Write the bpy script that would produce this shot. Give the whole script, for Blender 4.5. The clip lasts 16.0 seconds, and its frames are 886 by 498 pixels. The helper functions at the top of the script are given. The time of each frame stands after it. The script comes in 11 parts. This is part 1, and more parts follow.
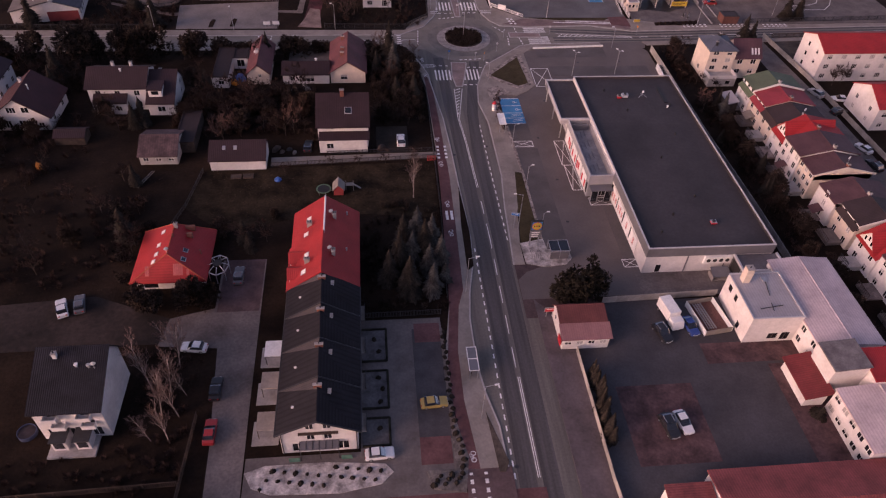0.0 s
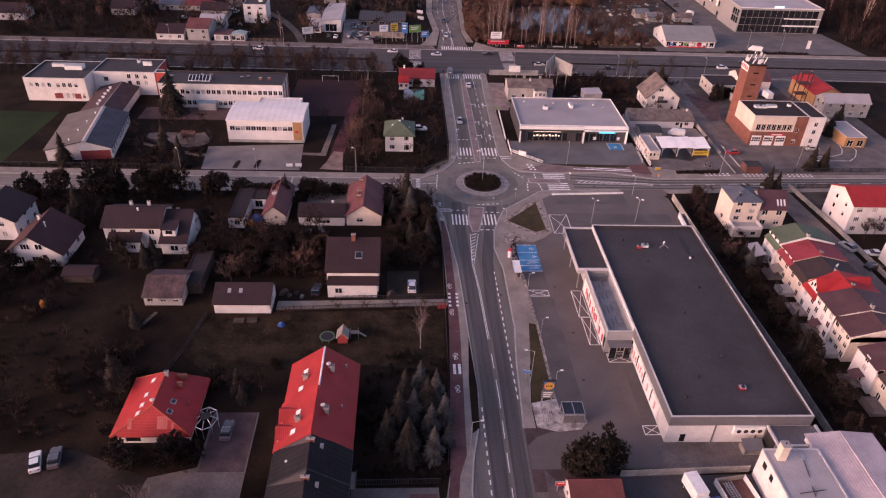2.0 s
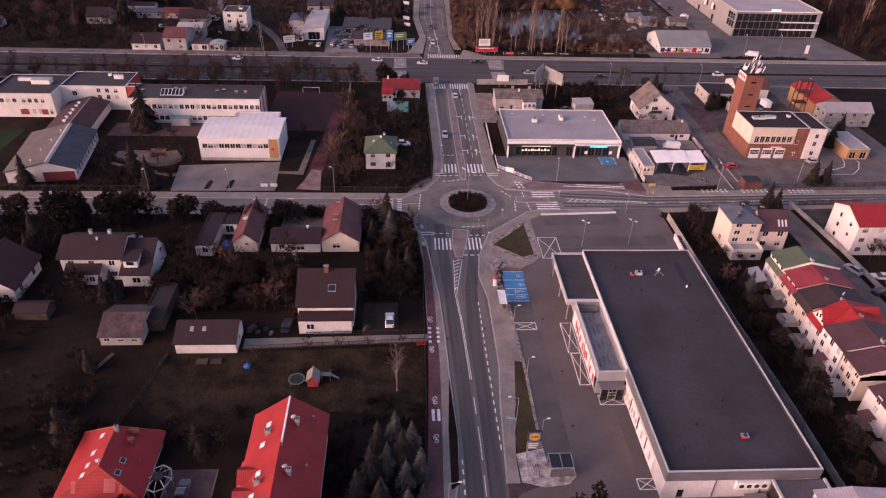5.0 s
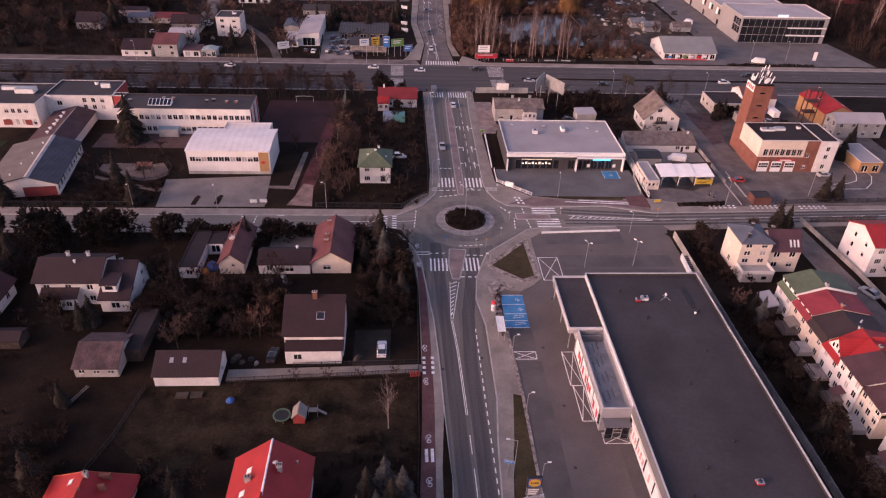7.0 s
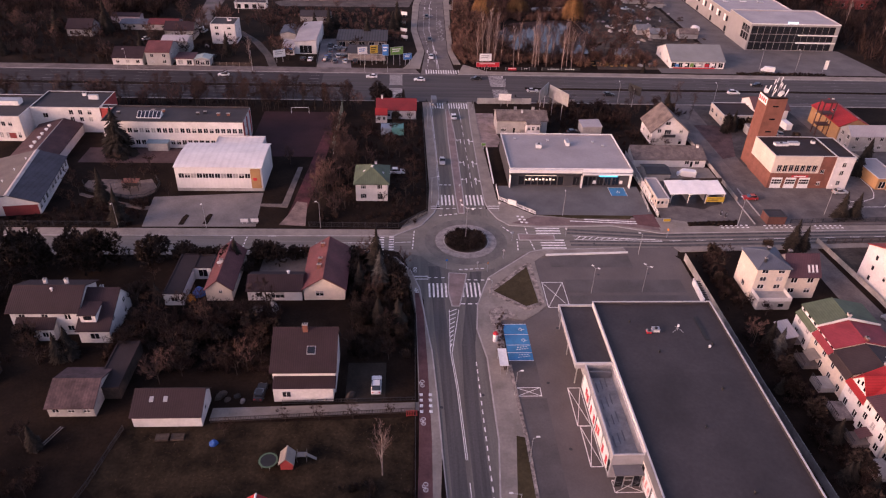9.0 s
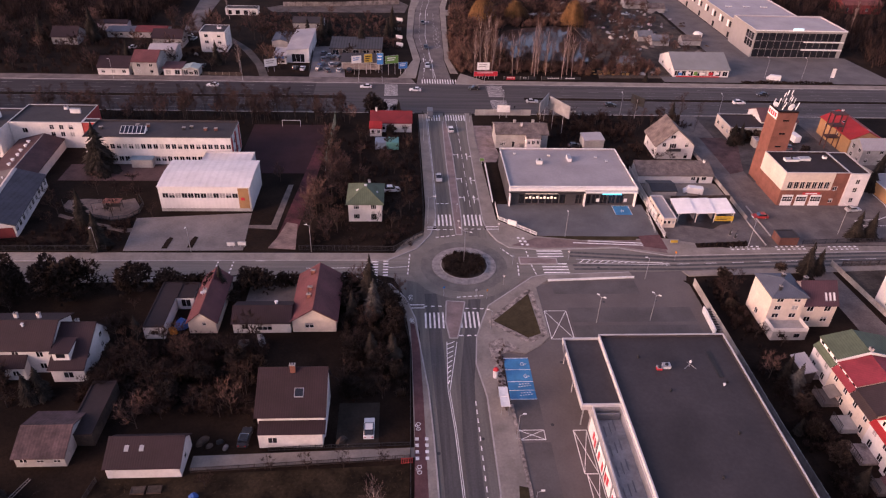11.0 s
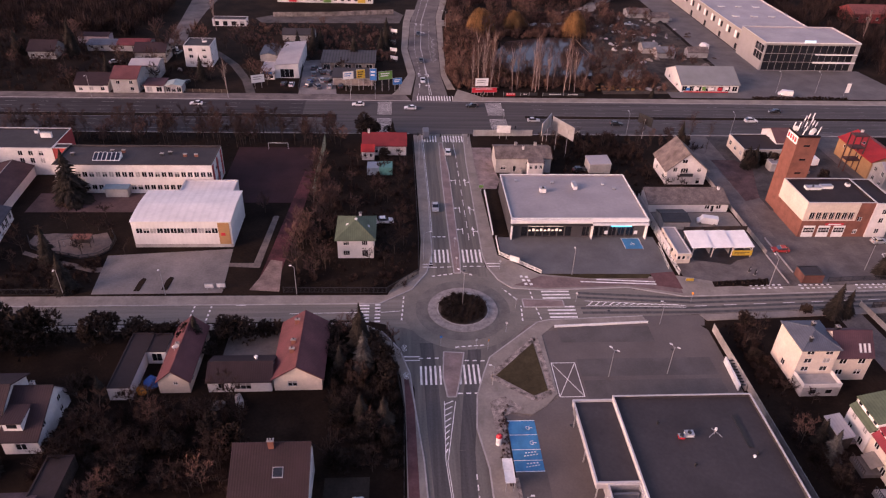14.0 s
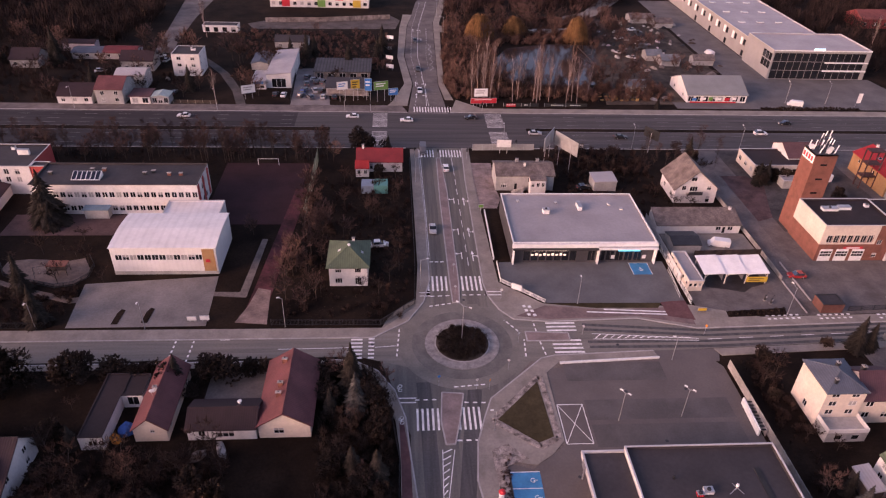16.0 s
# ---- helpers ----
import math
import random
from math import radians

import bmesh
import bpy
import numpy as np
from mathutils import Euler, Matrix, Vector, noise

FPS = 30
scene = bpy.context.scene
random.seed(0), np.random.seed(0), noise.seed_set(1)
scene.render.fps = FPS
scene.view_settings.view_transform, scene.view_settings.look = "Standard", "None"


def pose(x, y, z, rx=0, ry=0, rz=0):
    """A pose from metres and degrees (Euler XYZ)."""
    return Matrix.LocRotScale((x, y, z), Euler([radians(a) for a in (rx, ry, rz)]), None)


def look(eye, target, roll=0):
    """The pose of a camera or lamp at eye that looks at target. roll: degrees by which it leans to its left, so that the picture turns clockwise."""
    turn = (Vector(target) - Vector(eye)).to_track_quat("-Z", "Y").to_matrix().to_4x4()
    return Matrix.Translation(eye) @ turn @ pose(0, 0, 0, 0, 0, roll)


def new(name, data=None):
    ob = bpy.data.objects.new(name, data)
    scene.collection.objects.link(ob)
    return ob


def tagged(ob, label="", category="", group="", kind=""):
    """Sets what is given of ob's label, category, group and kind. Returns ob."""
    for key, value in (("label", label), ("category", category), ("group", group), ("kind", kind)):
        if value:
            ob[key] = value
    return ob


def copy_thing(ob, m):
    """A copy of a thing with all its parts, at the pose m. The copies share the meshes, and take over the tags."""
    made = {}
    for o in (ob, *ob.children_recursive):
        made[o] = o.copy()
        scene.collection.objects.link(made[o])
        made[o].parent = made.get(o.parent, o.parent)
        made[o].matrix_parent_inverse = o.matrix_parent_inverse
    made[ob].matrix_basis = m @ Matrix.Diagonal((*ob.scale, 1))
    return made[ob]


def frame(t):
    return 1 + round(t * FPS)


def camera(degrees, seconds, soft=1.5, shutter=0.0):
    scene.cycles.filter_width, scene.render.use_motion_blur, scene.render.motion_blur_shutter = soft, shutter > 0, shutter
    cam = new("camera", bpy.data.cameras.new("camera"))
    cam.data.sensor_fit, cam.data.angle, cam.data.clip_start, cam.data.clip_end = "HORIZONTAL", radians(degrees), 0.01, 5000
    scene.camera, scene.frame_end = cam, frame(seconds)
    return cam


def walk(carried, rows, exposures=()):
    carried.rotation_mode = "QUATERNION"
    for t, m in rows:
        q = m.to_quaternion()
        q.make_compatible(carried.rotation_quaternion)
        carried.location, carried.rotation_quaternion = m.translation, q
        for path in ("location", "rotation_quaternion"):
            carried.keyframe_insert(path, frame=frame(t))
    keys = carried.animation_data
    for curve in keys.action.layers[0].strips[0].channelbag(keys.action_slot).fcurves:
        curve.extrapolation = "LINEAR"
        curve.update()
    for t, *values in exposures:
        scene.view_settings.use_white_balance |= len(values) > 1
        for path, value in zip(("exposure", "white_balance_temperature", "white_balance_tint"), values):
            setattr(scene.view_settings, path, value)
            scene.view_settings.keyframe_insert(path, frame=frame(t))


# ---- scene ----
cam = camera(65.6, 16.0, 1.2)
METRES, EYE, TILT, LEAN, TURN = 80.6, 95.0, 0.0, 0.0, -8.0
PATH = [
    (0, (0.396, 0.405, 94.652), (0.588, 1.828, 93.26), 3.4),
    (0.5, (2.104, 2.776, 94.866), (2.262, 4.206, 93.477), 3.3),
    (1, (3.428, 4.836, 94.945), (3.565, 6.365, 93.663), 3.0),
    (1.5, (4.563, 6.783, 94.838), (4.68, 8.412, 93.683), 2.7),
    (2, (5.622, 8.285, 94.398), (5.728, 9.946, 93.288), 2.5),
    (2.5, (6.506, 10.268, 94.271), (6.613, 11.928, 93.162), 2.5),
    (3, (7.343, 12.26, 94.322), (7.45, 13.921, 93.212), 2.4),
    (3.5, (8.105, 14.161, 94.396), (8.214, 15.821, 93.286), 2.3),
    (4, (8.787, 16.068, 94.411), (8.897, 17.728, 93.301), 2.2),
    (6.5, (11.014, 27.186, 94.342), (11.134, 28.844, 93.23), 2.2),
    (7, (11.359, 29.443, 94.349), (11.472, 31.102, 93.238), 2.2),
    (7.5, (11.516, 31.826, 94.279), (11.624, 33.485, 93.168), 2.2),
    (8, (11.751, 34.283, 94.247), (11.859, 35.943, 93.137), 2.2),
    (8.5, (11.953, 36.811, 94.289), (12.062, 38.472, 93.179), 2.2),
    (9, (12.312, 39.309, 94.251), (12.421, 40.97, 93.142), 2.2),
    (11.5, (13.023, 52.242, 94.738), (13.142, 53.902, 93.628), 2.2),
    (12, (13.249, 54.902, 94.776), (13.369, 56.562, 93.667), 2.2),
    (12.5, (13.22, 57.634, 94.744), (13.342, 59.294, 93.635), 2.2),
    (13, (13.299, 60.402, 94.847), (13.423, 62.061, 93.737), 2.2),
    (13.5, (13.381, 63.104, 94.917), (13.507, 64.763, 93.808), 2.2),
    (14, (13.646, 65.753, 94.818), (13.772, 67.414, 93.711), 2.2),
    (14.5, (13.678, 68.488, 94.829), (13.807, 70.148, 93.722), 2.3),
    (15, (14.012, 71.299, 95.073), (14.141, 72.958, 93.965), 2.3),
    (15.5, (14.24, 74.097, 95.2), (14.37, 75.756, 94.091), 2.3),
    (16, (14.173, 77.162, 95.124), (14.306, 78.82, 94.014), 2.3),
]
walk(cam, [(t, look(eye, target, roll)) for t, eye, target, roll in PATH], [(0.0, 0.66, 6700, 46), (0.45, 1.03, 6700, 46), (1.0, 1.08, 6700, 46), (2.5, 1.17, 6800, 46), (16.0, 1.18, 6800, 46)])

# ---- light and air ----
SUN_AZIMUTH, SUN_ELEVATION = 245.0, 14.0
world = bpy.data.worlds.new("dusk_sky")
scene.world = world
world.use_nodes = True
wn = world.node_tree.nodes
sky = wn.new("ShaderNodeTexSky")
sky.sky_type = "NISHITA"
sky.sun_disc = False
sky.sun_elevation, sky.sun_rotation = radians(SUN_ELEVATION), radians(SUN_AZIMUTH)
sky.air_density, sky.dust_density, sky.ozone_density = 1.0, 3.0, 1.0
wn["Background"].inputs["Strength"].default_value = 0.117
world.node_tree.links.new(sky.outputs[0], wn["Background"].inputs["Color"])
sun_data = bpy.data.lights.new("evening_sun", "SUN")
sun_data.energy, sun_data.angle, sun_data.color = 1.02, radians(30), (1.0, 0.70, 0.60)
sun_lamp = new("evening_sun", sun_data)
az, el = radians(SUN_AZIMUTH), radians(SUN_ELEVATION)
sun_lamp.matrix_world = look((0, 0, 300), (-math.sin(az) * math.cos(el), -math.cos(az) * math.cos(el), 300 - math.sin(el)))


# ---- materials ----
def mat(name, col, rough=0.8, var=0.18, scale=0.15, fine=3.0, bump=0.0, metal=0.0, spec=0.3, stripe="", pitch=0.5, depth=0.25, tint=0.0, trans=0.0, stretch=None, col2=None, island=False):
    """A worn surface: base colour varied at two scales, with fine relief and, for roofs, ribs along an axis."""
    m = bpy.data.materials.new(name)
    m.use_nodes = True
    n, l = m.node_tree.nodes, m.node_tree.links
    bs = n["Principled BSDF"]
    bs.inputs["Roughness"].default_value, bs.inputs["Metallic"].default_value = rough, metal
    bs.inputs["Specular IOR Level"].default_value = spec
    if trans:
        bs.inputs["Transmission Weight"].default_value = trans
    pos = n.new("ShaderNodeNewGeometry")
    vec = pos.outputs["Position"]
    if stretch:
        mp = n.new("ShaderNodeMapping")
        mp.inputs["Scale"].default_value = stretch
        l.new(vec, mp.inputs["Vector"])
        vec2 = mp.outputs[0]
    else:
        vec2 = vec

    def noise_at(sc, v, detail=4.0):
        t = n.new("ShaderNodeTexNoise")
        t.inputs["Scale"].default_value, t.inputs["Detail"].default_value, t.inputs["Roughness"].default_value = sc, detail, 0.6
        l.new(v, t.inputs["Vector"])
        return t.outputs["Fac"]

    big, small = noise_at(scale, vec2), noise_at(fine, vec)
    ramp = n.new("ShaderNodeValToRGB")
    a = [c * (1 - 1.6 * var) for c in col]
    b = list(col2) if col2 else [min(0.95, c * (1 + 1.6 * var)) for c in col]
    ramp.color_ramp.elements[0].position, ramp.color_ramp.elements[1].position = 0.32, 0.68
    ramp.color_ramp.elements[0].color, ramp.color_ramp.elements[1].color = (*a, 1), (*b, 1)
    l.new(big, ramp.inputs[0])
    grain = n.new("ShaderNodeMapRange")
    grain.inputs["From Min"].default_value, grain.inputs["From Max"].default_value = 0.25, 0.75
    grain.inputs["To Min"].default_value, grain.inputs["To Max"].default_value = 1 - var, 1 + var
    l.new(small, grain.inputs["Value"])
    value = grain.outputs[0]
    height = small
    if stripe:
        w = n.new("ShaderNodeTexWave")
        w.wave_type, w.bands_direction = "BANDS", stripe.upper()
        w.inputs["Scale"].default_value = 0.314 / pitch
        w.inputs["Distortion"].default_value = 0.0
        l.new(vec, w.inputs["Vector"])
        rib = n.new("ShaderNodeMapRange")
        rib.inputs["From Min"].default_value, rib.inputs["From Max"].default_value = 0.0, 0.5
        rib.inputs["To Min"].default_value, rib.inputs["To Max"].default_value = 1 - depth, 1.0
        l.new(w.outputs["Fac"], rib.inputs["Value"])
        mul = n.new("ShaderNodeMath")
        mul.operation = "MULTIPLY"
        l.new(value, mul.inputs[0]), l.new(rib.outputs[0], mul.inputs[1])
        value, height = mul.outputs[0], w.outputs["Fac"]
    info = n.new("ShaderNodeObjectInfo")
    rnd = n.new("ShaderNodeMapRange")
    rnd.inputs["To Min"].default_value, rnd.inputs["To Max"].default_value = 1 - tint, 1 + tint
    l.new(pos.outputs["Random Per Island"] if island else info.outputs["Random"], rnd.inputs["Value"])
    m2 = n.new("ShaderNodeMath")
    m2.operation = "MULTIPLY"
    l.new(value, m2.inputs[0]), l.new(rnd.outputs[0], m2.inputs[1])
    mix = n.new("ShaderNodeVectorMath")
    mix.operation = "SCALE"
    l.new(ramp.outputs[0], mix.inputs[0]), l.new(m2.outputs[0], mix.inputs["Scale"])
    l.new(mix.outputs[0], bs.inputs["Base Color"])
    if bump:
        bp = n.new("ShaderNodeBump")
        bp.inputs["Strength"].default_value, bp.inputs["Distance"].default_value = bump, 0.08
        l.new(height, bp.inputs["Height"])
        l.new(bp.outputs[0], bs.inputs["Normal"])
    return m


def glow(name, col, strength):
    m = bpy.data.materials.new(name)
    m.use_nodes = True
    b = m.node_tree.nodes["Principled BSDF"]
    b.inputs["Base Color"].default_value = (*col, 1)
    b.inputs["Emission Color"].default_value, b.inputs["Emission Strength"].default_value = (*col, 1), strength
    return m


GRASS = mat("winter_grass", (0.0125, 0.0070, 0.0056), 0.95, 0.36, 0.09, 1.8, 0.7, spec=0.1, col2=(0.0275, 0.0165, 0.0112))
GARDEN = mat("garden_grass", (0.0215, 0.0136, 0.0095), 0.95, 0.40, 0.20, 1.8, 0.7, spec=0.1, col2=(0.044, 0.0295, 0.0178))
LAWN = mat("green_lawn", (0.050, 0.038, 0.021), 0.95, 0.25, 0.1, 2.0, 0.5, spec=0.1, col2=(0.084, 0.062, 0.034))
TURF = mat("pitch_turf", (0.020, 0.034, 0.014), 0.95, 0.15, 0.05, 2.0, 0.2, spec=0.1)
SOIL = mat("bare_soil", (0.075, 0.058, 0.048), 0.95, 0.3, 0.2, 2.0, 0.5, spec=0.1)
ASPHALT = mat("asphalt", (0.085, 0.083, 0.090), 0.88, 0.14, 0.12, 2.5, 0.15, spec=0.25)
ASPHALT_NEW = mat("dark_asphalt", (0.134, 0.119, 0.1075), 0.85, 0.16, 0.25, 2.5, 0.15, spec=0.3, stretch=(3.0, 0.12, 1.0))
ASPHALT_EW = mat("asphalt_east_west", (0.182, 0.159, 0.1402), 0.86, 0.14, 0.25, 2.5, 0.15, spec=0.3, stretch=(0.12, 3.0, 1.0))
ASPHALT_OLD = mat("old_asphalt", (0.138, 0.115, 0.110), 0.9, 0.24, 0.12, 2.0, 0.2, spec=0.2)
PAVING = mat("grey_paving", (0.248, 0.21, 0.1843), 0.9, 0.14, 0.2, 2.2, 0.2, spec=0.2)
PAVING_DARK = mat("dark_paving", (0.132, 0.111, 0.106), 0.9, 0.16, 0.25, 2.2, 0.2, spec=0.2)
PAVING_RED = mat("red_paving", (0.125, 0.058, 0.058), 0.9, 0.18, 0.25, 2.2, 0.2, spec=0.2)
KERB = mat("concrete_kerb", (0.36, 0.325, 0.315), 0.85, 0.12, 0.5, 4.0, 0.1)
CONCRETE = mat("concrete", (0.300, 0.270, 0.255), 0.85, 0.16, 0.4, 3.0, 0.2, tint=0.12)
PEBBLES = mat("pale_pebbles", (0.40, 0.355, 0.335), 0.95, 0.35, 0.6, 3.5, 0.8)
GRAVEL = mat("pebbles", (0.255, 0.205, 0.182), 0.95, 0.45, 0.9, 5.0, 0.9)
PAINT = mat("road_paint", (0.76, 0.72, 0.70), 0.7, 0.16, 0.8, 3.0)
PAINT_FADED = mat("faded_road_paint", (0.20, 0.19, 0.19), 0.8, 0.3, 0.5, 3.0)
PAINT_WORN = mat("worn_road_paint", (0.48, 0.44, 0.425), 0.8, 0.3, 0.5, 3.0)
PAINT_RED = mat("red_road_paint", (0.32, 0.07, 0.06), 0.7, 0.2, 0.8, 3.0)
PAINT_BLUE = mat("blue_bay_paint", (0.036, 0.205, 0.400), 0.7, 0.12, 0.4, 3.0)
WHITE = mat("white_render", (0.60, 0.565, 0.555), 0.85, 0.07, 0.25, 2.0, 0.1, tint=0.04)
CREAM = mat("cream_render", (0.57, 0.485, 0.415), 0.85, 0.07, 0.25, 2.0, 0.1, tint=0.05)
YELLOW_WALL = mat("yellow_render", (0.34, 0.19, 0.09), 0.85, 0.08, 0.25, 2.0, 0.1)
GREY_WALL = mat("grey_render", (0.34, 0.32, 0.31), 0.85, 0.12, 0.3, 2.0, 0.1)
PANEL_WHITE = mat("white_sheet_cladding", (0.68, 0.65, 0.64), 0.5, 0.05, 0.2, 1.5, 0.0, stripe="x", pitch=1.0, depth=0.04)
ROOF_WHITE = mat("white_membrane", (0.68, 0.64, 0.63), 0.65, 0.06, 0.15, 1.0, 0.05, stripe="x", pitch=1.9, depth=0.07)
BRICK = mat("orange_brick", (0.190, 0.075, 0.055), 0.85, 0.12, 0.5, 5.0, 0.2)
RED_WALL = mat("red_render", (0.360, 0.055, 0.050), 0.8, 0.12, 0.3, 3.0)
TILE_RED = mat("red_roof_tile", (0.3201, 0.02296, 0.02288), 0.6, 0.10, 0.3, 4.0, 0.3, stripe="x", pitch=0.33, depth=0.16, tint=0.06)
TILE_RED_Y = mat("red_roof_tile_ns", (0.3201, 0.02296, 0.02288), 0.6, 0.10, 0.3, 4.0, 0.3, stripe="y", pitch=0.33, depth=0.16, tint=0.06)
TILE_ROSE = mat("faded_red_roof", (0.135, 0.044, 0.045), 0.7, 0.14, 0.25, 4.0, 0.3, stripe="y", pitch=0.4, depth=0.14)
TILE_BROWN = mat("brown_roof_sheet", (0.029, 0.0138, 0.0172), 0.7, 0.12, 0.3, 4.0, 0.3, stripe="x", pitch=0.4, depth=0.2, tint=0.12)
TILE_BROWN_Y = mat("brown_roof_sheet_ns", (0.029, 0.0138, 0.0172), 0.7, 0.12, 0.3, 4.0, 0.3, stripe="y", pitch=0.4, depth=0.2, tint=0.12)
TILE_BLACK = mat("black_metal_roof", (0.0205, 0.0185, 0.0225), 0.8, 0.12, 0.3, 4.0, 0.3, stripe="y", pitch=0.9, depth=0.3, spec=0.12)
TILE_BLACK_X = mat("black_metal_roof_ew", (0.0205, 0.0185, 0.0225), 0.8, 0.12, 0.3, 4.0, 0.3, stripe="x", pitch=0.45, depth=0.3, spec=0.12)
SHEET_GREY = mat("grey_sheet_roof", (0.36, 0.33, 0.34), 0.55, 0.07, 0.2, 2.0, 0.2, stripe="x", pitch=0.5, depth=0.10)
SHEET_ROSE = mat("rusty_pink_sheet", (0.50, 0.40, 0.41), 0.6, 0.12, 0.2, 2.0, 0.2, stripe="x", pitch=0.5, depth=0.14)
ETERNIT = mat("weathered_fibre_cement", (0.150, 0.118, 0.110), 0.9, 0.25, 0.5, 3.0, 0.4, stripe="x", pitch=0.35, depth=0.2)
GREEN_ROOF = mat("green_sheet_roof", (0.085, 0.110, 0.070), 0.7, 0.12, 0.3, 3.0, 0.2, stripe="x", pitch=0.5, depth=0.15)
BLUE_ROOF = mat("slate_blue_roof", (0.085, 0.095, 0.125), 0.65, 0.1, 0.3, 3.0, 0.2, stripe="x", pitch=0.4, depth=0.15)
MEMBRANE = mat("dark_roof_membrane", (0.0415, 0.0352, 0.0385), 0.75, 0.16, 0.10, 1.5, 0.05, spec=0.3)
MEMBRANE_GREY = mat("grey_roof_membrane", (0.295, 0.270, 0.280), 0.75, 0.08, 0.12, 1.5, 0.05)
OLD_CONCRETE = mat("mossy_concrete", (0.190, 0.155, 0.146), 0.9, 0.3, 0.5, 3.0, 0.3, tint=0.25)
GREY_PANEL = mat("pale_grey_panel", (0.40, 0.375, 0.385), 0.6, 0.06, 0.3, 2.0, 0.0, stripe="y", pitch=1.2, depth=0.05)
METAL_EDGE = mat("pale_metal_trim", (0.50, 0.48, 0.49), 0.5, 0.06, 0.4, 3.0, metal=0.2)
METAL_GREY = mat("grey_metal_cladding", (0.17, 0.165, 0.18), 0.5, 0.06, 0.4, 3.0, metal=0.3)
DARK_METAL = mat("dark_metal", (0.045, 0.044, 0.048), 0.5, 0.1, 0.5, 4.0, metal=0.4)
PALLET = mat("yellow_timber", (0.34, 0.20, 0.075), 0.85, 0.2, 0.8, 4.0, tint=0.25)
STEEL = mat("galvanised_steel", (0.42, 0.41, 0.42), 0.45, 0.1, 0.6, 4.0, metal=0.6)
GLASS = mat("window_glass", (0.020, 0.022, 0.028), 0.06, 0.1, 0.8, 3.0, spec=0.6, trans=0.25)
BLIND = mat("drawn_blind", (0.30, 0.28, 0.28), 0.5, 0.12, 1.0, 4.0, spec=0.5)
FRAME = mat("white_window_frame", (0.62, 0.60, 0.59), 0.5, 0.05, 1.0, 4.0)
FRAME_DARK = mat("dark_window_frame", (0.06, 0.045, 0.04), 0.5, 0.1, 1.0, 4.0)
WOOD = mat("weathered_wood", (0.062, 0.044, 0.036), 0.85, 0.25, 0.8, 5.0, 0.3, tint=0.15)
BLACK = mat("black_plastic", (0.022, 0.021, 0.022), 0.6, 0.1, 1.0, 4.0)
RUBBER = mat("tyre_rubber", (0.016, 0.016, 0.017), 0.9, 0.1, 1.0, 4.0)
SIGN_RED = mat("red_sign", (0.50, 0.030, 0.040), 0.5, 0.05, 1.0, 4.0)
SIGN_BLUE = mat("blue_sign", (0.03, 0.16, 0.42), 0.5, 0.05, 1.0, 4.0)
SIGN_YELLOW = mat("yellow_sign", (0.50, 0.33, 0.04), 0.5, 0.06, 1.0, 4.0)
SIGN_GREEN = mat("green_sign", (0.12, 0.25, 0.06), 0.5, 0.06, 1.0, 4.0)
SIGN_WHITE = mat("white_sign", (0.72, 0.70, 0.69), 0.5, 0.06, 1.0, 4.0)
ORANGE = mat("orange_plastic", (0.60, 0.20, 0.02), 0.5, 0.1, 1.0, 4.0)
TARP_BLUE = mat("blue_tarpaulin", (0.03, 0.10, 0.32), 0.5, 0.2, 1.5, 5.0, 0.3)
WATER = mat("pond_water", (0.045, 0.032, 0.031), 0.10, 0.3, 0.1, 1.0, 0.02, spec=0.22)
NEEDLES = mat("spruce_needles", (0.027, 0.022, 0.018), 0.95, 0.3, 0.5, 3.0, spec=0.1, tint=0.3, island=True)
NEEDLES_BLUE = mat("blue_spruce_needles", (0.058, 0.054, 0.050), 0.95, 0.3, 0.5, 3.0, spec=0.1, tint=0.35, island=True)
PINE = mat("pine_needles", (0.024, 0.020, 0.015), 0.95, 0.3, 0.5, 3.0, spec=0.1, tint=0.35, island=True)
TWIGS = mat("bare_twigs", (0.040, 0.0240, 0.0200), 0.95, 0.25, 0.2, 2.0, spec=0.1, tint=0.35, island=True)
TWIGS_RED = mat("reddish_twigs", (0.104, 0.060, 0.050), 0.95, 0.25, 0.2, 2.0, spec=0.1, tint=0.35, island=True)
TWIGS_PALE = mat("pale_birch_twigs", (0.150, 0.095, 0.082), 0.9, 0.25, 0.3, 2.0, spec=0.1, tint=0.3, island=True)
TWIGS_GOLD = mat("golden_willow_twigs", (0.190, 0.098, 0.042), 0.9, 0.25, 0.3, 2.0, spec=0.1, tint=0.3, island=True)
BARK = mat("dark_bark", (0.060, 0.045, 0.038), 0.95, 0.3, 1.0, 6.0, 0.4, spec=0.1)
BIRCH = mat("birch_bark", (0.30, 0.235, 0.21), 0.85, 0.3, 1.5, 5.0, 0.2, spec=0.1)
SHOP_LIGHT = glow("lit_shop_sign", (1.0, 0.86, 0.66), 0.32)
SHOP_CYAN = glow("lit_cyan_sign", (0.05, 0.62, 0.85), 0.55)
LAMP_GLOW = glow("lamp_lens", (0.9, 0.88, 0.85), 0.15)


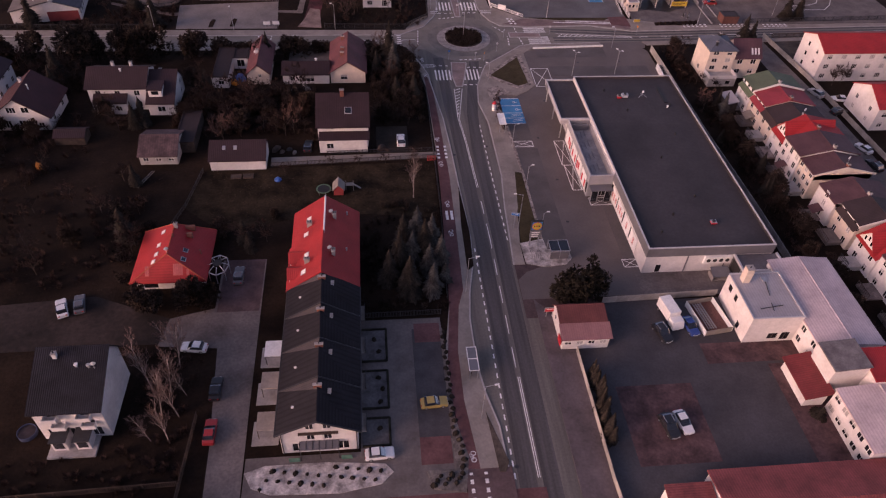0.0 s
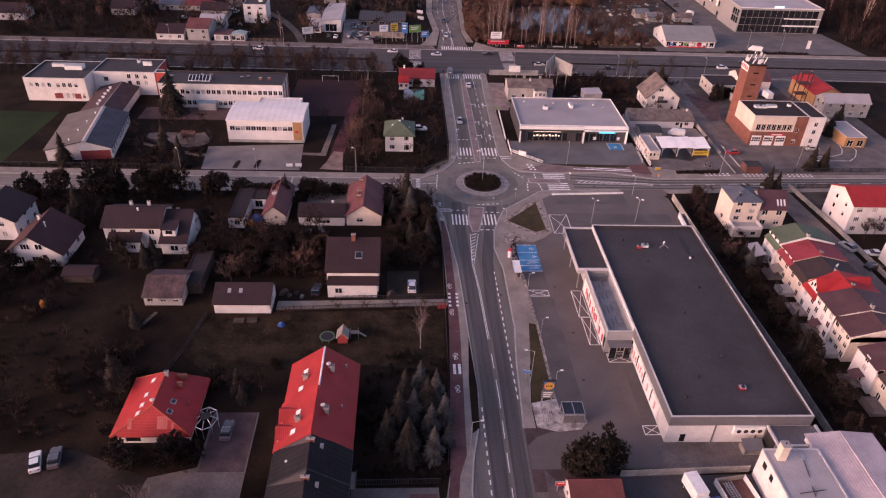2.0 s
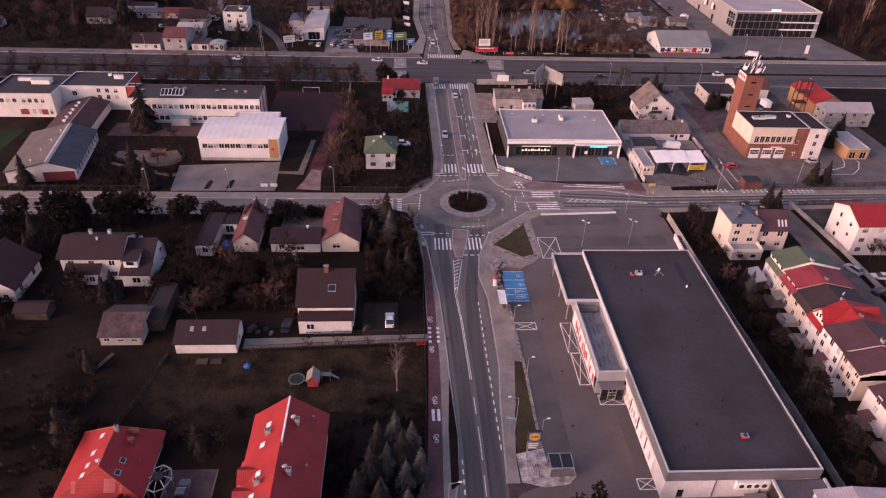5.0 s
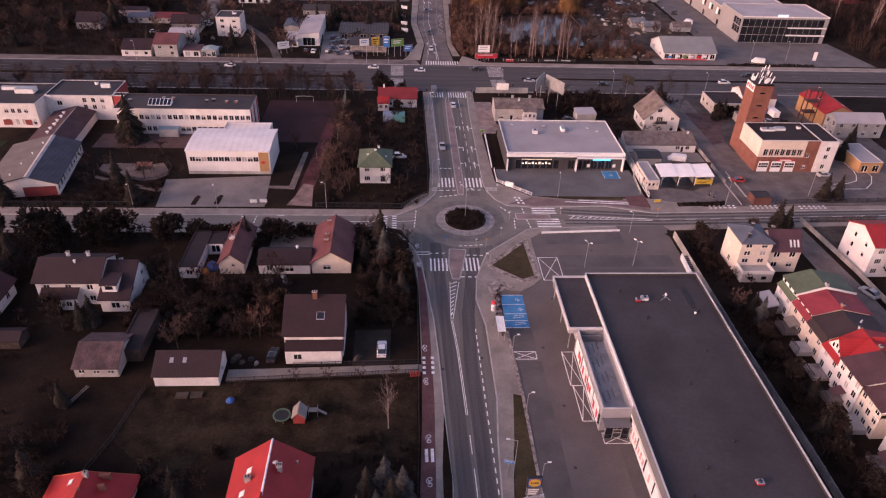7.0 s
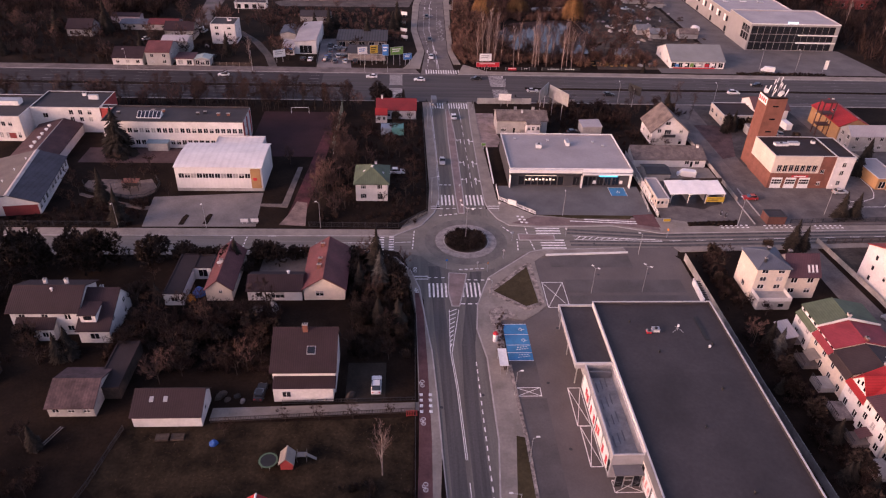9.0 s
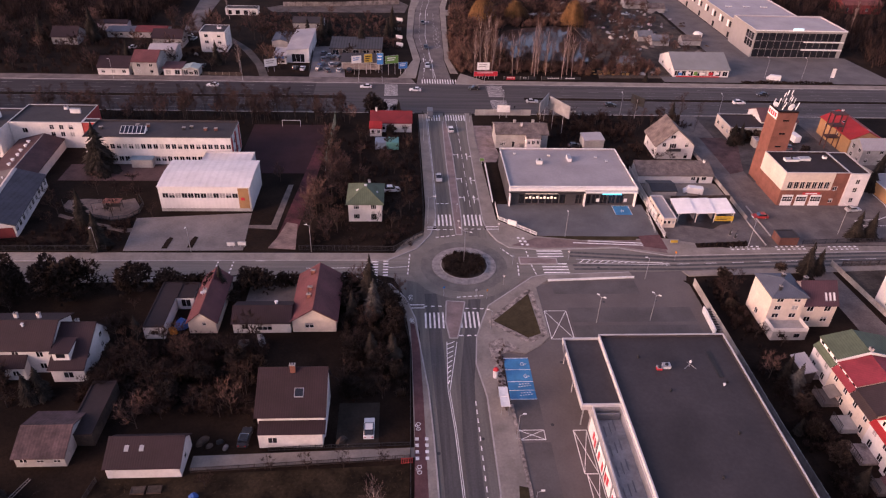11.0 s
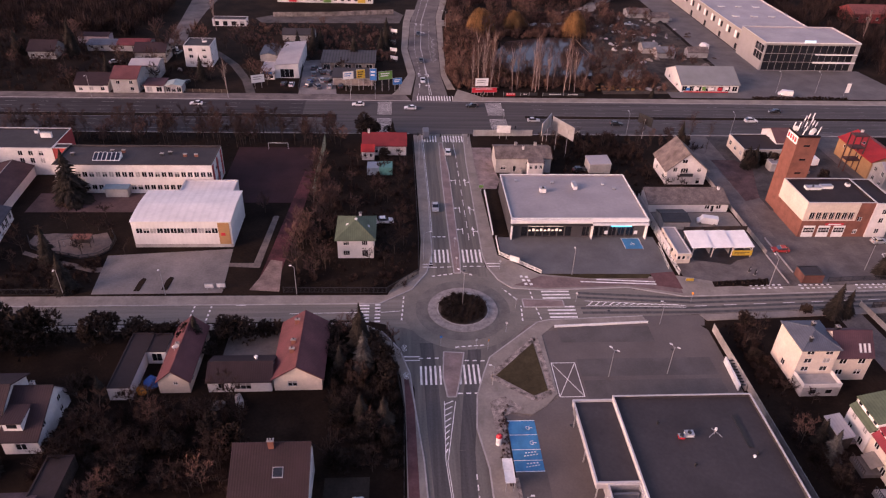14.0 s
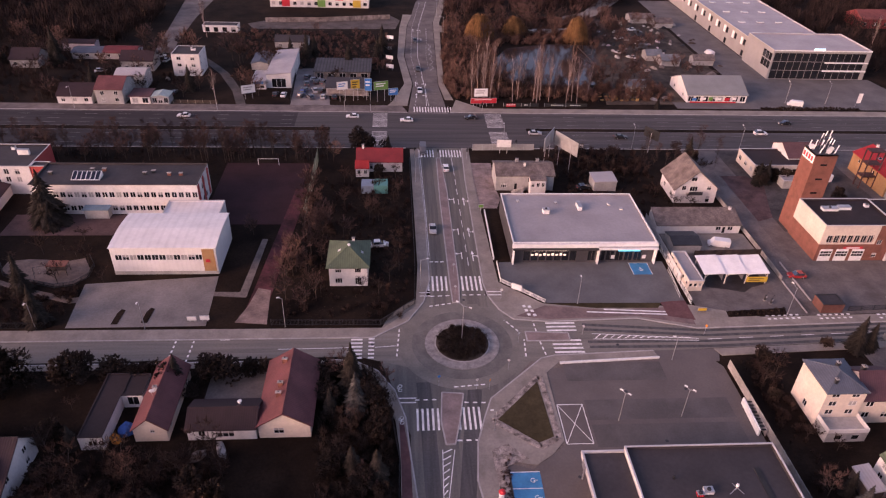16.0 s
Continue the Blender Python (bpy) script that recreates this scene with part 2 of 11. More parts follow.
# ---- mesh helpers ----
class Geo:
    """Collects faces for one mesh."""

    def __init__(self):
        self.v, self.f, self.m = [], [], []

    def face(self, pts, k=0):
        i = len(self.v)
        self.v.extend(pts)
        self.f.append(tuple(range(i, i + len(pts))))
        self.m.append(k)
        return self

    def box(self, x0, y0, z0, x1, y1, z1, k=0):
        i = len(self.v)
        self.v.extend([(x0, y0, z0), (x1, y0, z0), (x1, y1, z0), (x0, y1, z0), (x0, y0, z1), (x1, y0, z1), (x1, y1, z1), (x0, y1, z1)])
        for q in ((0, 3, 2, 1), (4, 5, 6, 7), (0, 1, 5, 4), (1, 2, 6, 5), (2, 3, 7, 6), (3, 0, 4, 7)):
            self.f.append(tuple(i + j for j in q))
            self.m.append(k)
        return self

    def prism(self, pts, z0, z1, k=0, kt=None):
        """An upright prism over a plan outline."""
        if sum(a[0] * b[1] - b[0] * a[1] for a, b in zip(pts, pts[1:] + pts[:1])) < 0:
            pts = pts[::-1]
        n, i = len(pts), len(self.v)
        self.v.extend([(x, y, z0) for x, y in pts] + [(x, y, z1) for x, y in pts])
        self.f.append(tuple(range(i + n, i + 2 * n)))
        self.m.append(k if kt is None else kt)
        self.f.append(tuple(range(i + n - 1, i - 1, -1)))
        self.m.append(k)
        for a in range(n):
            b = (a + 1) % n
            self.f.append((i + a, i + b, i + n + b, i + n + a))
            self.m.append(k)
        return self

    def sweep(self, pts, axis, a0, a1, k=0):
        """A profile of (across, z) points carried along x or y."""
        n, i = len(pts), len(self.v)
        for a in (a0, a1):
            self.v.extend([(a, p, z) if axis == "x" else (p, a, z) for p, z in pts])
        self.f.append(tuple(range(i, i + n)))
        self.f.append(tuple(range(i + 2 * n - 1, i + n - 1, -1)))
        for a in range(n):
            b = (a + 1) % n
            self.f.append((i + b, i + a, i + n + a, i + n + b))
        self.m.extend([k] * (n + 2))
        return self

    def tube(self, p, q, r0, r1, n=6, k=0):
        p, q = Vector(p), Vector(q)
        d = (q - p).normalized()
        u = d.orthogonal().normalized()
        w = d.cross(u)
        i = len(self.v)
        for c, r in ((p, r0), (q, r1)):
            for a in range(n):
                t = 2 * math.pi * a / n
                self.v.append(tuple(c + (u * math.cos(t) + w * math.sin(t)) * r))
        for a in range(n):
            b = (a + 1) % n
            self.f.append((i + a, i + b, i + n + b, i + n + a))
        self.f.append(tuple(range(i + n - 1, i - 1, -1)))
        self.f.append(tuple(range(i + n, i + 2 * n)))
        self.m.extend([k] * (n + 2))
        return self

    def disc(self, x, y, z0, z1, r0, r1, n=48, k=0):
        """A ring between two radii, or a full disc where r0 is 0."""
        if not r0:
            return self.prism([(x + r1 * math.cos(2 * math.pi * a / n), y + r1 * math.sin(2 * math.pi * a / n)) for a in range(n)], z0, z1, k)
        for a in range(n):
            s, t = 2 * math.pi * a / n, 2 * math.pi * (a + 1) / n
            pts = [(x + r * math.cos(w), y + r * math.sin(w)) for r, w in ((r0, s), (r1, s), (r1, t), (r0, t))]
            self.prism(pts, z0, z1, k)
        return self

    def lattice(self, us, zs, solid, y0, y1, k=0):
        """One connected plate on a grid of cells, pierced where solid(i, j) is false."""
        seen = {}

        def at(i, j, s):
            if (i, j, s) not in seen:
                seen[(i, j, s)] = len(self.v)
                self.v.append((us[i], y1 if s else y0, zs[j]))
            return seen[(i, j, s)]

        nu, nz = len(us) - 1, len(zs) - 1
        full = {(i, j) for i in range(nu) for j in range(nz) if solid(i, j)}
        for i, j in full:
            self.f.append((at(i, j, 0), at(i + 1, j, 0), at(i + 1, j + 1, 0), at(i, j + 1, 0)))
            self.f.append((at(i, j, 1), at(i, j + 1, 1), at(i + 1, j + 1, 1), at(i + 1, j, 1)))
            self.m.extend([k, k])
            for di, dj, a, b in ((-1, 0, (i, j + 1), (i, j)), (1, 0, (i + 1, j), (i + 1, j + 1)), (0, -1, (i, j), (i + 1, j)), (0, 1, (i + 1, j + 1), (i, j + 1))):
                if (i + di, j + dj) not in full:
                    self.f.append((at(*b, 0), at(*a, 0), at(*a, 1), at(*b, 1)))
                    self.m.append(k)
        return self

    def mesh(self, name, mats):
        me = bpy.data.meshes.new(name)
        me.from_pydata(self.v, [], self.f)
        for m in mats if isinstance(mats, (list, tuple)) else [mats]:
            me.materials.append(m)
        if any(self.m):
            me.polygons.foreach_set("material_index", self.m)
        me.update()
        return me

    def make(self, name, mats, parent=None, label="", at=None):
        ob = new(name, self.mesh(name, mats))
        if parent:
            ob.parent = parent
        if at is not None:
            ob.matrix_basis = at
        return tagged(ob, label)


def thing(name, label, category, x=0.0, y=0.0, z=0.0, rz=0.0, group="", kind=""):
    ob = new(name)
    ob.empty_display_size = 0.5
    ob.matrix_basis = pose(x, y, z, 0, 0, rz)
    return tagged(ob, label, category, group, kind)


def sheet(name, pts, z, material, label, category="ground", base=-0.3, kind="structure"):
    """A flat piece of ground over a plan outline, with a thickness below it."""
    return tagged(Geo().prism(pts, base, z).make(name, material), label, category, kind=kind)


def rect(x0, y0, x1, y1):
    return [(x0, y0), (x1, y0), (x1, y1), (x0, y1)]


# ---- buildings ----
SIDES = {"S": 0, "E": 90, "N": 180, "W": 270}
window_cache = {}
blinds = random.Random(404)


def window_meshes(w, h, panes, frame_mat):
    key = (round(w, 2), round(h, 2), panes, frame_mat.name)
    if key not in window_cache:
        g, b = Geo(), 0.08
        us = [-w / 2, -w / 2 + b]
        for i in range(1, panes):
            us += [-w / 2 + w * i / panes - 0.04, -w / 2 + w * i / panes + 0.04]
        us += [w / 2 - b, w / 2]
        g.lattice(us, [0, b, h - b, h], lambda i, j: i % 2 == 0 or j != 1, 0.06, 0.16)
        p = Geo().box(-w / 2 + b, 0.10, b, w / 2 - b, 0.12, h - b)
        q = Geo().box(-w / 2 + b, 0.10, b, w / 2 - b, 0.12, h - b)
        half = Geo().box(-w / 2 + b, 0.10, b, w / 2 - b, 0.12, h * 0.52).box(-w / 2 + b, 0.10, h * 0.52, w / 2 - b, 0.12, h - b, 1)
        window_cache[key] = (g.mesh("window", frame_mat), [p.mesh("pane", GLASS), q.mesh("pane", BLIND), half.mesh("pane", [GLASS, BLIND])])
    return window_cache[key]


def add_window(house, side, at, level, z, w, h, panes=2, frame_mat=None):
    """A framed window in the opening of one wall; at: metres along the wall's own x from its middle."""
    f, p = window_meshes(w, h, panes, frame_mat or FRAME)
    o = new("window", f)
    o.parent = house
    o.matrix_basis = level @ pose(at, 0, z)
    k = blinds.random()
    c = new("pane", p[0 if k < 0.66 or frame_mat is FRAME_DARK else (1 if k < 0.78 else 2)])
    c.parent = o


def wall_face(g, length, z0, height, holes, at, deep=0.16, k=0):
    """One outer wall with real openings, as faces in the wall's own frame carried to at."""
    us = sorted({-length / 2, length / 2, *[h[0] - h[2] / 2 for h in holes], *[h[0] + h[2] / 2 for h in holes]})
    zs = sorted({z0, height, *[h[1] for h in holes], *[h[1] + h[3] for h in holes]})

    def q(*pts):
        g.face([tuple(at @ Vector(p)) for p in pts], k)

    for u0, u1 in zip(us, us[1:]):
        for a, b in zip(zs, zs[1:]):
            um, zm = (u0 + u1) / 2, (a + b) / 2
            if not any(abs(um - h[0]) < h[2] / 2 and h[1] < zm < h[1] + h[3] for h in holes):
                q((u0, 0, a), (u1, 0, a), (u1, 0, b), (u0, 0, b))
    for u, z, w, h in holes:
        u0, u1, z1 = u - w / 2, u + w / 2, z + h
        q((u0, 0, z), (u0, 0, z1), (u0, deep, z1), (u0, deep, z))
        q((u1, 0, z1), (u1, 0, z), (u1, deep, z), (u1, deep, z1))
        q((u0, 0, z1), (u1, 0, z1), (u1, deep, z1), (u0, deep, z1))
        q((u0, 0, z), (u0, deep, z), (u1, deep, z), (u1, 0, z))


def spread(n, zs, w=1.2, h=1.4, panes=2, length=10.0, inset=0.0):
    """n evenly spaced windows on each of the sill heights zs."""
    step = (length - 2 * inset) / n
    return [(-length / 2 + inset + step * (i + 0.5), z, w, h, panes) for z in zs for i in range(n)]


FOOT = []


def clear(x, y, r=1.6):
    """True where no building stands within r of the spot."""
    return not any(a - r < x < c + r and b - r < y < d + r for a, b, c, d in FOOT)


def house(label, x0, y0, x1, y1, eave, ridge, wall_mat, roof_mat, axis="x", kind="gable", over=0.5, win=None, name="house", category="house",
          peak=None, trim=None, frame_mat=None, parapet=0.5, group="", thick=0.22):
    """A building on the plan x0..x1, y0..y1. win: for each side the count of windows a row, sills, width, height."""
    cx, cy = (x0 + x1) / 2, (y0 + y1) / 2
    lx, ly = (x1 - x0) / 2, (y1 - y0) / 2
    FOOT.append((x0, y0, x1, y1))
    ob = thing(name, label, category, cx, cy, 0, 0, group)
    g = Geo()
    for side, turn in SIDES.items():
        half = lx if side in "SN" else ly
        off = ly if side in "SN" else lx
        level = pose(0, 0, 0, 0, 0, turn) @ pose(0, -off, 0)
        spec = (win or {}).get(side, [])
        if isinstance(spec, tuple):
            spec = spread(*spec, length=2 * half)
        wall_face(g, 2 * half, -0.4, eave, [s[:4] for s in spec if s[1] + s[3] < eave], level)
        for s in spec:
            add_window(ob, side, s[0], level if s[1] + s[3] < eave else level @ pose(0, -0.15, 0), s[1], s[2], s[3], s[4] if len(s) > 4 else 2, frame_mat)
    pc = peak - (cy if axis == "x" else cx) if peak is not None else 0.0
    if kind == "gable":
        half = ly if axis == "x" else lx
        end = lx if axis == "x" else ly
        for e in (-end, end):
            tri = [(-half, eave), (half, eave), (pc, ridge - thick)]
            pts = [(e, p, z) if axis == "x" else (p, e, z) for p, z in tri]
            g.face(pts if (e > 0) == (axis == "x") else pts[::-1])
        sl, sr = (ridge - eave) / (pc + half), (ridge - eave) / (half - pc)
        zl, zr = eave - over * sl, eave - over * sr
        prof = [(-half - over, zl), (pc, ridge), (half + over, zr), (half + over, zr - thick), (pc, ridge - thick), (-half - over, zl - thick)]
        Geo().sweep(prof, axis, -end - over * 0.7, end + over * 0.7).make("roof", roof_mat, ob)
        cap = [(pc - 0.16, ridge - 0.02), (pc, ridge + 0.07), (pc + 0.16, ridge - 0.02)]
        Geo().sweep(cap, axis, -end - over * 0.7, end + over * 0.7).make("ridge_cap", trim or roof_mat, ob)
    elif kind == "hip":
        a, b = lx + over, ly + over
        s = (ridge - eave) / min(lx, ly)
        ze = eave - over * s
        r = max(0.05, abs(lx - ly))
        rp = [(-r, 0, ridge), (r, 0, ridge)] if lx >= ly else [(0, -r, ridge), (0, r, ridge)]
        c = [(-a, -b, ze), (a, -b, ze), (a, b, ze), (-a, b, ze)]
        g2 = Geo()
        if lx >= ly:
            g2.face([c[0], c[1], rp[1], rp[0]]), g2.face([c[1], c[2], rp[1]]), g2.face([c[2], c[3], rp[0], rp[1]]), g2.face([c[3], c[0], rp[0]])
        else:
            g2.face([c[0], c[1], rp[0]]), g2.face([c[1], c[2], rp[1], rp[0]]), g2.face([c[2], c[3], rp[1]]), g2.face([c[3], c[0], rp[0], rp[1]])
        g2.box(-a, -b, ze - thick, a, b, ze - 0.004)
        g2.make("roof", roof_mat, ob)
        g3 = Geo()
        for p, q in ((c[0], rp[0]), (c[1], rp[1] if lx >= ly else rp[0]), (c[2], rp[1]), (c[3], rp[0] if lx >= ly else rp[1]), (rp[0], rp[1])):
            g3.tube(p, q, 0.09, 0.09, 5)
        g3.make("ridge_cap", trim or roof_mat, ob)
    elif kind == "hip_south":
        a, b = lx + over, ly + over
        ze = eave - over * (ridge - eave) / lx
        r0, r1 = (0, -b + 3.4, ridge), (0, b - 2.2, ridge)
        c = [(-a, -b, ze), (a, -b, ze), (a, b, ze), (-a, b, ze)]
        low = [(x, y, z - thick) for x, y, z in c]
        g2 = Geo()
        g2.face([c[0], c[1], r0]), g2.face([c[1], c[2], r1, r0]), g2.face([c[3], c[0], r0, r1]), g2.face([c[2], c[3], r1]), g2.face(low[::-1])
        for i in range(4):
            g2.face([low[i], low[(i + 1) % 4], c[(i + 1) % 4], c[i]])
        g2.make("roof", roof_mat, ob)
        g3 = Geo()
        for p, q in ((c[0], r0), (c[1], r0), (c[2], r1), (c[3], r1), (r0, r1)):
            g3.tube(p, q, 0.1, 0.1, 5)
        g3.make("ridge_cap", trim or roof_mat, ob)
    elif kind == "mono":
        # rises towards +across
        half = ly if axis == "x" else lx
        end = lx if axis == "x" else ly
        prof = [(-half - over, eave), (half + over, ridge), (half + over, ridge + thick), (-half - over, eave + thick)]
        Geo().sweep(prof, axis, -end - over, end + over).make("roof", roof_mat, ob)
        for e in (-end, end):
            pts = [(e, p, z) if axis == "x" else (p, e, z) for p, z in ((-half, eave), (half, eave), (half, ridge))]
            g.face(pts)
        top = [(-end, half, eave), (end, half, eave), (end, half, ridge), (-end, half, ridge)]
        g.face(top if axis == "x" else [(p[1], p[0], p[2]) for p in top])
    elif kind == "flat":
        t = 0.2
        Geo().box(-lx + t, -ly + t, eave - parapet - 0.3, lx - t, ly - t, eave - parapet).make("roof", roof_mat, ob)
        g4 = Geo()
        o = 0.06
        for bx in ((-lx - o, -ly - o, lx + o, -ly + t), (-lx - o, ly - t, lx + o, ly + o), (-lx - o, -ly + t, -lx + t, ly - t), (lx - t, -ly + t, lx + o, ly - t)):
            g4.box(bx[0], bx[1], eave - 0.02, bx[2], bx[3], eave + 0.14)
        g4.make("parapet_cap", trim or METAL_EDGE, ob)
        g5 = Geo()
        for bx in ((-lx + 0.02, -ly + t - 0.02, lx - 0.02, -ly + t), (-lx + 0.02, ly - t, lx - 0.02, ly - t + 0.02), (-lx + t - 0.02, -ly + t, -lx + t, ly - t), (lx - t, -ly + t, lx - t + 0.02, ly - t)):
            g5.box(bx[0], bx[1], eave - parapet - 0.1, bx[2], bx[3], eave - 0.02)
        g5.make("parapet_lining", roof_mat, ob)
    g.make("wall", wall_mat, ob)

    def roof_z(x, y):
        x, y = x - cx, y - cy
        if kind in ("gable", "none", "hip_south"):
            p, half = (y, ly) if axis == "x" else (x, lx)
            return ridge - (ridge - eave) * ((pc - p) / (pc + half) if p < pc else (p - pc) / (half - pc))
        if kind == "hip":
            m = min(lx, ly)
            return eave + (ridge - eave) * max(0.0, min(1.0, min(lx - abs(x), ly - abs(y)) / m))
        if kind == "mono":
            p, half = (y, ly) if axis == "x" else (x, lx)
            return eave + (ridge - eave) * (p + half) / (2 * half) + thick
        return eave - parapet

    ob["place"] = (cx, cy)
    return ob, roof_z


def chimney(h, x, y, up=1.0, w=0.6, d=0.6, material=None, pots=1):
    ob, rz = h
    cx, cy = ob["place"]
    z = rz(x, y)
    x, y = x - cx, y - cy
    c = Geo().box(x - w / 2, y - d / 2, z - 0.6, x + w / 2, y + d / 2, z + up).make("chimney", material or WHITE, ob)
    Geo().box(x - w / 2 - 0.08, y - d / 2 - 0.08, z + up, x + w / 2 + 0.08, y + d / 2 + 0.08, z + up + 0.1).make("chimney_cap", CONCRETE, c)
    for i in range(pots):
        px = x + (i - (pots - 1) / 2) * w / max(1, pots)
        Geo().tube((px, y, z + up + 0.1), (px, y, z + up + 0.45), 0.1, 0.09, 8).make("chimney_pot", DARK_METAL, c)


def skylight(h, x, y, w=0.8, d=1.2, material=None):
    """A roof window lying on the slope."""
    ob, rz = h
    cx, cy = ob["place"]
    for nm, m, e, lift in (("skylight", STEEL, 0.0, 0.10), ("pane", material or GLASS, 0.1, 0.13)):
        q = [(x + sx * (w / 2 - e), y + sy * (d / 2 - e)) for sx, sy in ((-1, -1), (1, -1), (1, 1), (-1, 1))]
        lo = [(a - cx, b - cy, rz(a, b) - 0.05) for a, b in q]
        hi = [(a - cx, b - cy, rz(a, b) + lift) for a, b in q]
        g = Geo().face(hi)
        for i in range(4):
            j = (i + 1) % 4
            g.face([lo[i], lo[j], hi[j], hi[i]])
        par = ob if nm == "skylight" else last
        last = g.make(nm, m, par)


def vent(h, x, y, r=0.12, up=0.6, material=None):
    ob, rz = h
    cx, cy = ob["place"]
    z = rz(x, y)
    g = Geo().tube((x - cx, y - cy, z - 0.1), (x - cx, y - cy, z + up), r, r, 8)
    g.tube((x - cx, y - cy, z + up), (x - cx, y - cy, z + up + 0.14), r * 1.7, r * 1.4, 8)
    g.make("roof_vent", material or STEEL, ob)


def dish(h, x, y, aim=200):
    ob, rz = h
    cx, cy = ob["place"]
    z = rz(x, y)
    g = Geo().tube((0, 0, -0.2), (0, 0, 0.8), 0.03, 0.03, 5)
    for k in range(10):
        a, b = 2 * math.pi * k / 10, 2 * math.pi * (k + 1) / 10
        g.face([(0, -0.02, 0.9), (0.42 * math.cos(a), -0.14, 0.9 + 0.42 * math.sin(a)), (0.42 * math.cos(b), -0.14, 0.9 + 0.42 * math.sin(b))])
    g.make("satellite_dish", SIGN_WHITE, ob, "round satellite dish", pose(x - cx, y - cy, z, 0, 0, aim))


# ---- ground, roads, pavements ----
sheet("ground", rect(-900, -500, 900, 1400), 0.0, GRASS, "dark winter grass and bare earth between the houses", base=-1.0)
RX, RY = 27.5, 184.0
RING = mat("roundabout_asphalt", (0.176, 0.156, 0.1382), 0.88, 0.14, 0.12, 2.5, 0.15, spec=0.25)
sheet("road_main", [(16.4, -150), (29.0, -150), (29.0, 150), (32, 166), (38, 176), (38, 190), (16, 190), (12, 176), (16.4, 160)], 0.030, ASPHALT_NEW, "dark asphalt main road with faint tyre tracks", "road")
sheet("road_west", [(-170, 178.6), (6, 180.6), (20, 176), (20, 194), (10, 187), (-170, 186.2)], 0.034, ASPHALT_EW, "worn grey asphalt side street", "road")
sheet("road_east", [(36, 176), (46, 179.8), (68, 181), (170, 185.5), (170, 191.0), (79, 187.8), (66, 191.4), (46, 190.6), (36, 194)], 0.038, ASPHALT_EW, "worn grey asphalt street leaving the roundabout", "road")
sheet("road_north", [(21.6, 196), (34.2, 196), (34.0, 255), (35.5, 279), (20.3, 279), (21.4, 236)], 0.042, mat("grey_asphalt", (0.16, 0.14, 0.1219), 0.85, 0.16, 0.25, 2.5, 0.15, spec=0.3, stretch=(3.0, 0.12, 1.0)), "dark asphalt road towards the dual carriageway", "road")
tagged(Geo().disc(RX, RY, -0.3, 0.046, 0, 13.2, 64).make("roundabout", RING), "asphalt ring of a small roundabout", "road", kind="structure")
TYRE = mat("tyre_polished_asphalt", (0.138, 0.123, 0.1116), 0.8, 0.14, 0.4, 2.5, 0.1, spec=0.3)
tagged(Geo().disc(RX, RY, 0.0, 0.051, 7.8, 10.4, 64).make("road_wear", TYRE), "darker tyre-polished band on the roundabout", "road", kind="structure")
tagged(Geo().disc(RX, RY, -0.3, 0.029, 0, 17.5, 64).make("roundabout_shoulder", RING), "asphalt shoulder round the roundabout", "road", kind="structure")
# Darker western copy of the asphalt: dimming towards the edge is in its colour.
sheet("road_dual_carriageway_west", rect(-420, 277, -20, 306), 0.050, mat("dimmed_carriageway_asphalt", (0.033, 0.0265, 0.0285), 0.85, 0.25, 0.25, 2.5, 0.15, spec=0.3, stretch=(0.06, 2.0, 1.0)), "worn asphalt of the dual carriageway, darkened for the dim edge", "road")
sheet("road_dual_carriageway", rect(-20, 277, 420, 306), 0.050, mat("carriageway_asphalt", (0.070, 0.061, 0.061), 0.85, 0.2, 0.25, 2.5, 0.15, spec=0.3, stretch=(0.06, 2.0, 1.0)), "wide asphalt dual carriageway with lane dashes", "road")
sheet("road_far", [(18.2, 305), (32.3, 305), (30.2, 334), (30.8, 368), (31.9, 419), (37, 460), (60, 540), (46, 545), (24.4, 456), (19.2, 409), (17.7, 367), (20.6, 334)], 0.054, ASPHALT_OLD, "grey asphalt road running on past the crossing", "road")

PV = 0.15
sheet("pavement", [(26.8, 92), (27.7, 109), (28.7, 120), (28.7, 141), (27.4, 150), (28.2, 158), (30.1, 164), (31.7, 168.4), (36.6, 173), (43.2, 179.2), (46, 180), (67, 181),
                   (67.5, 178.8), (46.7, 178.1), (43.5, 175), (43.6, 158), (41, 155), (37.8, 152.8), (32.7, 153.9), (32.7, 139), (33.3, 120), (30.2, 107.7), (29.0, 97.6), (29.0, 92)], PV, PAVING, "pale grey paving beside the supermarket car park", "pavement")
sheet("pavement_west", [(18.9, 50), (18.6, 57), (17.3, 63), (16.6, 69), (16.6, 79), (17.3, 85), (18.7, 92), (19.3, 100), (18.7, 117), (18.3, 131), (17.7, 143), (16.4, 155), (15.6, 164), (13.6, 171), (10.2, 176.4), (5, 179.6), (-170, 178.6),
                        (-170, 176.9), (3, 178.0), (8.2, 174.7), (11.6, 169.8), (13.8, 163), (14.6, 155), (14.9, 120), (13.6, 85), (11.2, 70), (13, 50)], PV, PAVING, "pale grey pavement along the main road", "pavement")
sheet("planted_wedge", [(16.8, 59.7), (17.5, 49.3), (18.4, 49.2), (19.2, 50.8)], 0.2, SOIL, "dark planted wedge between pavement and road", "flower bed")
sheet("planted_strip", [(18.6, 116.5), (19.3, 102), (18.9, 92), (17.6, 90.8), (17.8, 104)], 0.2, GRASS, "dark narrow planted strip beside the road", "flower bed")
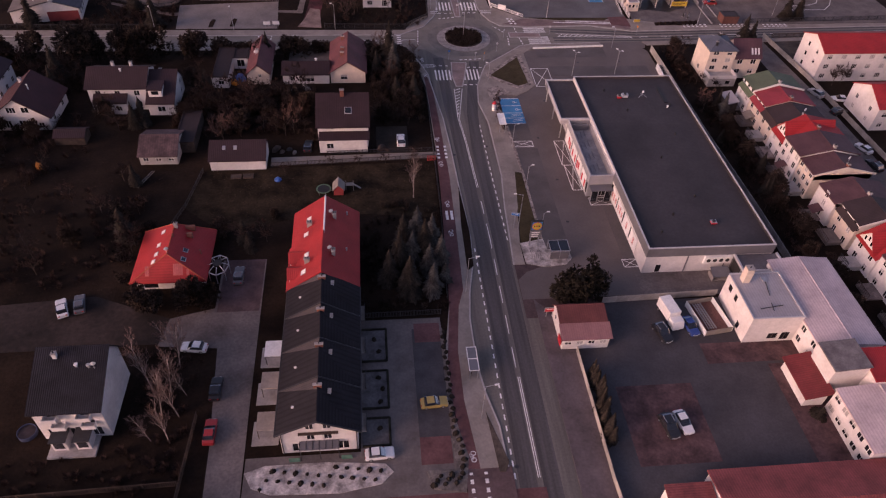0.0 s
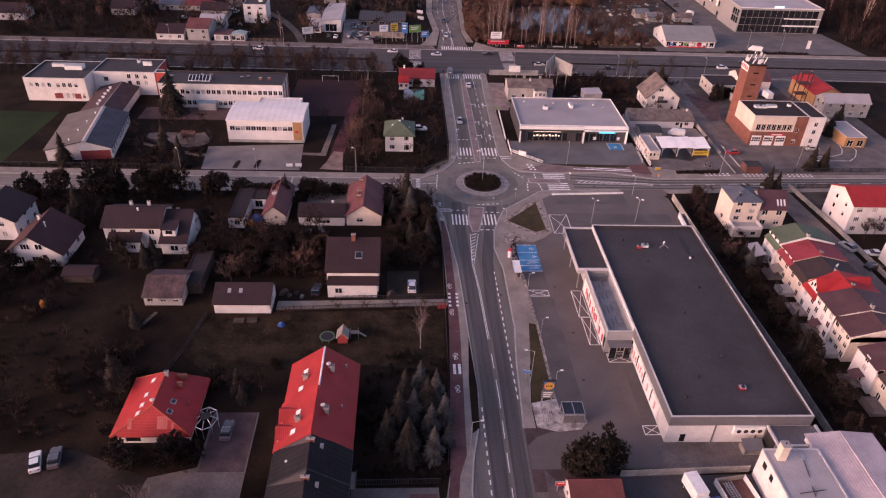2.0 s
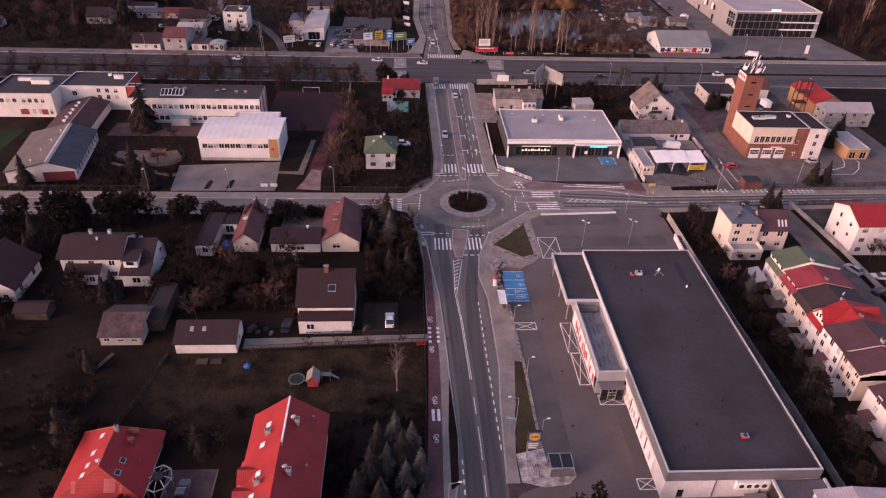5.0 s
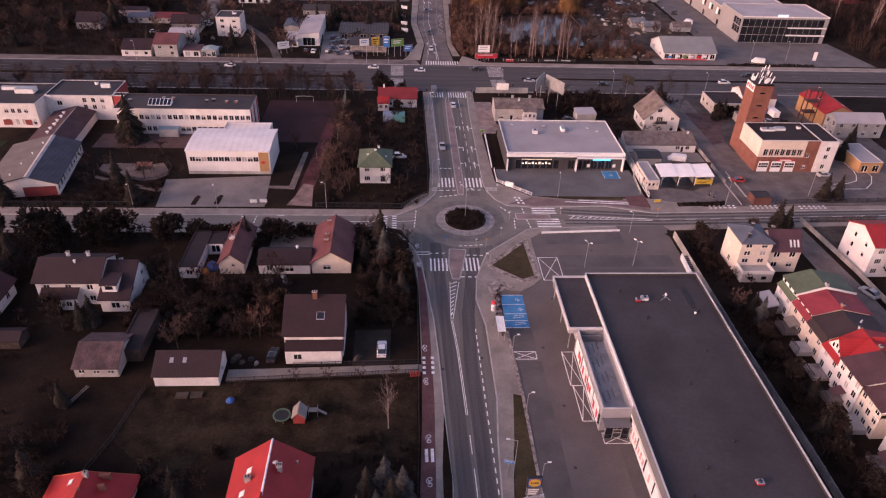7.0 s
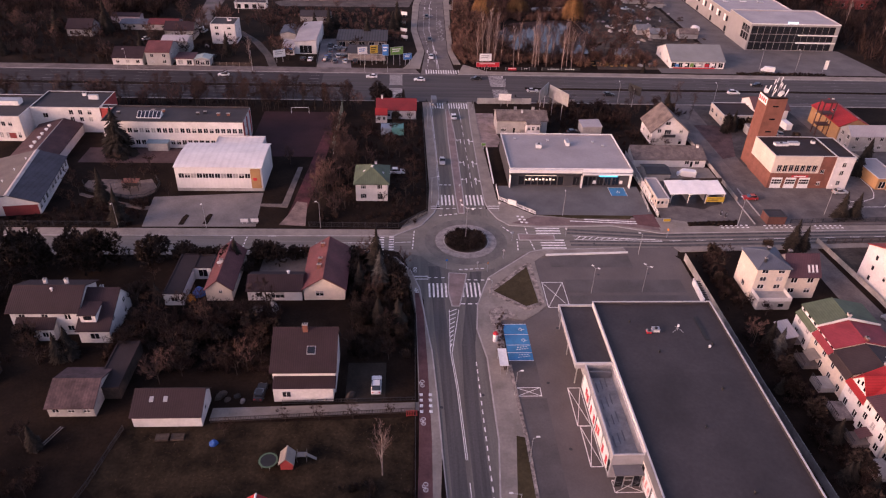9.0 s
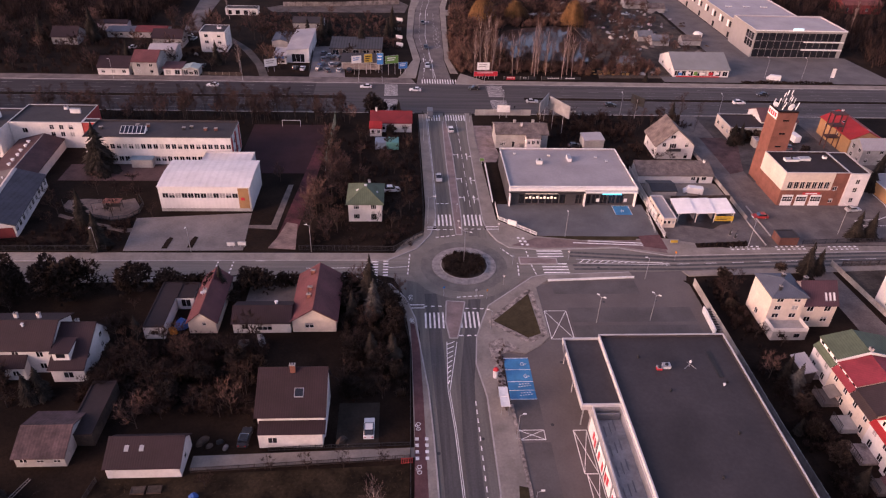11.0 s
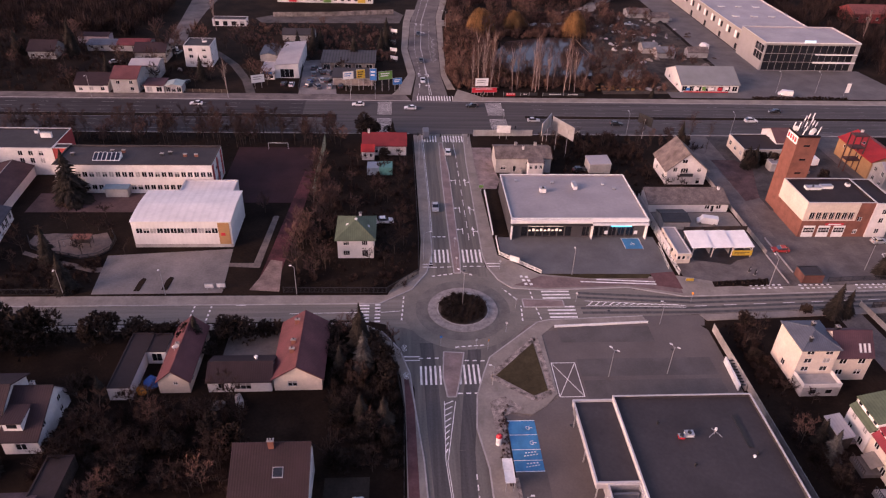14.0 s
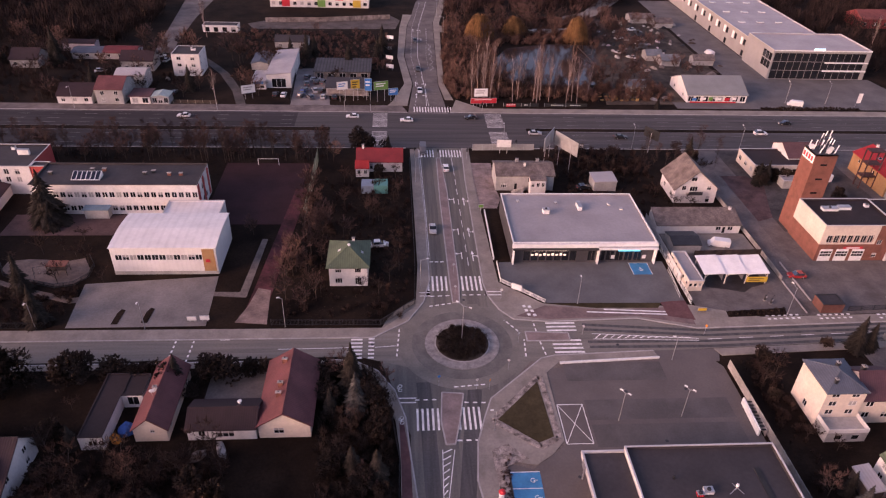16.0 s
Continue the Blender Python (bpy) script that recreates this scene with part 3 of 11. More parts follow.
sheet("red_crossing", [(12.0, -20), (19.5, -20), (19.5, 50.2), (12.4, 50.2)], 0.12, mat("red_asphalt", (0.105, 0.066, 0.066), 0.9, 0.2, 0.2, 2.2, 0.2), "reddish paved drive crossing the pavement", "drive")
sheet("cycle_path", [(14.7, 50), (13.6, 62), (13.7, 72), (14.9, 82), (16.2, 86), (16.7, 105), (17.0, 120), (16.7, 140), (16.3, 155), (15.2, 163), (14.4, 163), (14.7, 155), (15.0, 135), (14.6, 115), (13.4, 86), (13.1, 81), (11.7, 70), (11.8, 61), (12.8, 50)], PV + 0.005, PAVING_RED, "red brick cycle path", "path")
sheet("pavement_north_west", [(-170, 186.2), (9.1, 186.2), (16.4, 191.4), (20, 198), (21.6, 206), (21.6, 236), (20.8, 276), (18.3, 276), (18.6, 250), (19.0, 212), (18.2, 196.4), (11.2, 189.2), (-170, 190.2)], PV, PAVING, "grey pavement along the street and the road north", "pavement")
sheet("pavement_north_east", [(34.8, 277), (34.1, 255), (34.0, 205), (34.7, 200), (36.6, 195), (39.4, 191.6), (47, 190.7), (66.7, 191.5), (79, 187.9), (170, 191.0), (170, 193.0), (95, 191.4), (79.9, 196), (58.7, 195.0), (46.7, 197), (37.7, 205), (37.3, 219), (36.6, 255), (37, 277)], PV, PAVING, "grey and reddish pavement in front of the shops", "pavement")
sheet("pavement_red", [(40, 192.6), (47, 191.4), (66.7, 192.2), (79, 189), (79.5, 195.4), (60, 194.4), (47, 196.2)], PV + 0.005, mat("rosy_paving", (0.175, 0.118, 0.112), 0.9, 0.16, 0.25, 2.2, 0.2), "rosy paving with a cycle lane", "pavement")
sheet("pavement_south_east", [(80, 181.3), (170, 185.2), (170, 183.4), (81, 179.2)], PV, PAVING, "narrow grey pavement along the garden fences", "pavement")
sheet("pavement_carriageway", [(-420, 306), (18, 306), (16, 312), (-420, 310)], PV, mat("dull_slabs", (0.140, 0.112, 0.106), 0.92, 0.25, 0.2, 2.2, 0.3), "dull grey pavement along the dual carriageway", "pavement")
sheet("pavement_carriageway_east", [(33, 306), (420, 306), (420, 310.5), (45, 310), (36, 318)], PV, PAVING, "pale pavement along the dual carriageway", "pavement")
sheet("pavement_far", [(30.4, 334), (31.0, 368), (32.1, 419), (37.2, 460), (42, 478), (45, 478), (40, 455), (35.2, 419), (33.4, 368), (32.6, 334), (35, 318), (32, 318)], PV, PAVING, "pale pavement beside the far road", "pavement")
sheet("pavement_far_west", [(18.0, 312), (20.3, 334), (17.4, 367), (19.2, 412), (22, 432), (17.4, 432), (15.6, 408), (14.6, 366), (17.2, 334), (12.6, 316), (11, 312)], PV, PAVING, "pale pavement beside the far road", "pavement")
REFUGE = mat("rosy_refuge_paving", (0.235, 0.170, 0.160), 0.9, 0.16, 0.3, 2.5, 0.2)
sheet("refuge_south", [(22.5, 170.2), (26.6, 169.8), (25.4, 163), (24.2, 157.7), (22.6, 157.7), (22.0, 163)], PV, REFUGE, "paved refuge between the lanes", "kerb")
sheet("refuge_north", [(26.5, 197.6), (28.0, 197.6), (28.4, 205), (28.4, 224), (28.4, 248), (27.5, 270), (26.4, 270), (26.1, 245), (26.2, 224), (26.3, 206)], PV, REFUGE, "long paved strip between the lanes", "kerb")
sheet("refuge_east", [(41.2, 187.4), (50.3, 186.8), (50.3, 184.5), (41.2, 184.5)], PV, REFUGE, "paved refuge on the east arm", "kerb")
REFUGE_EAST = [(41.2, 187.4), (50.3, 186.8), (50.3, 184.5), (41.2, 184.5), (41.2, 187.4)]
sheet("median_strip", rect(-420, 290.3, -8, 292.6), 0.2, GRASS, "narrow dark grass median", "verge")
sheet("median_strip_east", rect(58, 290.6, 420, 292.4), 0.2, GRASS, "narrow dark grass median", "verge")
tagged(Geo().disc(RX, RY, -0.2, 0.16, 5.3, 7.7, 64).make("roundabout_apron", mat("apron_setts", (0.262, 0.232, 0.222), 0.9, 0.18, 0.8, 4.0, 0.4)), "pale cobbled apron of the roundabout", "kerb", kind="structure")
tagged(Geo().disc(RX, RY, -0.2, 0.22, 5.45, 5.7, 64).make("roundabout_kerb", KERB), "round kerb of the planted island", "kerb", kind="structure")
tagged(Geo().disc(RX, RY, -0.2, 0.26, 0, 5.45, 48).make("roundabout_bed", SOIL), "planted bed in the middle of the roundabout", "flower bed", kind="structure")


def kerb(pts, z=0.17, w=0.28, material=None, label="pale concrete kerb stones"):
    """A kerb stone line along a run of points."""
    g = Geo()
    for (x0, y0), (x1, y1) in zip(pts, pts[1:]):
        d = math.hypot(x1 - x0, y1 - y0)
        nx, ny = -(y1 - y0) / d * w / 2, (x1 - x0) / d * w / 2
        g.prism([(x0 + nx, y0 + ny), (x0 - nx, y0 - ny), (x1 - nx, y1 - ny), (x1 + nx, y1 + ny)], -0.1, z)
    return tagged(g.make("kerb", material or KERB), label, "kerb", kind="structure")


kerb([(26.8, 92), (27.7, 109), (28.7, 120), (28.7, 141), (27.4, 150), (28.2, 158), (30.1, 164), (31.7, 168.4), (36.6, 173), (43.2, 179.2), (46, 180), (67, 181)])
kerb([(18.9, 50), (18.6, 57), (17.3, 63), (16.6, 69), (16.6, 79), (17.3, 85), (18.7, 92), (19.3, 100), (18.7, 117), (18.3, 131), (17.7, 143), (16.4, 155), (15.6, 164), (13.6, 171), (10.2, 176.4), (5, 179.6), (-170, 178.6)])
kerb([(-170, 186.2), (9.1, 186.2), (16.4, 191.4), (20, 198), (21.6, 206), (21.6, 236), (20.8, 276)])
kerb([(34.8, 277), (34.1, 255), (34.0, 205), (34.7, 200), (36.6, 195), (39.4, 191.6), (47, 190.7), (66.7, 191.5), (79, 187.9), (170, 191.0)])
kerb([(22.5, 170.2), (26.6, 169.8), (25.4, 163), (24.2, 157.7), (22.6, 157.7), (22.0, 163), (22.5, 170.2)])
kerb([(26.5, 197.6), (28.0, 197.6), (28.4, 205), (28.4, 224), (28.4, 248), (27.5, 270), (26.4, 270), (26.1, 245), (26.2, 224), (26.3, 206), (26.5, 197.6)])
kerb(REFUGE_EAST), kerb([(-420, 306.0), (18, 306.0)]), kerb([(33, 306.0), (420, 306.0)]), kerb([(-420, 277), (17, 277)]), kerb([(38, 277), (420, 277)])

# lots and yards
LOT = mat("car_park_asphalt", (0.124, 0.102, 0.097), 0.85, 0.10, 0.10, 2.5, 0.12, spec=0.3)
LOT_DARK = mat("car_park_bays", (0.098, 0.085, 0.083), 0.85, 0.12, 0.15, 2.5, 0.12, spec=0.3)
sheet("car_park_supermarket", [(27, 83), (80, 83), (80, 176), (78, 179), (68, 179.5), (43.5, 176), (43.6, 157), (37, 152), (32.7, 153.5), (33.6, 110), (34, 92), (29, 90), (27, 88)], 0.060, LOT, "smooth asphalt car park of the supermarket", "car park")
for a, b, c, d in ((33.9, 96, 38.8, 130), (33.4, 133, 38.3, 140), (48.9, 92.6, 52.3, 108.6), (49.3, 156.3, 77, 161.5), (49.3, 162.6, 77, 167.6), (47.2, 172.6, 67.2, 177.8)):
    sheet("parking_bays", rect(a, b, c, d), 0.066, LOT_DARK, "row of darker block-paved parking bays", "car park")
sheet("car_park_entry", [(26.9, 78.5), (34.2, 78.5), (41.0, 81.6), (41.0, 84.0), (29.2, 93.2), (26.9, 93.2)], 0.055, mat("maroon_setts", (0.078, 0.050, 0.050), 0.9, 0.2, 0.3, 3.0, 0.3), "dull maroon paved entry of the car park", "car park")
sheet("stone_edging", [(32.7, 139), (33.35, 139), (34.0, 119), (33.9, 99.2), (33.35, 99.2), (33.35, 119)], 0.17, GRAVEL, "narrow strip of pale edging stones", "gravel bed")
sheet("loading_yard", rect(50, 82.4, 77, 88.4), 0.072, ASPHALT_OLD, "worn loading yard behind the supermarket", "yard")
sheet("pavement_base", [(31, 150), (44.5, 150), (44.5, 174.6), (50, 178.6), (41, 178.4), (33, 169), (30.5, 164)], 0.052, mat("brown_setts", (0.150, 0.118, 0.104), 0.92, 0.2, 0.5, 4.0, 0.5), "brownish paving between lawn and car park", "pavement")
sheet("green_triangle", [(41.2, 173.0), (32.3, 163.2), (39.0, 157.6), (41.9, 158.9)], 0.20, LAWN, "triangular lawn with a pebble edge", "lawn")
kerb([(41.9, 174.2), (42.7, 158.6), (39.2, 156.6), (31.4, 162.9), (41.6, 173.8)], 0.21, 1.1, GRAVEL, "edging of pale set stones round the lawn")
sheet("green_strip", [(31.9, 121), (33.36, 120.6), (33.36, 98.2), (29.2, 97.8), (30.4, 108)], 0.19, LAWN, "long narrow lawn beside the pavement", "lawn")
sheet("gravel_bed", [(29.1, 97.9), (33.9, 99.0), (34.2, 95.8), (38.4, 96.2), (38.6, 93.2), (37.2, 91.6), (33.0, 91.1), (29.3, 92.2)], 0.2, PEBBLES, "pale pebble bed round the sign", "gravel bed")
sheet("planting_bed", [(30.4, 156.2), (33.4, 157.6), (36.6, 154.2), (32.7, 152.7), (32.5, 142), (31.2, 142)], 0.2, GRAVEL, "pebble bed with small shrubs", "gravel bed")
sheet("car_park_market", [(38.6, 205.2), (47.9, 197.2), (73.7, 196.9), (79.6, 197.4), (79.4, 213.3), (38.8, 213.3)], 0.062, mat("shop_asphalt", (0.118, 0.113, 0.1172), 0.85, 0.12, 0.15, 2.5, 0.12, spec=0.3), "dark asphalt car park of the discount shop", "car park")
sheet("verge_market", [(49, 196.8), (73.7, 196.6), (72.5, 194.9), (60, 195.1)], 0.19, LAWN, "thin strip of lawn beside the car park", "lawn")
sheet("old_house_plot", [(36.6, 266.6), (43.0, 266.6), (42.6, 249.2), (43.2, 244.6), (41.6, 239.2), (36.6, 239.2)], 0.06, mat("pale_setts", (0.230, 0.170, 0.158), 0.9, 0.25, 0.3, 2.0, 0.2), "pale paved plot beside the old house", "yard")
sheet("shop_verge", [(38.2, 237.8), (41.3, 237.6), (41.6, 213.6), (37.9, 213.6)], 0.1, GRASS, "narrow dark lawn beside the discount shop", "lawn")
sheet("drive_market", [(73.8, 192.0), (79.6, 190.6), (79.6, 197.6), (73.8, 197.0)], 0.165, PAVING_RED, "red paved drive into the car park", "drive")
sheet("yard_wash", [(81.5, 191.5), (106.5, 192), (105, 226), (81.0, 226)], 0.056, PAVING_DARK, "dark paved yard of the car wash", "yard")
sheet("wash_floor", [(86.6, 202.6), (91.2, 201.6), (95.0, 200.4), (97.6, 202.4), (101.4, 203.6), (101.4, 209.6), (86.6, 209.6)], 0.064, mat("dark_wash_floor", (0.030, 0.024, 0.025), 0.5, 0.3, 0.3, 2.0, 0.2), "dark floor of the car wash bays", "yard")
sheet("yard_back", [(83, 216.6), (105.6, 217), (105.4, 225.6), (83, 225.6)], 0.062, PAVING, "pale concrete yard behind the car wash", "yard")
sheet("yard_fire", [(107.5, 192), (170, 193.5), (170, 280), (107, 277), (107.5, 232)], 0.058, PAVING_DARK, "wide dark paved fire station yard", "yard")
sheet("lane_fire", [(106.2, 192), (112.2, 192), (112.2, 277), (106.2, 277)], 0.062, ASPHALT_OLD, "grey lane beside the fire station", "road")
sheet("lane_fire_red", [(112.6, 232), (117.6, 234), (119.4, 240), (123.4, 252), (120.4, 258.5), (112.6, 258.5)], 0.070, mat("old_red_setts", (0.092, 0.050, 0.048), 0.9, 0.3, 0.25, 2.2, 0.2), "red paved strip beside the lane", "yard")
sheet("yard_fire_back", [(117.6, 226.8), (153, 230), (153, 276.4), (117.6, 276.4)], 0.066, mat("dark_old_yard", (0.060, 0.050, 0.048), 0.9, 0.3, 0.2, 2.0, 0.2), "dark worn yard behind the fire station", "yard")
sheet("yard_depot", [(34.4, 30), (78, 30), (78, 81.6), (41, 81.6), (34.4, 72)], 0.064, mat("depot_asphalt", (0.060, 0.054, 0.058), 0.85, 0.16, 0.12, 2.5, 0.12, spec=0.3), "dark paved depot yard", "yard")
for a, b, c, d in ((39.0, 48.6, 52.0, 63.0), (56.5, 66.6, 74.4, 71.0), (67, 47, 77, 66)):
    sheet("red_yard_patch", rect(a, b, c, d), 0.070, mat("faded_red_setts", (0.088, 0.048, 0.048), 0.9, 0.3, 0.3, 2.0, 0.2), "patch of faded red paving blocks", "paving")
sheet("pavement_depot", [(29.0, 0), (34.2, 0), (34.2, 72), (31.2, 80), (29.0, 83)], 0.12, mat("purple_paving", (0.105, 0.082, 0.086), 0.9, 0.18, 0.2, 2.2, 0.2), "purplish paved pavement by the depot wall", "pavement")
sheet("yard_terrace", [(-19.5, 38), (12.5, 38), (11.2, 79.6), (-3, 79.6), (-3, 54), (-20.0, 54), (-20, 48)], 0.056, PAVING_DARK, "grey paved forecourt of the terraced houses", "yard")
sheet("car_park_gate", [(66, 178.8), (79.8, 177.6), (81.2, 181.4), (67, 181.0)], 0.061, LOT, "worn asphalt gateway of the car park", "car park")
sheet("parking_bays", rect(6.0, 55.4, 11.0, 77.2), 0.064, mat("forecourt_bays", (0.060, 0.054, 0.058), 0.85, 0.14, 0.3, 3.0, 0.2), "row of dark parking bays beside the forecourt", "car park")
for a, b, c, d in ((6.4, 74.2, 10.9, 78.4), (6.0, 51.2, 10.8, 55.8), (-24, 36, 24, 46.5)):
    sheet("red_forecourt_patch", rect(a, b, c, d), 0.067, PAVING_RED, "red paved corner of the forecourt", "paving")
sheet("pebble_garden", [(-20.0, 51.6), (-18.8, 49.2), (-16.0, 48.0), (-6, 47.6), (0, 48.6), (1.8, 50.4), (0.6, 51.8), (-8, 52.6), (-17, 52.6)], 0.16, PEBBLES, "rounded pale pebble garden with small shrubs", "gravel bed")
sheet("pebble_verge", [(11.0, 50.2), (6.6, 50.2), (7.6, 47.2), (12.2, 46.4), (13.2, 52), (11.6, 60), (11.4, 77), (10.9, 77), (11.0, 56)], 0.16, mat("dark_pebbles", (0.13, 0.11, 0.10), 0.95, 0.35, 0.6, 3.5, 0.8), "strip of dark pebbles with clipped shrubs", "gravel bed")
for a, b, c, d in ((-2.7, 70.6, 1.5, 77.4), (-2.7, 61.4, 1.5, 68.6), (-2.7, 54.8, 1.5, 59.6)):
    sheet("front_plot", rect(a, b, c, d), 0.13, mat("plot_gravel", (0.10, 0.092, 0.094), 0.95, 0.25, 0.5, 3.0, 0.5), "small gravel front garden with shrubs", "garden")
    g = Geo()
    for p, q in (((a, d), (c, d)), ((c, d), (c, b)), ((c, b), (a, b))):
        g.tube((p[0], p[1], 0.2), (q[0], q[1], 0.2), 0.2, 0.2, 6)
    tagged(g.make("hedge", mat("box_hedge", (0.016, 0.015, 0.011), 0.95, 0.4, 1.0, 6.0, 0.8)), "low clipped dark hedge round a front garden", "hedge", "front hedges")
sheet("lane_west", [(-24.6, 20), (-19.8, 20), (-20.4, 62), (-20.6, 96), (-28.6, 96), (-28.6, 84), (-36, 82), (-37, 76), (-27, 75), (-25.6, 56)], 0.058, ASPHALT_OLD, "pale worn lane behind the terraced houses", "road")
sheet("lane_red", rect(-28.2, 83, -20.8, 96), 0.064, mat("dull_red_setts", (0.080, 0.050, 0.052), 0.9, 0.2, 0.3, 2.0, 0.2), "dull red paved drive", "drive")
sheet("lane_gravel", [(-75, 76), (-37, 76.5), (-36, 82), (-50, 88), (-75, 86)], 0.03, mat("trodden_track", (0.026, 0.0175, 0.0155), 0.95, 0.4, 0.12, 1.2, 0.4), "trodden track across the grass", "track")
for y in (56, 63.2, 70.4):
    sheet("back_plot", rect(-19.4, y, -15.4, y + 4.2), 0.09, CONCRETE, "pale paved terrace behind a house", "terrace")
sheet("garden_lawn", [(-36, 124.6), (-39, 112), (-30, 104), (-18, 107), (-1.6, 108.4), (13.4, 106.5), (14.0, 125.8), (-22, 124.6)], 0.02, GARDEN, "rough brown-green lawn round a playhouse", "lawn")
sheet("garden_path", [(-22.4, 125.4), (15.0, 127.3), (15.0, 129.4), (-22.4, 128.4)], 0.05, PAVING, "pale concrete garden path between fences", "path")
sheet("school_car_park", [(-54.4, 190.4), (-26.0, 190.6), (-27.0, 208.3), (-55.9, 205.6)], 0.055, mat("school_asphalt", (0.190, 0.165, 0.156), 0.9, 0.16, 0.12, 2.0, 0.15), "worn school car park", "car park")
sheet("court", rect(-36.4, 231, -12, 266), 0.055, mat("court_rubber", (0.034, 0.011, 0.0135), 0.9, 0.15, 0.2, 2.0, 0.1), "dark red rubber sports court", "court")
sheet("running_track", [(-18.6, 196.6), (-14.2, 196.6), (-10.8, 250), (-14.2, 250)], 0.06, mat("track_rubber", (0.078, 0.022, 0.025), 0.9, 0.4, 0.2, 2.0, 0.2), "worn red running track", "track")
sheet("track_end", [(-20.2, 191.6), (-13.4, 190.9), (-14.3, 202.8), (-17.2, 203.6), (-18.4, 197)], 0.064, mat("pit_sand", (0.215, 0.145, 0.125), 0.95, 0.25, 0.3, 2.0, 0.3), "sandy end of the running track", "track")
sheet("football_pitch", [(-190, 192), (-112, 191.6), (-110.6, 230), (-190, 232)], 0.04, TURF, "mown green football pitch", "pitch")
for x, y in ((-45.6, 191.4), (-39.6, 191.8)):
    sheet("planted_strip", [(x, y), (x + 1.3, y), (x + 1.6, y + 4.6), (x + 0.7, y + 5.0), (x + 0.2, y + 3.6)], 0.13, GRASS, "dark planted strip in the school car park", "flower bed")
sheet("playground_path", [(-76.8, 211.6), (-74.2, 209.2), (-71.5, 207.8), (-62, 204.8), (-58.5, 205.9), (-56.6, 208.2), (-56.6, 211), (-58.4, 214), (-59.6, 216), (-64, 214.4), (-68, 215.4), (-72.3, 215.6), (-76.6, 214.8)], 0.05, mat("playground_sand", (0.165, 0.120, 0.104), 0.95, 0.2, 0.3, 2.0, 0.3), "sandy playground", "playground")
sheet("playground_path", [(-69.4, 204.7), (-56.8, 200.6), (-54.4, 201.0), (-54.4, 199.0), (-56.9, 198.6), (-69.0, 203.0), (-76, 206.4), (-76, 207.8)], 0.05, mat("sandy_path", (0.135, 0.100, 0.088), 0.95, 0.25, 0.3, 2.0, 0.3), "trodden sandy path to the playground", "path")
sheet("court_path", [(-19.5, 224), (-18.1, 224), (-19.3, 200.2), (-26.8, 200.9), (-26.9, 202.3), (-21.0, 202.2)], 0.05, mat("pale_path_slabs", (0.150, 0.118, 0.106), 0.95, 0.25, 0.3, 2.0, 0.3), "pale paved path beside the running track", "path")
sheet("school_yard", [(-84, 226), (-53, 226), (-53, 236), (-84, 236)], 0.05, mat("school_setts", (0.090, 0.052, 0.050), 0.9, 0.2, 0.2, 2.0, 0.2), "reddish paved school yard", "yard")
sheet("drive_brown_house", rect(1.2, 127.5, 8.6, 140), 0.02, mat("trodden_grass", (0.030, 0.022, 0.017), 0.95, 0.25, 0.2, 2.0, 0.3), "trodden grass drive", "drive")
sheet("lot_north_west", [(-23.6, 312), (-9.6, 312), (-10.4, 320), (-13, 351), (-25.4, 350)], 0.04, mat("dusty_lot", (0.20, 0.172, 0.168), 0.95, 0.2, 0.15, 2.0, 0.2), "dusty lot with parked cars and advertising boards", "yard")
sheet("road_north_west", [(-87, 366), (-79, 368), (-81, 384), (-82, 422), (-81, 450), (-76, 600), (-98, 600), (-95, 453), (-90, 403)], 0.05, ASPHALT_OLD, "grey street running past a wood", "road")
sheet("lane_north_west", [(-44.6, 310), (-38.6, 310), (-43.2, 325.7), (-51.2, 343.7), (-56, 351), (-66, 365), (-80, 377), (-83, 373), (-69, 362.6), (-59.4, 350.4), (-54.4, 342.6), (-46.4, 325), (-42.6, 312)], 0.045, mat("worn_lane", (0.080, 0.067, 0.063), 0.95, 0.25, 0.15, 2.0, 0.2), "narrow asphalt lane between houses", "road")
sheet("school_far_yard", [(-52, 404), (13.8, 407), (16, 422), (11, 430), (-44, 421), (-56, 412)], 0.05, mat("far_yard_setts", (0.088, 0.070, 0.064), 0.9, 0.25, 0.2, 2.0, 0.2), "pale pavement in front of the far school", "pavement")
sheet("lane_north_east", [(31.5, 402.5), (57.5, 408.5), (92, 415.5), (118, 437), (140, 471), (190, 560), (176, 560), (128, 471), (113, 444), (87, 424.5), (41, 416), (33, 413)], 0.05, PAVING, "pale lane beyond the pond", "road")
sheet("lot_north_east", [(118, 312), (216, 312), (211, 345), (168, 345), (168, 470), (150, 470), (150, 345), (146, 338), (146, 318), (118, 318)], 0.06, mat("showroom_paving", (0.125, 0.112, 0.112), 0.9, 0.12, 0.15, 2.0, 0.1), "wide grey paved forecourt", "yard")
sheet("scrap_yard", [(92, 315), (120, 316), (148, 345), (148, 430), (112, 430), (104, 380), (96, 345)], 0.03, SOIL, "bare earth of a cluttered storage yard", "yard")
sheet("pond", [(54, 346), (62, 338), (78, 334), (97, 336), (106, 345), (108, 372), (104, 386), (84, 388), (63, 380), (55, 362)], 0.02, WATER, "still dark pond among bare trees", "pond")
sheet("street_terrace", [(110, 60), (121, 60), (119.5, 150), (117.2, 183), (111.4, 183), (112, 150)], 0.05, ASPHALT_OLD, "grey street with parked cars", "road")
sheet("garden_pale", [(121, 170), (134, 171), (134, 182), (121, 181)], 0.04, SOIL, "bare pale garden plot", "garden")

# ---- road markings ----
MZ = 0.008


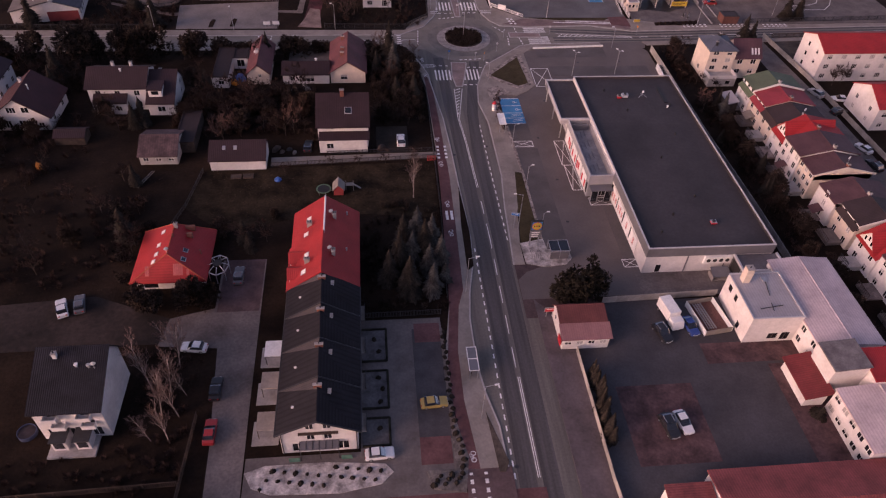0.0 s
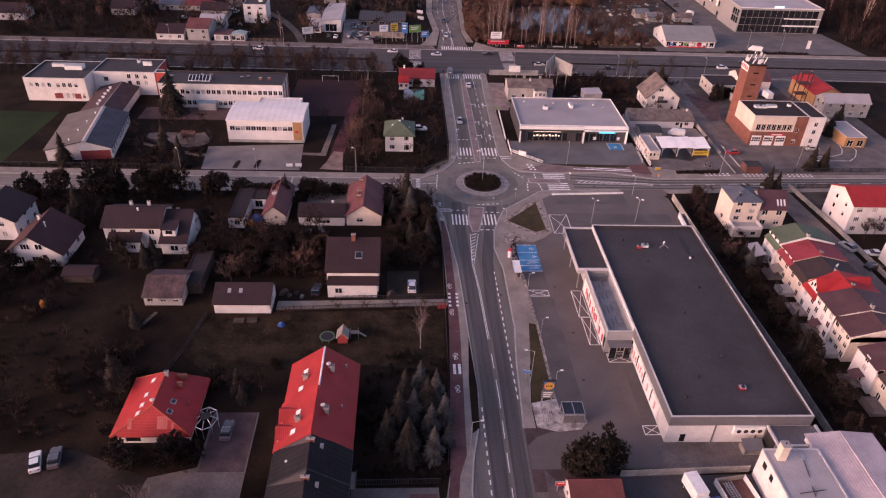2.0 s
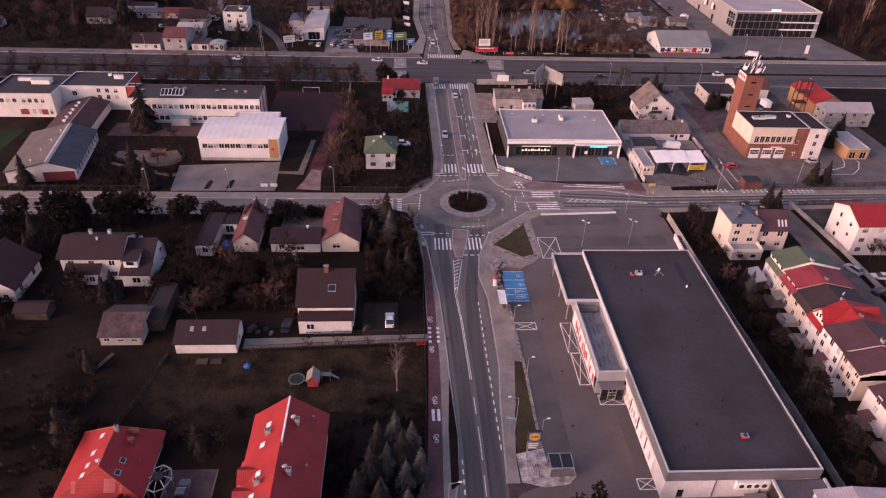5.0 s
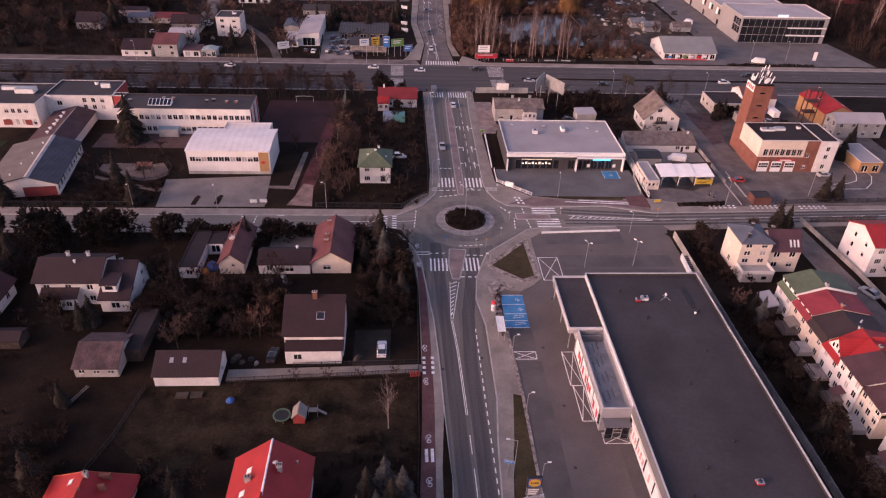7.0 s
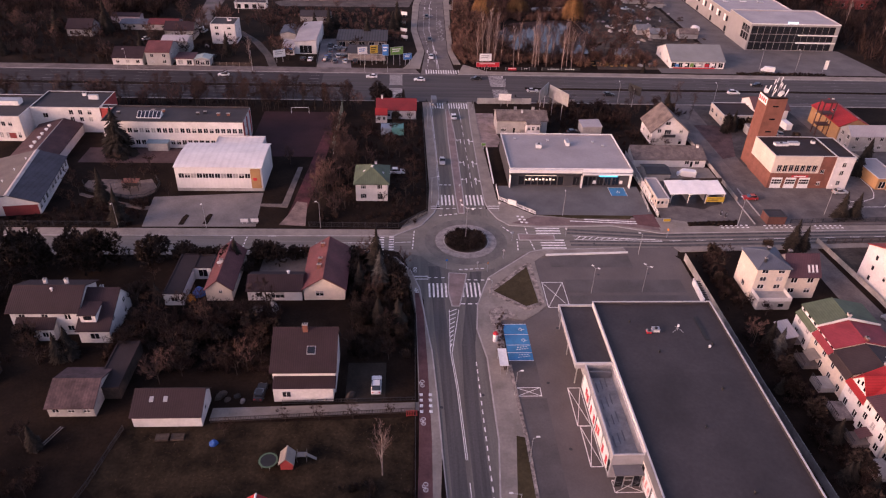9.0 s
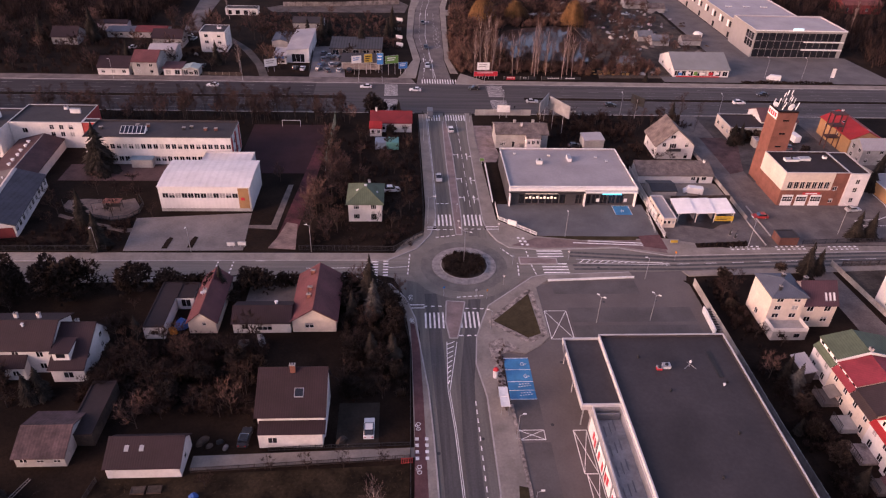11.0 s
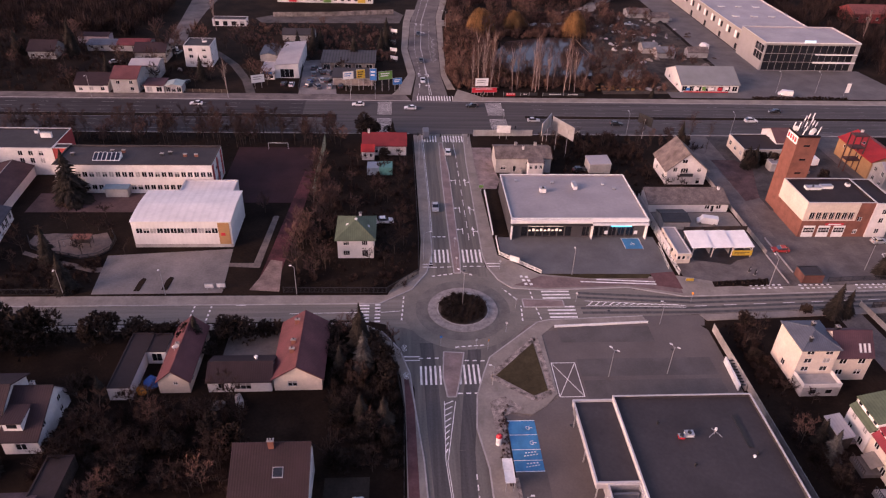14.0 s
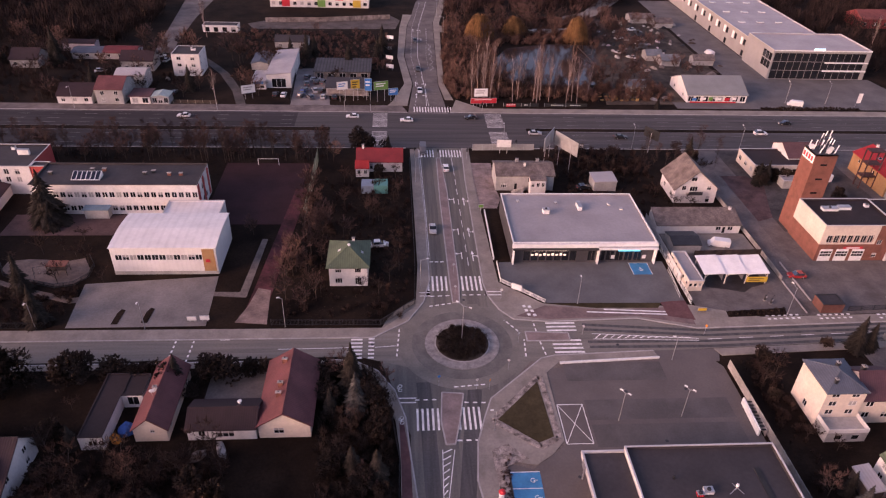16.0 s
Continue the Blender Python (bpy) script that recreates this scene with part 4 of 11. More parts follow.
def dashes(pts, w, on, off, z, material=None, label="white dashed lane line"):
    """Painted dashes along a run of points; off = 0 paints a full line."""
    g = Geo()
    for (x0, y0), (x1, y1) in zip(pts, pts[1:]):
        d = math.hypot(x1 - x0, y1 - y0)
        ux, uy = (x1 - x0) / d, (y1 - y0) / d
        nx, ny, s = -uy * w / 2, ux * w / 2, 0.0
        step = on if off else d
        while s < d - 0.05:
            e = min(d, s + step)
            a, b = (x0 + ux * s, y0 + uy * s), (x0 + ux * e, y0 + uy * e)
            g.face([(a[0] + nx, a[1] + ny, z), (a[0] - nx, a[1] - ny, z), (b[0] - nx, b[1] - ny, z), (b[0] + nx, b[1] + ny, z)])
            s += step + off
    return tagged(g.make("road_marking", material or PAINT), label, "road marking", kind="structure")


def zebra(x0, y0, x1, y1, n, along, z, label="white zebra crossing bars", paint=None):
    """n painted bars; along: the axis the bars lie along."""
    ob = thing("zebra_crossing", label, "zebra crossing", (x0 + x1) / 2, (y0 + y1) / 2, z, 0, "zebra crossings", "structure")
    cx, cy = (x0 + x1) / 2, (y0 + y1) / 2
    step = ((x1 - x0) if along == "y" else (y1 - y0)) / n
    for i in range(n):
        if along == "y":
            a = x0 - cx + i * step
            Geo().box(a + step * 0.28, y0 - cy, -0.01, a + step * 0.70, y1 - cy, 0.006).make("stripe", paint or PAINT, ob)
        else:
            a = y0 - cy + i * step
            Geo().box(x0 - cx, a + step * 0.28, -0.01, x1 - cx, a + step * 0.70, 0.006).make("stripe", paint or PAINT, ob)


def crossed_box(x0, y0, x1, y1, z=0.075, label="white crossed no-parking box"):
    ob = dashes([(x0, y0), (x1, y0), (x1, y1), (x0, y1), (x0, y0)], 0.16, 9, 0, z, None, label)
    dashes([(x0, y0), (x1, y1)], 0.13, 9, 0, z + 0.003, None, label)
    dashes([(x1, y0), (x0, y1)], 0.13, 9, 0, z + 0.006, None, label)


LANE_WEAR_PALE = mat("faintly_worn_lane", (0.122, 0.107, 0.09504), 0.82, 0.18, 0.3, 2.5, 0.1, spec=0.3, stretch=(3.0, 0.1, 1.0))
LANE_WEAR = mat("tyre_worn_lane", (0.076, 0.069, 0.069), 0.82, 0.18, 0.3, 2.5, 0.1, spec=0.3, stretch=(3.0, 0.1, 1.0))
for run in ([(21.4, -120), (21.4, 100), (20.7, 130), (19.8, 150), (19.6, 160), (19.0, 173)], [(25.0, -120), (25.0, 100), (24.6, 130), (25.2, 145), (26.9, 158), (28.9, 171)], [(23.6, 197), (23.6, 212), (23.8, 240), (23.2, 276)], [(30.0, 276), (29.9, 240), (30.6, 212), (31.0, 197)]):
    for k, w in ((0.05, 2.7),):
        z = 0.0345 if run[0][1] < 190 else 0.0465
        dashes([(x + k, y) for x, y in run], w, 9, 0, z, LANE_WEAR if run[0][1] < 190 else LANE_WEAR_PALE, "darker tyre-worn track in the lane")
for run in ([(54, 183.2), (80, 183.0), (170, 186.9)], [(54, 188.8), (80, 186.4), (170, 189.6)]):
    for k in (-0.8, 0.8):
        dashes([(x, y + k) for x, y in run], 0.8, 9, 0, 0.044, LANE_WEAR, "darker tyre-worn track in the lane")
dashes([(19.75, -120), (19.65, 46)], 0.24, 1.0, 1.0, 0.04), dashes([(19.65, 48), (19.75, 98)], 0.24, 1.0, 1.0, 0.04)
dashes([(23.1, 66), (23.1, 48)], 0.12, 9, 0, 0.04), dashes([(23.4, 66), (23.4, 48)], 0.12, 9, 0, 0.04)
dashes([(23.2, 46), (23.2, -120)], 0.14, 4, 8, 0.04)
dashes([(23.1, 68), (23.2, 100), (22.9, 113)], 0.14, 4.2, 3.0, 0.04)
dashes([(22.65, 116), (22.1, 133), (21.4, 143)], 0.12, 9, 0, 0.04), dashes([(22.95, 116), (22.4, 133), (21.7, 143)], 0.12, 9, 0, 0.04)
dashes([(21.4, 143), (21.9, 156.6)], 0.14, 9, 0, 0.04), dashes([(21.8, 143), (24.0, 156.6)], 0.14, 9, 0, 0.04)
for i in range(9):
    y = 144.6 + i * 1.4
    dashes([(21.5 + 0.04 * i, y), (21.9 + 0.2 * i, y + 0.9)], 0.22, 9, 0, 0.043, None, "white hatching between the lanes")
dashes([(26.7, 99), (26.5, 120), (26.4, 141)], 0.22, 1.1, 1.0, 0.04)
zebra(17.3, 161.0, 22.0, 166.2, 5, "y", 0.038), zebra(24.9, 161.0, 29.6, 166.4, 5, "y", 0.038)
dashes([(14.4, 168.8), (17.6, 168.8)], 0.3, 9, 0, PV + 0.012), dashes([(14.4, 167.7), (17.6, 167.7)], 0.3, 9, 0, PV + 0.012)
dashes([(17.4, 168.4), (22.4, 168.4)], 0.3, 0.8, 0.8, 0.06), dashes([(26.6, 167.6), (31.2, 167.4)], 0.3, 0.8, 0.8, 0.06), dashes([(24.6, 158.6), (28.4, 158.6)], 0.35, 0.9, 0.7, 0.04)
dashes([(25, 171.6), (31.4, 172.2)], 0.3, 0.8, 0.5, 0.06)
zebra(20.8, 202.0, 26.0, 207.6, 5, "y", 0.052), zebra(28.7, 202.0, 34.0, 207.6, 5, "y", 0.052)
dashes([(19.2, 201.2), (21.6, 201.2)], 0.3, 9, 0, PV + 0.01), dashes([(19.2, 200.0), (21.6, 200.0)], 0.3, 9, 0, PV + 0.01)
dashes([(34.6, 201.4), (37.8, 201.4)], 0.3, 9, 0, PV + 0.01), dashes([(34.6, 200.2), (37.8, 200.2)], 0.3, 9, 0, PV + 0.01)
dashes([(21.6, 200.0), (26.0, 200.2)], 0.3, 0.9, 0.8, 0.056), dashes([(28.8, 200.4), (34, 200.4)], 0.3, 0.9, 0.8, 0.056), dashes([(21.2, 196.4), (26.2, 197.4)], 0.35, 0.8, 0.6, 0.06), dashes([(22.0, 213.6), (25.6, 213.6)], 0.4, 0.8, 0.5, 0.05)
zebra(46.4, 180.4, 52.6, 185.2, 4, "x", 0.046), zebra(46.0, 187.2, 52.4, 190.8, 3, "x", 0.046)
dashes([(44.4, 180.2), (43.8, 184.6)], 0.3, 0.9, 0.7, 0.06), dashes([(43.6, 187.6), (43.4, 191)], 0.3, 0.9, 0.7, 0.06), dashes([(39.8, 187.6), (37.2, 191.4)], 0.35, 0.9, 0.6, 0.06), dashes([(40.2, 179.8), (40.6, 185)], 0.3, 1.0, 0.6, 0.06)
dashes([(42.2, 196.4), (43.2, 192.0)], 0.7, 0.8, 0.7, PV + 0.012), dashes([(43.4, 196.2), (44.4, 192.0)], 0.7, 0.8, 0.7, PV + 0.012)
dashes([(55.4, 186.6), (78, 184.6)], 0.15, 9, 0, 0.05), dashes([(55.4, 184.9), (78, 184.0)], 0.15, 9, 0, 0.05)
for i in range(13):
    dashes([(55.8 + 1.6 * i, 185.0), (57.2 + 1.6 * i, 186.4 - 0.12 * i)], 0.22, 9, 0, 0.053, None, "white hatching on the east arm")
dashes([(80, 184.4), (170, 188.2)], 0.14, 3, 4, 0.05), dashes([(56, 193.8), (74, 192.6)], 0.4, 9, 0, PV + 0.012), dashes([(60, 194.6), (74, 193.5)], 0.4, 9, 0, PV + 0.012)
for x in (96, 108, 122):
    dashes([(x, 190.6), (x + 8, 190.9)], 0.5, 0.7, 0.7, PV + 0.012), dashes([(x, 191.8), (x + 8, 192.0)], 0.5, 0.7, 0.7, PV + 0.012)
zebra(4.6, 179.6, 7.0, 186.2, 6, "x", 0.042), zebra(8.2, 179.6, 9.4, 186.4, 6, "x", 0.042)
dashes([(14.0, 180.4), (14.6, 189.4)], 0.3, 0.8, 0.7, 0.06), dashes([(-10, 183.0), (4.4, 183.2)], 0.15, 9, 0, 0.042), dashes([(9.6, 183.2), (13.8, 183.6)], 0.15, 9, 0, 0.042)
for x in (-31, -27.4):
    dashes([(x, 179.6), (x + 0.2, 185.8)], 0.35, 0.7, 0.7, 0.042)
dashes([(22.0, 216), (21.9, 236), (21.3, 276)], 0.12, 9, 0, 0.05)
dashes([(31.3, 212), (31.2, 262)], 0.14, 3.4, 2.4, 0.05), dashes([(31.2, 262), (31.0, 272)], 0.14, 9, 0, 0.05)


def arrow(x, y, z, rz=0.0, bend=0, material=None):
    """A painted lane arrow."""
    g = Geo()
    g.face([(-0.12, -2.2, 0), (0.12, -2.2, 0), (0.12, 0.8, 0), (-0.12, 0.8, 0)])
    if bend >= 0:
        g.face([(-0.45, 0.8, 0), (0.45, 0.8, 0), (0, 2.4, 0)])
    if bend:
        s = 1 if bend > 0 else -1
        g.face([(0.1 * s, 0.0, 0), (1.0 * s, 0.0, 0), (1.0 * s, 0.25, 0), (0.1 * s, 0.25, 0)][::s])
        g.face([(1.0 * s, -0.4, 0), (1.7 * s, 0.12, 0), (1.0 * s, 0.65, 0)][::s])
    return tagged(g.make("lane_arrow", material or PAINT, None, "", pose(x, y, z, 0, 0, rz)), "white painted lane arrow", "road marking", "lane arrows", "structure")


for y in (217, 228, 244):
    arrow(30.0, y, 0.053, 0, -1), arrow(32.7, y - 1, 0.053, 0, 1)
for y in (322, 334, 392, 405):
    arrow(21.6 if y < 350 else 22.0, y, 0.062, 0, 0), arrow(25.4, y, 0.062, 0, -1)
for y in (280.4, 283.8, 287.2, 295.6, 299.0, 302.6):
    dashes([(-300, y), (-16, y)], 0.16, 4, 7, 0.06, PAINT_FADED), dashes([(62, y), (320, y)], 0.14, 4, 7, 0.06, PAINT_FADED)
for y in (278.0, 290.0, 293.0, 305.2):
    dashes([(-300, y), (-14, y)], 0.16, 9, 0, 0.06, PAINT_FADED), dashes([(60, y), (320, y)], 0.16, 9, 0, 0.06, PAINT_FADED)
zebra(20.6, 270.6, 26.0, 275.6, 6, "y", 0.052), zebra(27.4, 270.6, 34.6, 275.6, 8, "y", 0.052), zebra(20, 306.4, 34, 311.0, 14, "y", 0.07)
for y0, y1, n in ((278, 290, 12), (293, 305, 12)):
    zebra(6.0, y0, 11.0, y1, n, "x", 0.058, paint=PAINT_WORN), zebra(45.0, y0, 51.0, y1, n, "x", 0.058, paint=PAINT_WORN)
dashes([(25.0, 312), (25.0, 330), (24.0, 344)], 0.14, 9, 0, 0.062), dashes([(25.8, 312), (24.4, 344), (23.2, 368), (24.6, 410), (30, 458)], 0.14, 9, 0, 0.062)
dashes([(20.9, 312), (22.4, 334), (20.4, 367), (21.6, 409), (26.4, 456)], 0.12, 1.5, 2, 0.062), dashes([(27.4, 352), (26.9, 368), (28.4, 410)], 0.12, 1.5, 2, 0.062)
for i in range(10):
    dashes([(28.0 + (i % 2) * 1.6, 350 + i * 3.4), (29.6 - (i % 2) * 1.6, 353.4 + i * 3.4)], 0.14, 9, 0, 0.062, None, "white zigzag bus stop line")

# supermarket car park paint
sheet("blue_bays", rect(33.0, 140.2, 38.0, 151.6), 0.074, PAINT_BLUE, "blue painted disabled parking bays", "car park")
for y in (140.3, 142.6, 144.9, 148.2, 151.5):
    dashes([(33.0, y), (38.0, y)], 0.14, 9, 0, 0.082)


def pictogram(x, y, z, size=1.0, rz=0.0):
    """A plain painted wheelchair sign: a ring, a back and a seat."""
    ob = thing("bay_pictogram", "white painted wheelchair sign on the ground", "road marking", x, y, z, rz, "bay signs", "structure")
    g = Geo()
    for k in range(14):
        a, b = 2 * math.pi * k / 18 + 2.4, 2 * math.pi * (k + 1) / 18 + 2.4
        g.face([(size * r * math.cos(t), size * r * math.sin(t), 0) for r, t in ((0.42, a), (0.56, a), (0.56, b), (0.42, b))])
    g.make("ring", PAINT, ob)
    Geo().box(-0.08 * size, 0.1 * size, -0.004, 0.08 * size, 1.0 * size, 0.004).box(-0.08 * size, 0.1 * size, -0.004, 0.6 * size, 0.24 * size, 0.005).make("figure", PAINT, ob)


pictogram(36.6, 149.8, 0.08, 0.8, -90), pictogram(36.8, 146.4, 0.08, 0.8, -90)
for dy in (0.0, 2.3):
    dashes([(34.9, 141.2 + dy), (37.4, 141.6 + dy)], 0.2, 0.35, 0.2, 0.083, None, "white painted family bay sign"), dashes([(35.2, 141.9 + dy), (37.4, 142.1 + dy)], 0.25, 0.3, 0.25, 0.083, None, "white painted family bay sign")
crossed_box(43.9, 157.2, 48.7, 166.5), crossed_box(33.4, 130.6, 38.0, 132.8), crossed_box(43.3, 123.2, 45.7, 132.6), crossed_box(43.7, 114.2, 45.8, 123.1), crossed_box(46.5, 109.0, 51.2, 111.4), crossed_box(48.5, 90.3, 51.4, 92.4)
sheet("blue_bays", rect(70.8, 207.8, 75.4, 212.6), 0.072, PAINT_BLUE, "blue painted disabled bay at the shop", "car park")
dashes([(70.8, 207.8), (70.8, 212.6), (75.4, 212.6), (75.4, 207.8)], 0.14, 9, 0, 0.08), pictogram(73.1, 209.8, 0.08, 0.9)
# cycle signs on the red path
for x, y in ((13.9, 52.0), (15.7, 110.6), (15.6, 101.6), (15.6, 134.0), (15.6, 124.6), (14.6, 171.4), (14.9, 163.4)):
    ob = thing("cycle_sign", "white painted bicycle sign on the path", "road marking", x, y, PV + 0.012, 90, "cycle signs", "structure")
    for cx in (-0.55, 0.55):
        g = Geo()
        for k in range(10):
            a, b = 2 * math.pi * k / 10, 2 * math.pi * (k + 1) / 10
            g.face([(cx + r * math.cos(t), r * math.sin(t), 0) for r, t in ((0.3, a), (0.42, a), (0.42, b), (0.3, b))])
        g.make("wheel_ring", PAINT, ob)
    Geo().box(-0.5, 0.0, -0.004, 0.2, 0.1, 0.004).box(-0.1, 0.0, -0.004, 0.0, 0.6, 0.005).box(0.1, 0.5, -0.004, 0.5, 0.6, 0.004).make("frame_bars", PAINT, ob)
dashes([(15.2, 105.6), (15.2, 108.4)], 0.55, 9, 0, PV + 0.012), dashes([(16.2, 105.6), (16.2, 108.4)], 0.55, 9, 0, PV + 0.012)
for x in (15.3, 17.0):
    dashes([(x, 126.6), (x, 132)], 0.6, 0.7, 0.7, PV + 0.012)
for x in (13.2, 15.4):
    dashes([(x, 42), (x, 49.4)], 0.5, 0.7, 0.7, PV + 0.03)
dashes([(150.6, 229.6), (150.6, 214), (149.7, 210.8), (147.8, 207.4), (144, 205.6), (136.7, 204.9), (136.3, 202.2), (147.9, 202.3), (151.5, 205.7), (154.3, 210.3), (154.2, 234.5)], 0.22, 9, 0, 0.075, None, "white painted line round the yard")
dashes([(-22, 185.9), (-20, 185.9)], 0.2, 9, 0, PV + 0.01)


# ---- supermarket ----
sm, sm_z = house("long low white supermarket hall with a dark flat roof", 51.3, 88.6, 76.4, 151.0, 6.5, 6.5, WHITE, MEMBRANE, kind="flat", name="supermarket", category="supermarket",
                 parapet=0.55, trim=METAL_EDGE, win={"W": [(u, 0.4, 3.4, 3.2, 3) for u in (8.2, 12.2, 16.2, 22.0)], "S": [(-9.5, 0.05, 1.2, 2.1, 1)]})
SMX, SMY = sm["place"]
g = Geo()
g.box(51.20 - SMX, 88.5 - SMY, 4.4, 76.5 - SMX, 88.58 - SMY, 6.46), g.box(51.20 - SMX, 88.58 - SMY, 4.4, 51.28 - SMX, 112 - SMY, 6.46), g.box(76.42 - SMX, 88.58 - SMY, 0.5, 76.5 - SMX, 151 - SMY, 6.46)
g.make("cladding_band", METAL_GREY, sm, "grey sheet metal band under the roof edge")
for i, (a, b) in enumerate(((93.5, 97.5), (98.0, 102.0), (102.6, 106.4), (107.0, 110.6))):
    Geo().box(51.12 - SMX, a - SMY, 0.6, 51.18 - SMX, b - SMY, 3.9).make("poster_panel", SIGN_WHITE, sm)
    for q in range(3):
        if i > 1 or q == 1:
            Geo().box(51.06 - SMX, a + 0.3 + q * 1.2 - SMY, 1.5, 51.11 - SMX, a + 0.9 + q * 1.2 - SMY, 2.8 + 0.3 * (q % 2)).make("poster", mat("red_white_print", (0.55, 0.28, 0.27), 0.5, 0.4, 2.5, 5.0), sm, "red and white poster")
for x in (59.6, 67.4):
    Geo().box(x - 0.08 - SMX, 88.42 - SMY, 0, x + 0.08 - SMX, 88.58 - SMY, 4.4).make("downpipe", METAL_GREY, sm)
dock = Geo().box(68.7 - SMX, 83.9 - SMY, 0.06, 77.2 - SMX, 88.4 - SMY, 4.2).make("loading_dock", METAL_GREY, sm, "low grey loading dock with a flat roof")
Geo().box(68.9 - SMX, 84.1 - SMY, 4.2, 77.0 - SMX, 88.4 - SMY, 4.32).make("dock_roof", mat("grey_felt", (0.105, 0.098, 0.108), 0.7, 0.14, 0.3, 2.0, 0.1), dock)
for a in ((68.5, 83.7, 68.9, 88.4), (68.9, 83.7, 77.4, 84.1), (77.0, 84.1, 77.4, 88.4)):
    Geo().box(a[0] - SMX, a[1] - SMY, 4.2, a[2] - SMX, a[3] - SMY, 4.62).make("dock_edge", METAL_EDGE, dock)
Geo().box(68.58 - SMX, 84.9 - SMY, 1.2, 68.66 - SMX, 87.9 - SMY, 3.8).make("dock_door", BLACK, dock)
stair = thing("stair_cover", "small grey canopy over steps beside the dock", "canopy", 66.3, 86.7)
Geo().sweep([(-1.1, 1.2), (1.0, 1.9), (1.0, 2.0), (-1.1, 1.3)], "x", -1.9, 1.7).make("roof", METAL_GREY, stair)
Geo().box(-1.9, -1.1, 0.06, -1.7, 1.0, 1.2).make("side_wall", CONCRETE, stair), Geo().box(1.5, -1.1, 0.06, 1.7, 1.0, 1.2).make("side_wall", CONCRETE, stair)
for k in range(4):
    Geo().box(-1.6, -1.0 + 0.4 * k, 0.06, 1.4, -0.62 + 0.4 * k, 0.22 + 0.16 * k).make("step", CONCRETE, stair)
cool = Geo().box(62.8 - SMX, 88.0 - SMY, 2.6, 68.3 - SMX, 88.48 - SMY, 4.3).make("condenser", SIGN_WHITE, sm, "white condenser unit with round fans")
for i in range(4):
    x = 63.7 - SMX + i * 1.25
    Geo().tube((x, 87.99 - SMY, 3.4), (x, 87.94 - SMY, 3.4), 0.42, 0.42, 14).make("fan_opening", BLACK, cool)

an, an_z = house("lower front part of the supermarket under a broad canopy roof", 47.0, 133.2, 51.25, 150.6, 4.6, 4.6, GREY_PANEL, MEMBRANE, kind="flat", name="supermarket_wing", category="supermarket", parapet=0.0, trim=METAL_EDGE,
                 win={"N": (1, [0.6], 2.6, 2.6, 3), "W": (4, [0.3], 2.6, 3.2, 3)})
NX, NY = an["place"]
can = Geo().box(44.2 - NX, 133.14 - NY, 4.62, 51.24 - NX, 150.8 - NY, 5.55).make("canopy", GREY_PANEL, an, "broad grey canopy roof with a raised edge")
Geo().box(44.4 - NX, 133.4 - NY, 5.55, 51.2 - NX, 150.5 - NY, 5.6).make("canopy_felt", MEMBRANE, can)
for a in ((44.12, 133.1, 44.42, 150.85), (44.42, 133.1, 51.24, 133.42), (44.42, 150.5, 51.24, 150.85)):
    Geo().box(a[0] - NX, a[1] - NY, 5.5, a[2] - NX, a[3] - NY, 6.0).make("canopy_edge", METAL_EDGE, can)
for y in (134.0, 142.0, 149.8):
    Geo().tube((44.9 - NX, y - NY, 0.06), (44.9 - NX, y - NY, 4.65), 0.13, 0.13, 10).make("post", STEEL, an)
Geo().box(44.02 - NX, 147.4 - NY, 4.5, 44.1 - NX, 149.2 - NY, 5.9).make("round_sign_board", METAL_GREY, an, "small grey sign on the canopy edge")
ae, ae_z = house("entrance part of the supermarket with a sunken roof deck", 46.0, 112.0, 51.25, 133.1, 5.6, 5.6, mat("porch_sheet", (0.30, 0.29, 0.305), 0.55, 0.06, 0.4, 3.0), mat("deck_gravel", (0.25, 0.24, 0.25), 0.8, 0.15, 0.3, 2.0, 0.1), kind="flat", name="supermarket_porch", category="supermarket", parapet=1.9, trim=METAL_EDGE,
                 win={"W": (5, [0.3], 3.2, 3.0, 3), "S": [(0.2, 0.1, 3.4, 3.0, 3)]})
AX, AY = ae["place"]
for i in range(4):
    for x in (47.6, 48.6, 49.5):
        y = 115.6 + i * 4.2 + (x - 48) * 0.7
        Geo().box(x - 0.07 - AX, y - AY, 3.7, x + 0.07 - AX, y + 2.2 - AY, 3.82).make("deck_bar", METAL_GREY, ae)
Geo().box(46.6 - AX, 131.6 - AY, 3.7, 50.7 - AX, 131.9 - AY, 5.2).make("deck_screen", METAL_GREY, ae)
for a, b in ((113.2, 117.0), (117.6, 121.4), (122, 126.2), (127, 131.8)):
    sb = Geo().box(45.78 - AX, a - AY, 0.9, 45.86 - AX, b - AY, 4.4).make("sign_board", SIGN_WHITE, ae)
    for q in range(3):
        Geo().box(45.72 - AX, a + 0.3 + q * 1.15 - AY, 1.4 + 0.5 * (q % 2), 45.77 - AX, a + 1.1 + q * 1.15 - AY, 3.2 + 0.4 * (q % 2)).make("poster", SIGN_RED if (q + int(a)) % 3 else SIGN_WHITE, sb)
lobby = thing("entrance_lobby", "glazed grey entrance lobby with trolleys beside it", "lobby", 48.6, 110.9)
for x in (-2.2, -0.75, 0.75, 2.2):
    Geo().box(x - 0.06, -0.95, 0.06, x + 0.06, -0.83, 3.1).make("post", STEEL, lobby)
Geo().box(-2.4, -1.05, 3.1, 2.4, 1.05, 3.3).make("canopy", METAL_GREY, lobby)
for x in (-2.1, 0.85):
    Geo().box(x, -0.9, 0.3, x + 1.25, -0.86, 2.9).make("glazing", GLASS, lobby)
